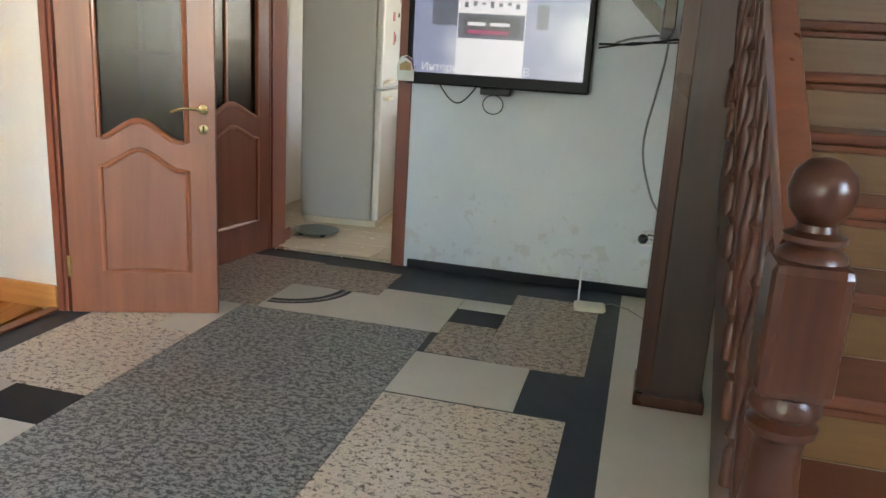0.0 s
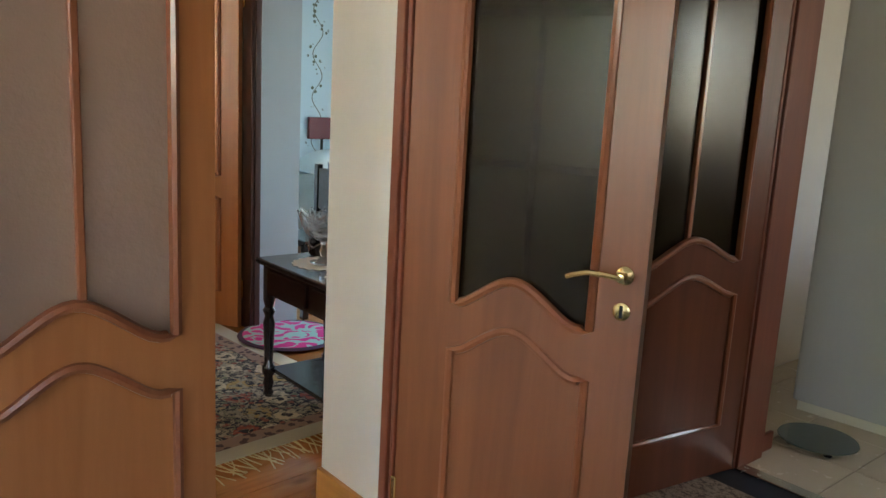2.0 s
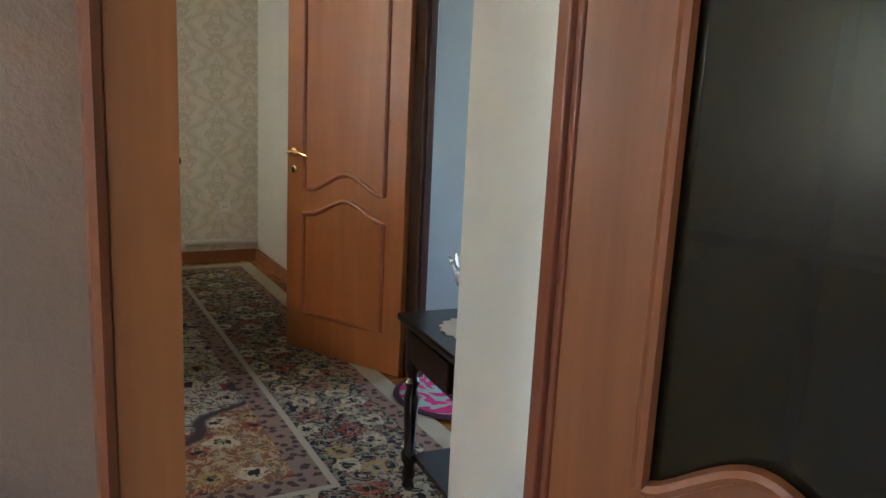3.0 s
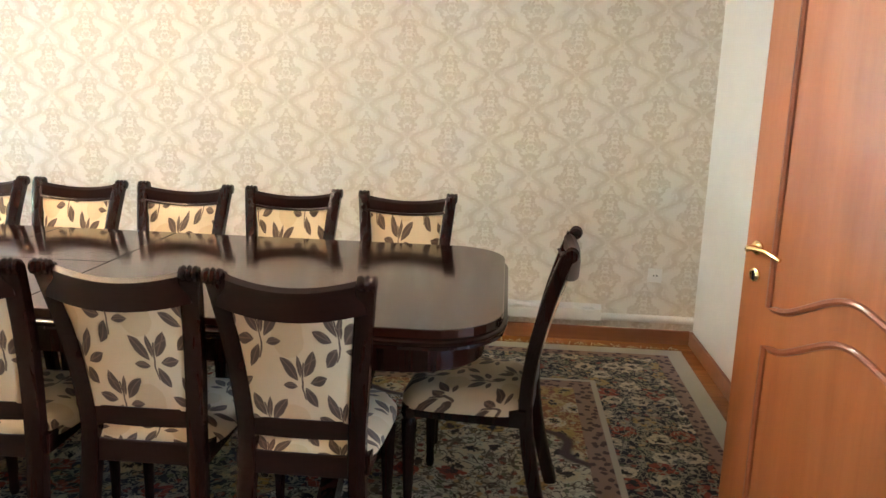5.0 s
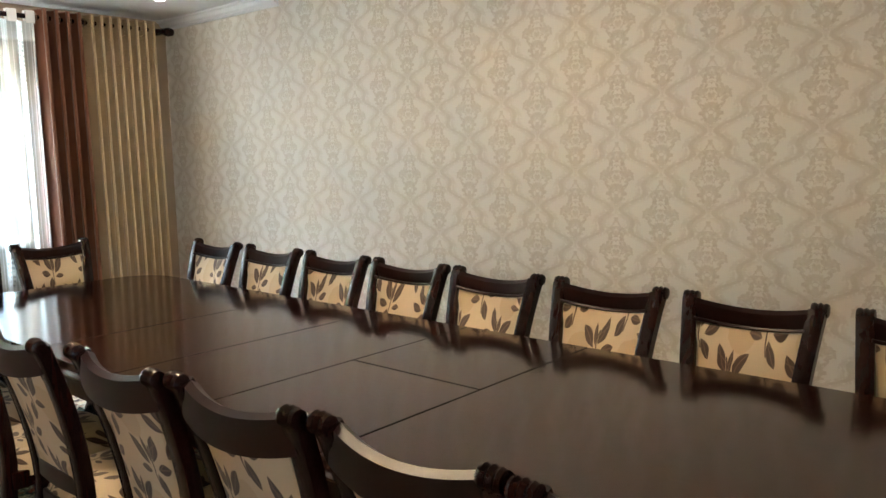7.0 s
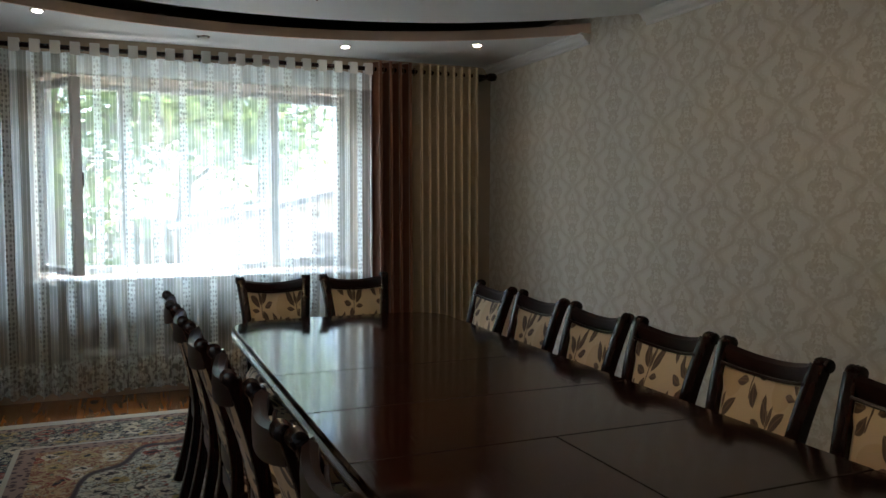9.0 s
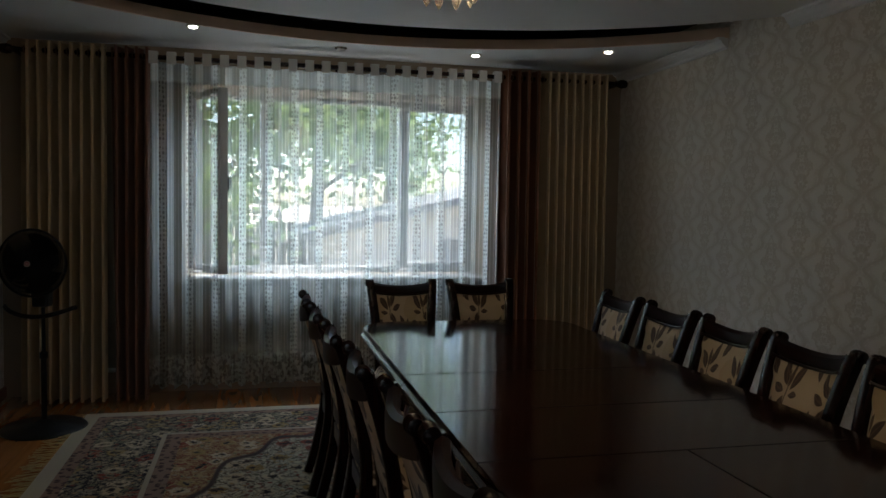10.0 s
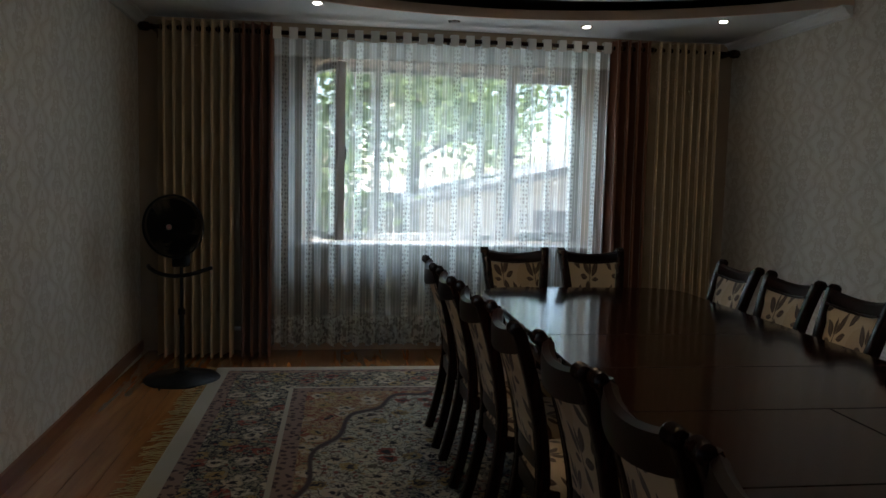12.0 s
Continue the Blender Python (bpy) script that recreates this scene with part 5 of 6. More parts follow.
def carpet():
    c = thing("carpet", "large Persian wool carpet in navy, cream and rust with fringe", "carpet")
    part("carpet_body", sheet(lambda u, v: (CX0 + (CX1 - CX0) * u, CY0 + (CY1 - CY0) * v, 0.011 + 0.001 * noise.noise((u * 9, v * 14, 0))), 20, 34, 0.010), M_CARPET, c)
    rnd = random.Random(4)
    for x, s in ((CX1, 1), (CX0, -1)):
        bm = bmesh.new()
        n = 420 if s > 0 else 120
        y0, y1 = (CY0, CY1) if s > 0 else (1.5, CY1)
        for k in range(n):
            y = y0 + (y1 - y0) * (k + rnd.random()) / n
            a, ln, r = rnd.uniform(-0.6, 0.6), rnd.uniform(0.07, 0.14) * (1 if s > 0 else 0.7), rnd.uniform(0.002, 0.0035)
            pts = [(x - s * 0.006, y, 0.008), (x + s * 0.4 * ln, y + 0.3 * a * ln, 0.008), (x + s * ln * math.cos(a), y + ln * math.sin(a), 0.004)]
            sweep(pts, [(-r, 0), (0, r), (r, 0), (0, -r * 0.5)], bm)
        tagged(part("fringe", bm, M_FRINGE, c, "straw-coloured knotted fringe"), kind="stuff")


carpet()

# ---- low table by the bedroom door ----
def turned_leg(x, y, h, k=1.0):
    return lathe([(0.014 * k, 0.0), (0.022 * k, 0.015), (0.016 * k, 0.035), (0.024 * k, 0.06), (0.018 * k, 0.09), (0.028 * k, 0.11), (0.028 * k, 0.135), (0.018 * k, 0.15), (0.022 * k, 0.25), (0.026 * k, 0.33), (0.018 * k, 0.36), (0.028 * k, 0.385), (0.018 * k, 0.40), (0.026 * k, 0.43), (0.026 * k, h)], 14, (x, y, 0))


LX0, LX1, LY0, LY1, LZ = -3.82, -3.0, 3.215, 3.60, 0.61


def console():
    t = thing("console_table", "low black-stained wooden table with turned legs and a drawer", "table", m=pose(0, 0, 0.012))
    part("tabletop", boxes(((LX0, LY0, LZ - 0.024), (LX1, LY1, LZ)), bevel=0.006), M_EBONY, t)
    part("apron", boxes(((LX0 + 0.03, LY0 + 0.025, LZ - 0.15), (LX1 - 0.03, LY1 - 0.025, LZ - 0.024)), bevel=0.003), M_MAHOGANY, t)
    part("drawer_front", boxes(((LX0 + 0.09, LY0 + 0.014, LZ - 0.135), ((LX0 + LX1) / 2 - 0.02, LY0 + 0.026, LZ - 0.04)), bevel=0.004), M_MAHOGANY, t)
    part("drawer_front", boxes((((LX0 + LX1) / 2 + 0.02, LY0 + 0.014, LZ - 0.135), (LX1 - 0.09, LY0 + 0.026, LZ - 0.04)), bevel=0.004), M_MAHOGANY, t)
    part("shelf", boxes(((LX0 + 0.05, LY0 + 0.05, 0.115), (LX1 - 0.05, LY1 - 0.05, 0.132)), bevel=0.004), M_EBONY, t)
    for x in (LX0 + 0.045, LX1 - 0.045):
        for y in (LY0 + 0.045, LY1 - 0.045):
            part("leg", turned_leg(x, y, LZ - 0.02), M_EBONY, t, smooth=True)


M_EBONY = wood("black_stained_wood", (0.022, 0.012, 0.012), (0.010, 0.006, 0.006), 0.22, "x", 1.0, 0.4)
console()
M_DOILY = plain("white_lace_doily", (0.72, 0.70, 0.66), 0.85, 0.06, 60, 0.4, fine=160)


def doily(x, y, r, n=18):
    d = thing("doily", "round white lace doily on the low table", "doily", m=pose(x, y, LZ + 0.0135))
    part("cloth", prism([((r * (1 + 0.05 * math.cos(n * a))) * math.cos(a), (r * (1 + 0.05 * math.cos(n * a))) * math.sin(a)) for a in [math.tau * k / 108 for k in range(108)]], "z", 0, 0.003), M_DOILY, d)


doily(-3.575, 3.40, 0.125)
doily(-3.30, 3.39, 0.125)


def crystal_bowl(x, y):
    b = thing("crystal_bowl", "footed cut-crystal fruit bowl on a doily", "bowl", m=pose(x, y, LZ + 0.0168))
    out = [(0.055, 0.0), (0.058, 0.006), (0.03, 0.014), (0.014, 0.03), (0.020, 0.05), (0.012, 0.07), (0.018, 0.088), (0.04, 0.10)]
    part("stem", lathe(out, 24), M_CRYSTAL, b, smooth=True)
    n = 48

    def cup(r, z, amp):
        return [((r + amp * math.cos(12 * math.tau * k / n)) * math.cos(math.tau * k / n), (r + amp * math.cos(12 * math.tau * k / n)) * math.sin(math.tau * k / n), z + 2.2 * amp * math.cos(12 * math.tau * k / n)) for k in range(n)]

    bm = bmesh.new()
    prof = [(0.02, 0.098, 0), (0.06, 0.112, 0.001), (0.085, 0.14, 0.002), (0.098, 0.175, 0.003), (0.108, 0.205, 0.005), (0.102, 0.207, 0.005), (0.092, 0.176, 0.002), (0.078, 0.145, 0.001), (0.055, 0.120, 0), (0.004, 0.112, 0)]
    rings = [[bm.verts.new(p) for p in cup(*row)] for row in prof]
    for a, c in zip(rings, rings[1:]):
        for k in range(n):
            bm.faces.new((a[k], a[(k + 1) % n], c[(k + 1) % n], c[k]))
    bm.faces.new(rings[0][::-1])
    bm.faces.new(rings[-1])
    part("cup", bm, M_CRYSTAL, b)


crystal_bowl(-3.575, 3.40)


def scalloped_tray(x, y):
    t = thing("tray", "small dark tray with a scalloped rim beside the crystal bowl", "tray", m=pose(x, y, LZ + 0.0168))
    part("base", lathe([(0.066, 0.0), (0.078, 0.005), (0.066, 0.008), (0.0, 0.008)], 28), M_EBONY, t)
    part("rim", tube(curve(lambda u: (0.085 * math.cos(math.tau * u), 0.085 * math.sin(math.tau * u), 0.048 + 0.010 * math.sin(6 * math.tau * u)), 61)[:-1], 0.006, 6, closed=True), M_EBONY, t, smooth=True)
    part("wall", sheet(lambda u, v: ((0.075 + 0.010 * v) * math.cos(math.tau * u), (0.075 + 0.010 * v) * math.sin(math.tau * u), 0.005 + v * (0.045 + 0.010 * math.sin(6 * math.tau * u))), 61, 3), M_EBONY, t, smooth=True)


scalloped_tray(-3.722, 3.502)


def round_rug():
    m = material("pink_and_teal_felt", (0.6, 0.05, 0.25), 0.9)
    n = Net(m)
    x, y, z = n.split()
    r = n.math("SQRT", n.math("ADD", n.math("MULTIPLY", x, x), n.math("MULTIPLY", y, y)))
    coral = n.math("ABSOLUTE", n.math("SUBTRACT", n.noise(None, 7.5, 1, 0.4, 1.4), 0.5))
    c = n.mix(n.soft(coral, 0.075, 0.06), (0.58, 0.03, 0.22), (0.30, 0.50, 0.46))
    c = n.mix(n.soft(r, 0.245, 0.25), c, (0.05, 0.02, 0.05))
    n.color(c)
    n.bump(n.noise(None, 90, 3), 0.3, 0.004)
    k = thing("round_rug", "small round pink felt rug with a teal coral pattern", "rug", m=pose(-4.48, 3.75, 0.012))
    part("felt", lathe([(0.265, 0.0), (0.275, 0.006), (0.265, 0.014), (0.0, 0.016)], 40), m, k, smooth=True)


round_rug()


def picture():
    p = thing("picture_frame", "framed picture with a grey-brown frame on the cream wall", "picture", m=pose(0, -0.11, 0))
    y = NORTH
    x0, x1, z0, z1 = -6.56, -5.75, 1.27, 1.95
    part("frame", boxes(((x0, y - 0.03, z0), (x0 + 0.05, y, z1)), ((x1 - 0.05, y - 0.03, z0), (x1, y, z1)), ((x0 + 0.05, y - 0.03, z0), (x1 - 0.05, y, z0 + 0.05)), ((x0 + 0.05, y - 0.03, z1 - 0.05), (x1 - 0.05, y, z1)), bevel=0.006), M_FRAME, p)
    part("print", boxes(((x0 + 0.05, y - 0.012, z0 + 0.05), (x1 - 0.05, y - 0.002, z1 - 0.05))), M_PRINT, p)


M_FRAME = wood("grey_brown_frame_wood", (0.22, 0.18, 0.13), (0.13, 0.10, 0.07), 0.4, "z")
M_PRINT = plain("faded_grey_green_print", (0.30, 0.34, 0.30), 0.4, 0.4, 5)
picture()

# ---- bedroom glimpsed through the door ----
def bed():
    b = thing("bed", "made bed with pale blue-white bedding and a maroon headboard", "bed")
    part("mattress", boxes(((-7.15, 5.0, 0.28), (-5.25, 6.5, 0.52)), bevel=0.06), M_SHEET, b)

    def quilt(u, v):
        x, y = -7.2 + 2.0 * u, 4.94 + 1.62 * v
        e = max(abs(2 * u - 1), abs(2 * v - 1))
        return (x, y, 0.30 + 0.33 * (1 - e ** 10) + 0.035 * noise.noise((x * 3, y * 3, 1)) + 0.02 * noise.noise((x * 9, y * 9, 4)))

    part("quilt", sheet(quilt, 40, 36, 0.02), M_SHEET, b, "rumpled pale blue-white quilt", True)
    part("pillow", sheet(lambda u, v: (-7.18 + 0.48 * u, 5.25 + 0.75 * v, 0.62 + 0.20 * math.sqrt(max(0, (1 - (2 * u - 1) ** 4) * (1 - (2 * v - 1) ** 4)))), 16, 18), M_SHEET, b, smooth=True)
    for x in (-7.1, -5.3):
        for y in (5.06, 6.44):
            part("leg", lathe([(0.03, 0.0), (0.025, 0.3)], 12, (x, y, 0)), M_EBONY, b)
    for y in (5.42, 6.06):
        part("headboard_pad", boxes(((-7.22, y, 0.90), (-7.18, y + 0.30, 1.10)), bevel=0.006), M_MAROON, b, "maroon headboard pad")
        part("headboard_post", tube([(-7.21, y + 0.15, 0.3), (-7.21, y + 0.15, 0.91)], 0.014, 8, up=(0, 1, 0)), M_EBONY, b)
    part("headboard_rail", tube([(-7.20, 5.7, 1.01), (-7.20, 6.08, 1.01)], 0.009, 8), M_WHITE_PLASTIC, b)


M_MAROON = plain("maroon_lacquer", (0.14, 0.018, 0.03), 0.35, 0.1)
M_SHEET = plain("pale_blue_bedding", (0.62, 0.71, 0.72), 0.85, 0.12, 5, 0.3, fine=25)
bed()


def bedside():
    c = thing("chair", "dark chair beside the bed with clothes over its back", "chair")
    x0, x1, y0, y1 = -5.10, -4.76, 4.0, 4.28
    for x in (x0, x1):
        for y in (y0, y1):
            part("leg", boxes(((x - 0.02, y - 0.02, 0), (x + 0.02, y + 0.02, 0.88 if y == y1 else 0.45)), bevel=0.004), M_EBONY, c)
    part("seat", boxes(((x0 - 0.02, y0 - 0.02, 0.43), (x1 + 0.02, y1 + 0.02, 0.47)), bevel=0.01), M_EBONY, c)
    part("backrest", boxes(((x0 + 0.02, y1 - 0.015, 0.6), (x1 - 0.02, y1 + 0.015, 0.86)), bevel=0.01), M_EBONY, c)
    g = thing("garment", "blue-grey printed garment hung over a chair back", "clothes")
    part("cloth", sheet(lambda u, v: (x0 + 0.02 + 0.3 * u + 0.02 * math.sin(9 * v), y1 + 0.045 - 0.02 * math.cos(20 * u) * (1 - v), 0.50 + 0.40 * v - 0.03 * math.sin(6 * u)), 20, 14, 0.006), M_GARMENT, g, smooth=True)


M_GARMENT = plain("blue_grey_print_cloth", (0.20, 0.26, 0.32), 0.85, 0.6, 28, 0.2)
bedside()

# ---- hall: television and wall clutter ----
def screen_plate(name, x0, x1, z0, z1, y, mat, parent, bevel=0.0):
    return part(name, boxes(((x0, y - 0.0008, z0), (x1, y, z1)), bevel=bevel), mat, parent)


def screen_material(name, color, strength):
    m = emitter(name, color, strength * 0.012)
    b = m.node_tree.nodes["Principled BSDF"]
    b.inputs["Base Color"].default_value = (0.02, 0.02, 0.02, 1)
    b.inputs["Roughness"].default_value = 0.2
    return m


def television():
    x0, x1, z0, z1, y = -1.345, -0.365, 1.02, 1.60, 4.285
    t = thing("television", "black flat wall-mounted television, switched on", "television", m=pose(-0.03, 0, 0.042))
    part("casing", boxes(((x0, y, z0), (x1, y + 0.045, z1)), bevel=0.008), M_TV_BLACK, t)
    part("back_mount", boxes(((-1.0, y + 0.045, 1.2), (-0.7, HALL_N, 1.45))), M_BLACK_PLASTIC, t)
    lit = new("screen_picture")
    lit.parent = t
    a, b, c, d = x0 + 0.034, x1 - 0.034, z0 + 0.062, z1 - 0.03
    ground = screen_material("lit_screen_ground", (0.55, 0.60, 0.85), 1.1)
    n = Net(ground)
    glow = n.mix(n.soft(n.noise(n.scaled(n.coord, (1, 1, 1.4)), 3.2, 1), 0.35, 0.65), (0.40, 0.45, 0.70), (0.80, 0.85, 1.0))
    n.put(n.shader.inputs["Emission Color"], glow)
    screen_plate("backdrop", a, b, c, d, y - 0.0002, ground, lit)
    white, dark, slate, pink = screen_material("lit_screen_white", (0.95, 0.95, 1.0), 1.5), screen_material("lit_screen_dark", (0.07, 0.08, 0.14), 0.5), screen_material("lit_screen_slate", (0.22, 0.25, 0.38), 0.7), screen_material("lit_screen_pink", (0.9, 0.03, 0.25), 1.0)
    screen_plate("soft_shape", a + 0.10, a + 0.235, 1.33, 1.47, y - 0.0012, slate, lit)
    screen_plate("soft_shape", b - 0.26, b - 0.2, 1.33, 1.45, y - 0.0012, slate, lit)
    screen_plate("column", -1.075, -0.715, c + 0.002, d - 0.002, y - 0.0012, white, lit)
    screen_plate("card", -1.07, -0.72, 1.27, 1.395, y - 0.0022, slate, lit)
    screen_plate("card_inner", -1.04, -0.745, 1.285, 1.38, y - 0.0032, dark, lit)
    screen_plate("pink_bar", -1.02, -0.80, 1.295, 1.312, y - 0.0042, pink, lit)
    for k in range(2):
        screen_plate("caption_bar", -1.02 + 0.12 * k, -0.925 + 0.13 * k, 1.335, 1.352, y - 0.0042, white, lit)
    for k in range(7):
        screen_plate("small_mark", -1.04 + 0.045 * k, -1.02 + 0.045 * k, 1.425 + 0.008 * (k % 3), 1.45 + 0.006 * (k % 2), y - 0.0022, slate, lit)
    data = bpy.data.curves.new("caption", "FONT")
    data.body, data.size, data.extrude = "\u0418\u043d\u0442\u0435\u0440\u043d\u0435\u0442 + WiFi + \u0422\u0412", 0.058, 0.0004
    probe = bpy.data.objects.new("probe", data)
    me = bpy.data.meshes.new_from_object(probe)
    bpy.data.objects.remove(probe)
    me.materials.append(white)
    text = new("caption", me)
    text.parent = lit
    text.matrix_basis = pose(a + 0.05, y - 0.0055, c + 0.012, 90, 0, 0)
    set_box = part("receiver", boxes(((-0.93, y - 0.005, 0.985), (-0.77, y + 0.03, 1.018)), bevel=0.004), M_BLACK_PLASTIC, t)
    part("loop_cable", tube(curve(lambda u: (-1.16 + 0.2 * u, y + 0.03, 1.02 - 0.09 * math.sin(math.pi * u)), 14), 0.004, 6, up=(0, 1, 0)), M_RUBBER, t)
    part("loop_cable", tube(curve(lambda u: (-0.86 + 0.055 * math.sin(math.tau * u), y + 0.02, 0.985 - 0.05 + 0.05 * math.cos(math.tau * u)), 18), 0.003, 6, up=(0, 1, 0)), M_RUBBER, t)
    s = thing("sticker", "white round-cornered sticker with a picture on the television corner", "sticker", m=pose(-0.03, 0, 0.042))
    part("paper", prism([(-1.395, 1.03), (-1.30, 1.03), (-1.30, 1.12), (-1.315, 1.15), (-1.345, 1.165), (-1.375, 1.155), (-1.395, 1.12)], "y", y - 0.006, y - 0.003), M_WHITE_PLASTIC, s)
    part("print", prism([(-1.38, 1.085), (-1.315, 1.085), (-1.315, 1.12), (-1.345, 1.135), (-1.38, 1.115)], "y", y - 0.008, y - 0.0062), M_STICKER, s)
    part("band", prism([(-1.36, 1.155), (-1.335, 1.16), (-1.305, 1.14), (-1.296, 1.09), (-1.304, 1.09), (-1.315, 1.13), (-1.34, 1.148)], "y", y - 0.008, y - 0.0062), M_PURPLE, s)


M_TV_BLACK = plain("glossy_black_plastic", (0.004, 0.004, 0.005), 0.35, 0.1, 20, 0, Specular_IOR_Level=0.12)
M_STICKER = plain("brown_food_print", (0.40, 0.26, 0.12), 0.4, 0.5, 40)
M_PURPLE = plain("purple_print", (0.12, 0.02, 0.08), 0.4, 0.1)
television()


def wall_wiring():
    y = HALL_N - 0.006
    c = thing("cable", "thin grey cable hanging down the plaster wall", "cable", m=pose(0.07, 0, 0.03))
    pts = [(-0.36, y, 1.30), (-0.27, y, 1.327), (-0.12, y, 1.345), (-0.10, y, 1.27), (-0.13, y, 1.05), (-0.16, y, 0.85), (-0.15, y, 0.70), (-0.09, y, 0.52), (-0.03, y, 0.42), (-0.03, y, 0.34)]
    part("cord", tube(flowing(pts), 0.0055, 6, up=(0, 1, 0)), M_GREY_CORD, c, smooth=True)
    d = thing("cable", "black television cables running to the stair post", "cable")
    part("cord", tube([(-0.37, y - 0.05, 1.32), (-0.2, y, 1.325), (0.0, y, 1.36), (0.2, y, 1.37)], 0.006, 6), M_RUBBER, d, smooth=True)
    part("cord", tube([(-0.37, y - 0.05, 1.30), (-0.2, y, 1.335), (0.0, y, 1.345), (0.2, y, 1.355)], 0.005, 6), M_RUBBER, d, smooth=True)
    socket(0.0, HALL_N, 0.325, -90, "white wall socket with a black plug in it")
    p = thing("plug", "black mains plug with a short cord in the socket", "plug", m=pose(0.085, 0, 0))
    bm = lathe([(0.026, 0.0), (0.026, 0.02), (0.018, 0.035), (0.0, 0.04)], 16)
    for v in bm.verts:
        v.co = Vector((-0.12 + v.co.x, HALL_N - 0.014 - v.co.z, 0.325 + v.co.y))
    part("body", bm, M_BLACK_PLASTIC, p, smooth=True)
    part("cord", tube([(-0.12, HALL_N - 0.05, 0.325), (-0.09, HALL_N - 0.06, 0.36), (-0.05, HALL_N - 0.04, 0.35), (-0.02, HALL_N - 0.01, 0.31)], 0.004, 6), M_RUBBER, p)
    r = thing("router", "white wireless router with one upright aerial on the floor", "router", m=pose(-0.26, 4.03, 0.002, 0, 0, 6))
    part("body", boxes(((-0.08, -0.055, 0), (0.08, 0.055, 0.032)), bevel=0.016), M_CREAM_PLASTIC, r)
    part("aerial", boxes(((-0.062, 0.045, 0.02), (-0.052, 0.053, 0.20)), bevel=0.003), M_WHITE_PLASTIC, r)
    part("cord", tube([(0.04, 0.05, 0.012), (0.12, 0.12, 0.006), (0.2, 0.05, 0.006), (0.27, -0.1, 0.006), (0.36, -0.12, 0.006)], 0.003, 6), M_GREY_CORD, r)


M_GREY_CORD = plain("grey_cable_sheath", (0.22, 0.23, 0.25), 0.5, 0.1)
wall_wiring()


# ---- hall: staircase ----
def staircase():
    s = thing("staircase", "varnished brown wooden staircase with ochre risers", "staircase", m=pose(0.125, 0, 0))
    x0, x1, y0, rise, run = 0.10, 1.25, 1.50, 0.178, 0.262
    for k in range(13):
        y, z = y0 + k * run, (k + 1) * rise
        if z < 2.70:
            part("tread", boxes(((x0 - 0.02, y - 0.03, z - 0.036), (x1, y + run, z)), bevel=0.008), M_TREAD, s)
            part("riser", boxes(((x0, y, z - rise), (x1, y + 0.016, z - 0.036))), M_RISER, s)
            part("nosing_strip", boxes(((x0, y - 0.012, z - 0.062), (x1, y, z - 0.038)), bevel=0.006), M_TREAD, s)
    slope = rise / run
    part("stringer", prism([(y0 - 0.06, 0.0), (y0 - 0.06, 0.20), (y0 + 9.6 * run, 0.2 + 9.6 * rise + 0.07), (y0 + 9.6 * run, 9.6 * rise - 0.12), (y0 + 0.35, 0.0)], "x", x0 - 0.05, x0 - 0.012, 0.004), M_STAIR, s, "dark brown closed stringer board")
    part("handrail", sweep([(0.03, y0 - 0.08, 0.98), (0.03, y0 - 0.02, 1.0), (0.03, y0 + 1.38, 1.0 + slope * 1.40)], [(-0.03, -0.02), (0.03, -0.02), (0.034, 0.0), (0.026, 0.024), (0.0, 0.03), (-0.026, 0.024), (-0.034, 0.0)]), M_TREAD, s, smooth=True)
    n = new("newel_post")
    n.parent = s
    n.matrix_basis = pose(0.035, 1.37, 0)
    part("ball", lathe([(0.012, 1.028), (0.024, 1.032), (0.041, 1.052), (0.047, 1.078), (0.041, 1.105), (0.024, 1.122), (0.003, 1.127)], 28), M_STAIR, n, smooth=True)
    part("neck", lathe([(0.050, 0.982), (0.048, 0.99), (0.034, 1.0), (0.044, 1.008), (0.044, 1.016), (0.028, 1.022), (0.026, 1.032)], 24), M_STAIR, n, smooth=True)
    part("upper_block", boxes(((-0.055, -0.055, 0.775), (0.055, 0.055, 0.982)), bevel=0.016), M_STAIR, n)
    part("turned_shaft", lathe([(0.046, 0.24), (0.05, 0.27), (0.035, 0.29), (0.05, 0.31), (0.05, 0.33), (0.034, 0.35), (0.046, 0.42), (0.052, 0.50), (0.042, 0.60), (0.036, 0.68), (0.038, 0.70), (0.052, 0.713), (0.052, 0.725), (0.038, 0.735), (0.052, 0.747), (0.052, 0.761), (0.045, 0.775)], 24), M_STAIR, n, smooth=True)
    part("lower_block", boxes(((-0.055, -0.055, 0.0), (0.055, 0.055, 0.24)), bevel=0.012), M_STAIR, n)
    for k in range(10):
        y = y0 + 0.10 + k * 0.131
        zb = 0.21 + slope * (y - y0 + 0.06)
        zt = 1.0 + slope * (y - y0 + 0.02) - 0.015
        h = zt - zb
        prof = [(0.017, 0.0), (0.017, 0.10), (0.010, 0.12), (0.020, 0.15), (0.010, 0.18), (0.016, 0.28), (0.021, 0.40), (0.014, 0.50), (0.010, 0.55), (0.020, 0.58), (0.010, 0.61), (0.014, 0.75), (0.018, 0.84), (0.010, 0.88), (0.018, 0.91), (0.016, 1.0)]
        part("baluster", lathe([(r, q * h) for r, q in prof], 10, (0.03, y, zb)), M_STAIR, s, smooth=True)
    p = thing("stair_post", "dark brown boxed timber post beside the staircase", "post", m=pose(0.07, 0, 0))
    part("shaft", boxes(((-0.075, 2.975, 0.0), (0.15, 3.19, 2.72)), bevel=0.005), M_POST, p)
    part("corner_board", boxes(((-0.088, 2.962, 0.07), (-0.030, 2.975, 2.72)), bevel=0.003), M_STAIR, p)
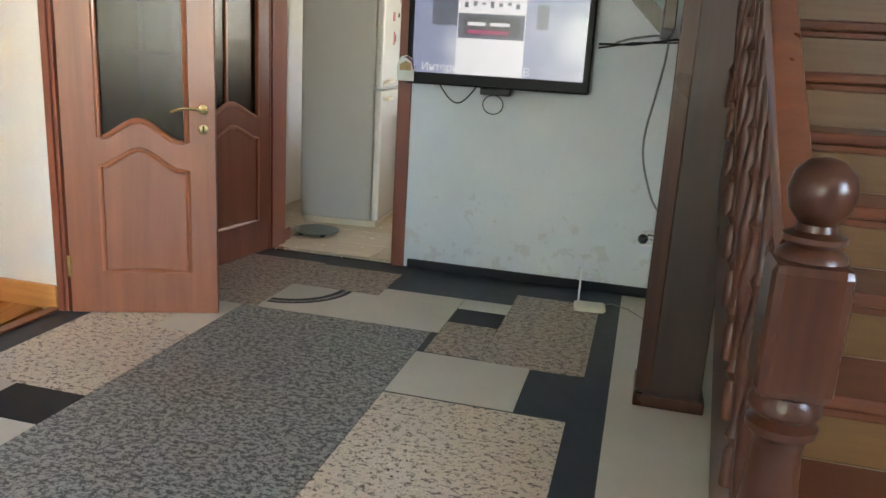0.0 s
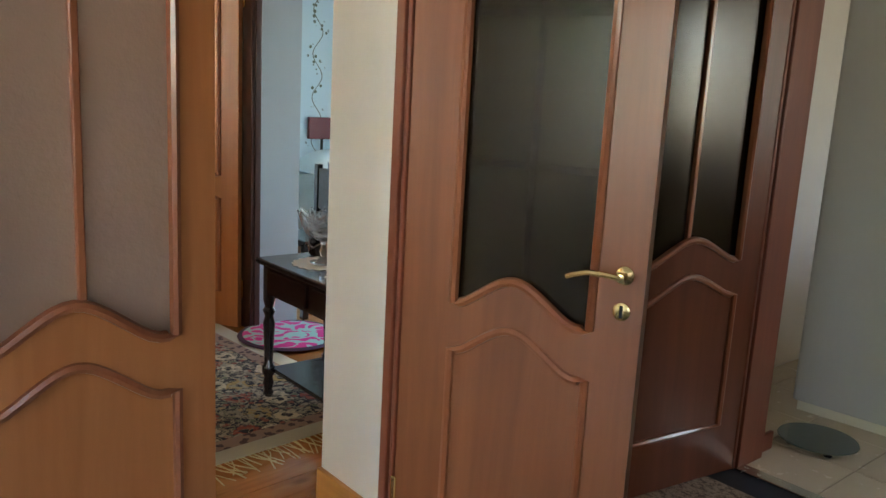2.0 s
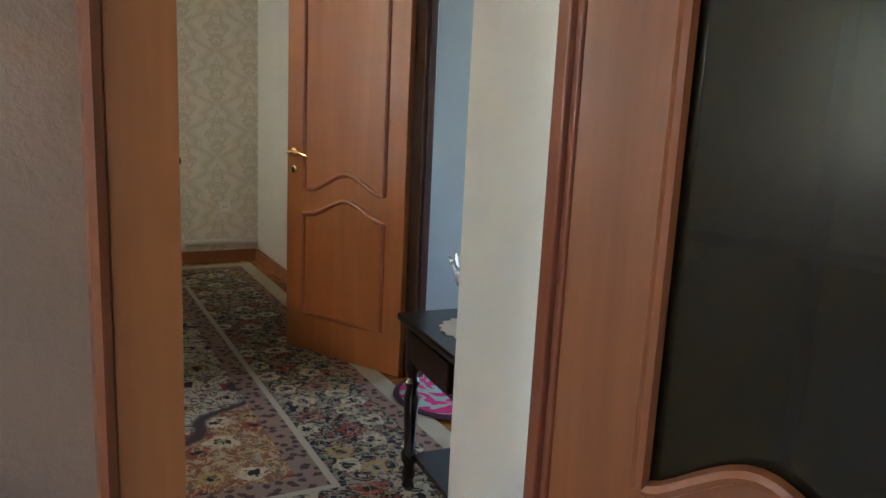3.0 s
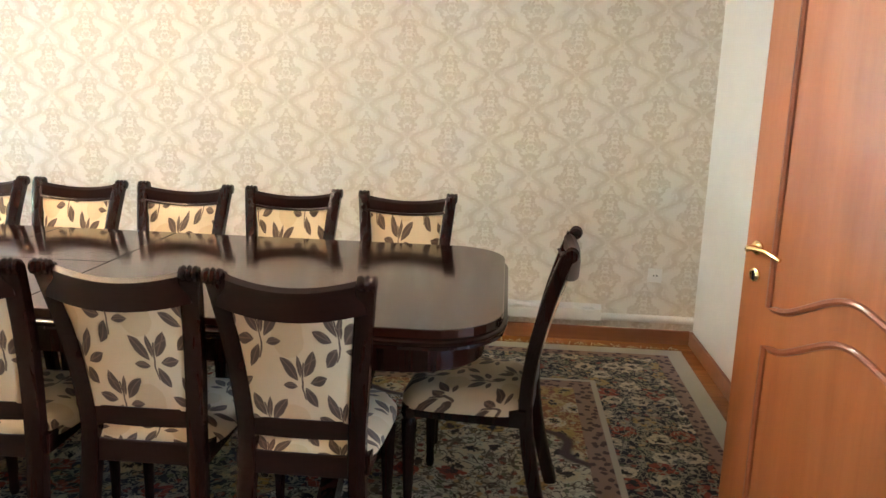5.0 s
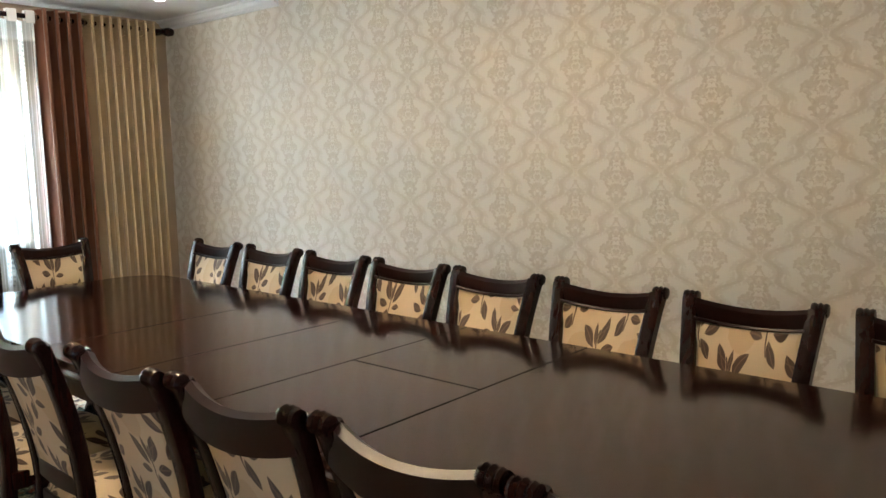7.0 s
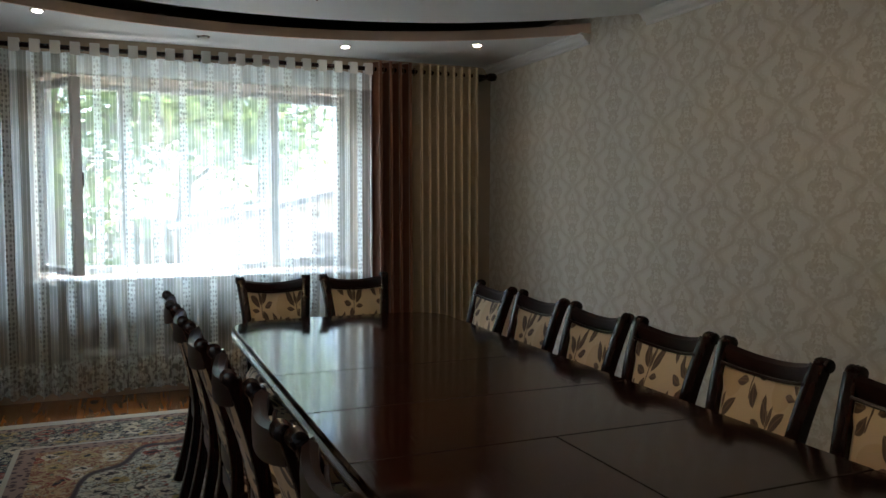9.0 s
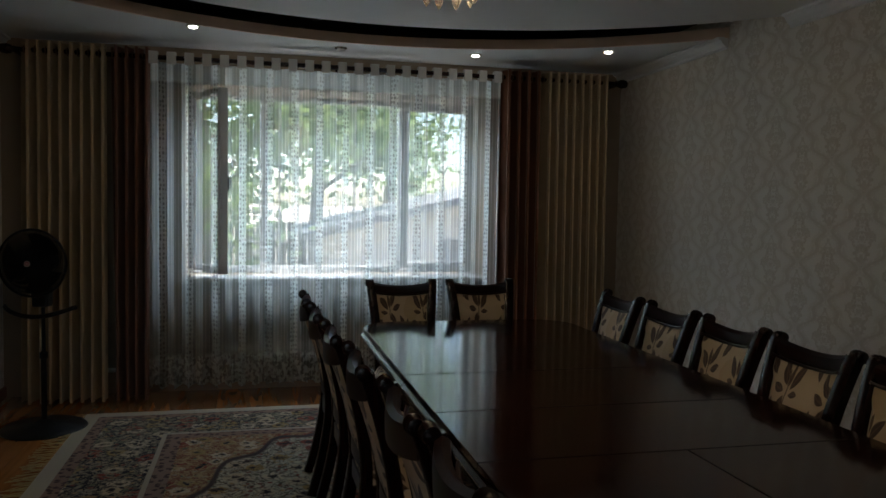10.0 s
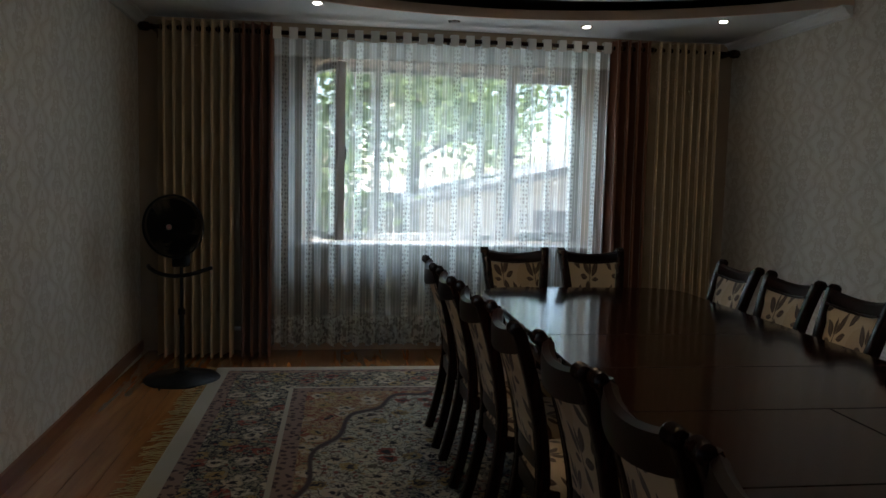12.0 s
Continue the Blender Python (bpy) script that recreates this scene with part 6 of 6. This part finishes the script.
    part("plinth", boxes(((-0.09, 2.955, 0.0), (0.165, 3.2, 0.05)), bevel=0.006), M_STAIR, p)
    b = thing("stair_beam", "dark brown sloping board under the upper stair flight", "beam")
    part("board", prism([(-0.075, 1.37), (-0.075, 1.47), (-0.55, 1.95), (-0.98, 2.40), (-0.98, 2.28), (-0.55, 1.84)], "y", 3.98, 4.02), M_STAIR, b)
    part("strut", boxes(((-0.075, 3.19, 1.36), (-0.03, 4.4, 1.47)), bevel=0.004), M_STAIR, b)


M_POST = wood("dark_umber_board", (0.050, 0.022, 0.013), (0.026, 0.011, 0.007), 0.45, "z", 0.9)
staircase()

# ---- kitchen glimpsed through the door ----
def fridge():
    f = thing("refrigerator", "tall white two-door refrigerator with cream handles", "refrigerator", m=pose(-2.41, 5.20, 0.0, 0, 0, 4))
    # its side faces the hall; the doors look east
    part("body", boxes(((0, 0, 0.045), (0.52, 0.58, 1.85)), bevel=0.012), M_FRIDGE_SIDE, f, "side panel turned from the light, its shade put into a grey-beige colour")
    for k, (a, b) in enumerate(((0.05, 0.955), (0.97, 1.85))):
        d = part("fridge_door", boxes(((0.525, -0.004, a), (0.575, 0.584, b)), bevel=0.014), M_FRIDGE, f, "glossy white refrigerator door")
        z = 0.90 if k == 0 else 1.02
        part("door_handle", tube([(0.575, 0.035, z - 0.02 if k else z), (0.605, 0.04, z), (0.605, 0.17, z), (0.578, 0.19, z)], 0.012, 8), M_CREAM_PLASTIC, d, smooth=True)
    part("kick_strip", boxes(((0.02, 0.02, 0.0), (0.55, 0.56, 0.045))), M_CREAM_PLASTIC, f)
    for y, z, w, h, mat in ((0.22, 1.42, 0.05, 0.06, M_MAGNET), (0.36, 1.45, 0.03, 0.03, M_BLACK_PLASTIC), (0.25, 1.26, 0.025, 0.09, M_MAGNET), (0.28, 1.28, 0.02, 0.05, M_BLACK_PLASTIC), (0.4, 1.55, 0.05, 0.05, M_MAGNET), (0.14, 1.58, 0.05, 0.06, M_MAGNET)):
        g = thing("fridge_magnet", "small coloured souvenir magnet on the refrigerator door", "magnet", "magnets")
        part("plate", boxes(((0.5752, y, z), (0.580, y + w, z + h)), bevel=0.002), mat, g)
        g.matrix_world = pose(-2.41, 5.20, 0.0, 0, 0, 4)


# white enamel toned darker: the shade on the side away from the window
M_FRIDGE_SIDE = plain("shaded_white_enamel", (0.50, 0.48, 0.43), 0.45, 0.05, 3, 0.04)
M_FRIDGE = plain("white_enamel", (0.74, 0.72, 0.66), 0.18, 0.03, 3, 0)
M_MAGNET = plain("red_souvenir_print", (0.42, 0.10, 0.09), 0.4, 0.4, 60)
fridge()


def kitchen_bits():
    s = thing("bathroom_scale", "round glass floor scale with small black feet", "scale", m=pose(-2.15, 4.90, 0.0))
    part("plate", lathe([(0.15, 0.022), (0.155, 0.026), (0.152, 0.031), (0.0, 0.031)], 40), M_SCALE, s, smooth=True)
    for a in (0.8, 2.4, 4.0, 5.5):
        part("foot", lathe([(0.016, 0.0), (0.018, 0.01), (0.014, 0.022)], 12, (0.11 * math.cos(a), 0.11 * math.sin(a), 0)), M_BLACK_PLASTIC, s)
    w = tagged(thing("wall_kitchen_stub", "white tiled kitchen wall beside the doorway", "wall"), kind="structure")
    part("core", boxes(((-2.45, HALL_N + 0.185, 0.0), (-2.265, 4.66, 2.69))), M_GROUT, w)
    for k in range(9):
        z = 0.085 + k * 0.29
        part("tile", boxes(((-2.264, HALL_N + 0.19, z), (-2.258, 4.655, z + 0.286)), bevel=0.002), M_WALL_TILE, w)
    structure("baseboard_kitchen", boxes(((-2.257, HALL_N + 0.19, 0.0), (-2.24, 4.70, 0.075)), bevel=0.004), M_CASING, "red-brown wooden skirting", "baseboard")
    c = thing("kitchen_cabinet", "dark red-brown kitchen cabinet beside the refrigerator", "cabinet")
    part("body", boxes(((-1.45, 5.75, 0.08), (-0.6, 6.35, 0.86)), bevel=0.004), M_CABINET, c)
    part("plinth", boxes(((-1.42, 5.8, 0.0), (-0.63, 6.3, 0.08))), M_CASING, c)
    for x in (-1.44, -1.02):
        d = part("cabinet_door", boxes(((x, 5.732, 0.1), (x + 0.41, 5.75, 0.84)), bevel=0.004), M_CABINET, c)
        part("knob", lathe([(0.006, 0), (0.012, 0.012), (0.0, 0.016)], 10, (x + 0.36, 5.725, 0.7)), M_STEEL, d)
    part("worktop", boxes(((-1.47, 5.72, 0.86), (-0.58, 6.38, 0.90)), bevel=0.005), M_LINO_PALE, c)


M_SCALE = material("greenish_scale_glass", (0.28, 0.34, 0.31), 0.06, Transmission_Weight=0.6, IOR=1.45)
M_CABINET = wood("dark_red_cabinet_wood", (0.13, 0.03, 0.02), (0.08, 0.018, 0.012), 0.35, "z")
kitchen_bits()
structure("threshold_kitchen", boxes(((KX0 + 0.03, HALL_N - 0.01, 0.001), (KX1 - 0.03, HALL_N + 0.05, 0.010)), bevel=0.003), M_STEEL, "worn metal threshold strip", "trim")
structure("threshold_dining", boxes(((HALL_W - 0.085, DOOR_S + 0.03, 0.0), (HALL_W - 0.03, DOOR_N, 0.012)), bevel=0.004), M_CASING, "reddish brown wooden threshold", "trim")

# ---- outside the dining window ----
M_GROUND = plain("dry_yard_earth", (0.42, 0.38, 0.31), 0.9, 0.25, 1.5, 0.3, fine=8)
M_SHED = plain("whitewashed_shed_wall", (0.78, 0.78, 0.76), 0.85, 0.1, 2, 0.3, fine=12)
M_ROOF = plain("grey_slate_roof", (0.30, 0.31, 0.33), 0.7, 0.2, 3)
M_BARK = plain("grey_brown_bark", (0.13, 0.10, 0.075), 0.9, 0.3, 10, 0.6)
M_BLUE_METAL = plain("blue_painted_metal", (0.16, 0.26, 0.42), 0.5, 0.15, 4)


def leaves_material():
    m = material("sunlit_leaves", (0.1, 0.2, 0.04), 0.6)
    n = Net(m)
    isl = n.tree.nodes.new("ShaderNodeNewGeometry").outputs["Random Per Island"]
    n.color(n.ramp(isl, (0.0, (0.045, 0.10, 0.02)), (0.6, (0.09, 0.17, 0.035)), (1.0, (0.14, 0.22, 0.05))))
    n.shader.inputs["Transmission Weight"].default_value = 0.0
    n.shader.inputs["Subsurface Weight"].default_value = 0.0
    tr = n.tree.nodes.new("ShaderNodeBsdfTranslucent")
    tr.inputs[0].default_value = (0.30, 0.42, 0.17, 1)
    mix = n.tree.nodes.new("ShaderNodeMixShader")
    mix.inputs[0].default_value = 0.4
    n.put(mix.inputs[1], n.shader.outputs[0])
    n.put(mix.inputs[2], tr.outputs[0])
    n.put(n.tree.nodes["Material Output"].inputs[0], mix.outputs[0])
    return m


M_LEAVES = leaves_material()
tagged(part("ground", sheet(lambda u, v: (-600 + 1200 * u, -600 + 596.0 * v, -0.45), 12, 12), M_GROUND), "dry earth yard outside the window", "ground", kind="structure")


def tree(x, y, h, spread, seed, label):
    rnd = random.Random(seed)
    t = thing("tree", label, "tree", "trees in the yard", pose(x, y, -0.45))
    part("trunk", tube([(0, 0, 0), (0.05, 0.03, h * 0.25), (-0.03, 0.05, h * 0.5), (0.04, 0.0, h * 0.8)], 0.1, 10, up=(0, 1, 0)), M_BARK, t, smooth=True)
    limbs, clumps = bmesh.new(), []
    for k in range(12):
        a, z0 = rnd.uniform(0, math.tau), h * rnd.uniform(0.28, 0.75)
        r = spread * rnd.uniform(0.5, 1.0)
        tip = Vector((r * math.cos(a), r * math.sin(a), z0 + h * rnd.uniform(0.02, 0.28)))
        tube([(0, 0, z0), tuple(Vector((0, 0, z0)).lerp(tip, 0.5) + Vector((0, 0, 0.1))), tuple(tip)], 0.03, 6, limbs)
        clumps += [tip, Vector((0, 0, z0)).lerp(tip, 0.65), Vector((0, 0, z0)).lerp(tip, 0.85) + Vector((rnd.uniform(-0.4, 0.4), rnd.uniform(-0.4, 0.4), rnd.uniform(-0.5, 0.3)))]
    part("limbs", limbs, M_BARK, t)
    bm = bmesh.new()
    for c in clumps:
        for k in range(95):
            p = c + Vector([rnd.gauss(0, 0.34) for _ in range(3)])
            d = Vector([rnd.gauss(0, 1) for _ in range(3)]).normalized()
            e = d.orthogonal().normalized()
            s = rnd.uniform(0.05, 0.10)
            q = [p + d * s, p + e * s * 0.5, p - d * s, p - e * s * 0.5]
            bm.faces.new([bm.verts.new(v) for v in q])
    tagged(part("crown", bm, M_LEAVES, t), kind="stuff")


tree(-3.7, -7.2, 4.6, 1.7, 11, "leafy green garden tree close to the window")
tree(-5.3, -9.5, 5.5, 2.0, 12, "leafy green garden tree behind the yard")
tree(-2.3, -8.8, 5.0, 1.8, 13, "leafy green garden tree beside the fence")
tree(-7.0, -13.0, 6.0, 2.2, 14, "tall leafy tree beyond the shed")


def shed():
    s = thing("shed", "whitewashed yard shed with a sloping slate roof", "shed")
    part("wall", prism([(-9.8, -0.45), (-5.2, -0.45), (-5.2, 1.05), (-9.8, 2.15)], "y", -10.6, -7.4), M_SHED, s)
    part("roof", prism([(-4.95, 0.99), (-10.0, 2.20), (-10.0, 2.30), (-4.95, 1.09)], "y", -10.8, -7.15), M_ROOF, s)
    d = part("door", boxes(((-7.55, -7.42, -0.45), (-6.75, -7.38, 1.0)), bevel=0.006), M_ROOF, s, "grey painted door")
    part("panel", boxes(((-8.4, -7.0, 1.6), (-7.1, -6.95, 2.9)), bevel=0.01), M_BLUE_METAL, s, "blue metal sheet fixed to the roof edge")
    part("panel_strut", boxes(((-8.3, -7.15, 1.4), (-8.22, -7.0, 2.9)), ((-7.3, -7.2, 1.2), (-7.22, -7.0, 2.9))), M_ROOF, s)


shed()


def yard_fence():
    f = thing("fence", "grey board fence along the yard", "fence")
    for k in range(34):
        x = -5.1 + k * 0.15
        part("board", boxes(((x, -9.05, -0.45), (x + 0.135, -9.02, 1.15 + 0.03 * math.sin(k * 2.1))), bevel=0.004), M_BOARD, f)
    part("rail", boxes(((-5.1, -9.1, 0.8), (0.0, -9.05, 0.88))), M_BOARD, f)


M_BOARD = wood("weathered_grey_board", (0.42, 0.40, 0.36), (0.28, 0.26, 0.23), 0.8, "z")
yard_fence()

# ---- floor pieces, last ----
def slab(x0, y0, x1, y1, mat, z=0.0022):
    g = 0.0015
    return prism([(x0 + g, y0 + g), (x1 - g, y0 + g), (x1 - g, y1 - g), (x0 + g, y1 - g)], "z", 0.0003, z), mat


hall_floor = bpy.data.objects["floor_hall"]
PALE, GREY, BEIGE, BROWN, BLACK = M_LINO_PALE, M_LINO_GREY, M_LINO_BEIGE, M_LINO_BROWN, M_LINO_BLACK
SLABS = [
    (-1.87, -1.2, -0.92, 3.40, GREY),
    (-2.42, 2.30, -2.075, 3.20, BEIGE), (-2.075, 2.30, -1.87, 2.975, BEIGE), (-2.42, 3.20, -2.075, 3.40, BEIGE), (-2.075, 2.975, -1.87, 3.40, PALE),
    (-2.16, 2.07, -1.87, 2.30, BLACK), (-2.42, 2.07, -2.16, 2.30, PALE), (-2.42, 1.85, -1.87, 2.07, PALE), (-2.42, 0.6, -1.90, 1.85, BEIGE), (-2.12, -1.2, -1.90, 0.6, BROWN),
    (-2.42, 3.40, -1.80, 4.25, BROWN), (-1.80, 3.80, -1.32, 4.22, BROWN),
    (-1.80, 3.40, -0.89, 3.80, PALE), (-1.32, 3.80, -0.89, 3.93, PALE), (-0.89, 3.77, -0.64, 3.93, PALE),
    (-0.88, 3.56, -0.645, 3.77, BLACK), (-0.89, 3.16, -0.645, 3.56, BROWN), (-0.645, 3.14, -0.21, 4.12, BROWN),
    (-0.92, 2.73, -0.43, 3.15, PALE), (-0.92, 1.55, -0.24, 2.72, BEIGE), (-0.92, 0.2, -0.30, 1.55, PALE), (-0.92, -1.2, -0.30, 0.2, BROWN),
    (-0.11, -1.2, 2.0, 4.36, PALE),
]
for row in SLABS:
    bm, mat = slab(*row)
    part("floor_slab", bm, mat, hall_floor)
for r0, r1, mat, z in ((0.0, 0.25, PALE, 0.0028), (0.255, 0.285, BLACK, 0.0034), (0.285, 0.305, M_LINO_GREY, 0.0034), (0.305, 0.325, BLACK, 0.0034)):
    outer = [(-1.785 + r1 * math.cos(a), 3.80 + r1 * math.sin(a)) for a in [-math.pi / 2 + math.pi / 2 * k / 16 for k in range(17)]]
    inner = [(-1.785 + r0 * math.cos(a), 3.80 + r0 * math.sin(a)) for a in [-math.pi / 2 * k / 16 for k in range(17)]] if r0 else [(-1.785, 3.80)]
    part("floor_arc", prism(outer + inner, "z", 0.0023, z), mat, hall_floor)

kitchen_floor = bpy.data.objects["floor_kitchen"]
for i in range(11):
    for j in range(8):
        x, y = -2.95 + i * 0.333, 4.44 + j * 0.333
        part("floor_tile", boxes(((x + 0.003, y + 0.003, -0.006), (x + 0.330, y + 0.330, 0.0)), bevel=0.001), M_KITCHEN_TILE, kitchen_floor)

dining_floor = bpy.data.objects["floor_dining"]
for k in range(35):
    x = -7.445 + k * 0.137
    part("floorboard", boxes(((x + 0.001, -3.52, -0.022), (x + 0.136, 4.12, 0.0)), bevel=0.0015), M_FLOORBOARD, dining_floor)

# turn the dining room and what is seen from its window
TURNED = {"floor_dining", "wall_dining_west", "wall_dining_south", "ceiling_channel", "ceiling_soffit", "ceiling_fascia", "ceiling_dining", "baseboard_dining_west", "baseboard_dining_east", "dining_table", "dining_chair", "window_1", "window_grille", "curtain_rod", "tulle_curtain", "drape", "radiator", "heating_pipe", "wall_socket", "pedestal_fan", "ceiling_spotlight", "spot_beam", "chandelier", "chandelier_glow", "carpet", "daylight_dining_window", "ground", "tree", "shed", "fence"}
for ob in list(scene.objects):
    kind_of = ob.name.split(".")[0]
    if ob.parent is None and (kind_of in TURNED or kind_of.startswith("cornice_")) and "plug" not in ob.get("label", ""):
        ob.matrix_basis = ASKEW @ ob.matrix_basis
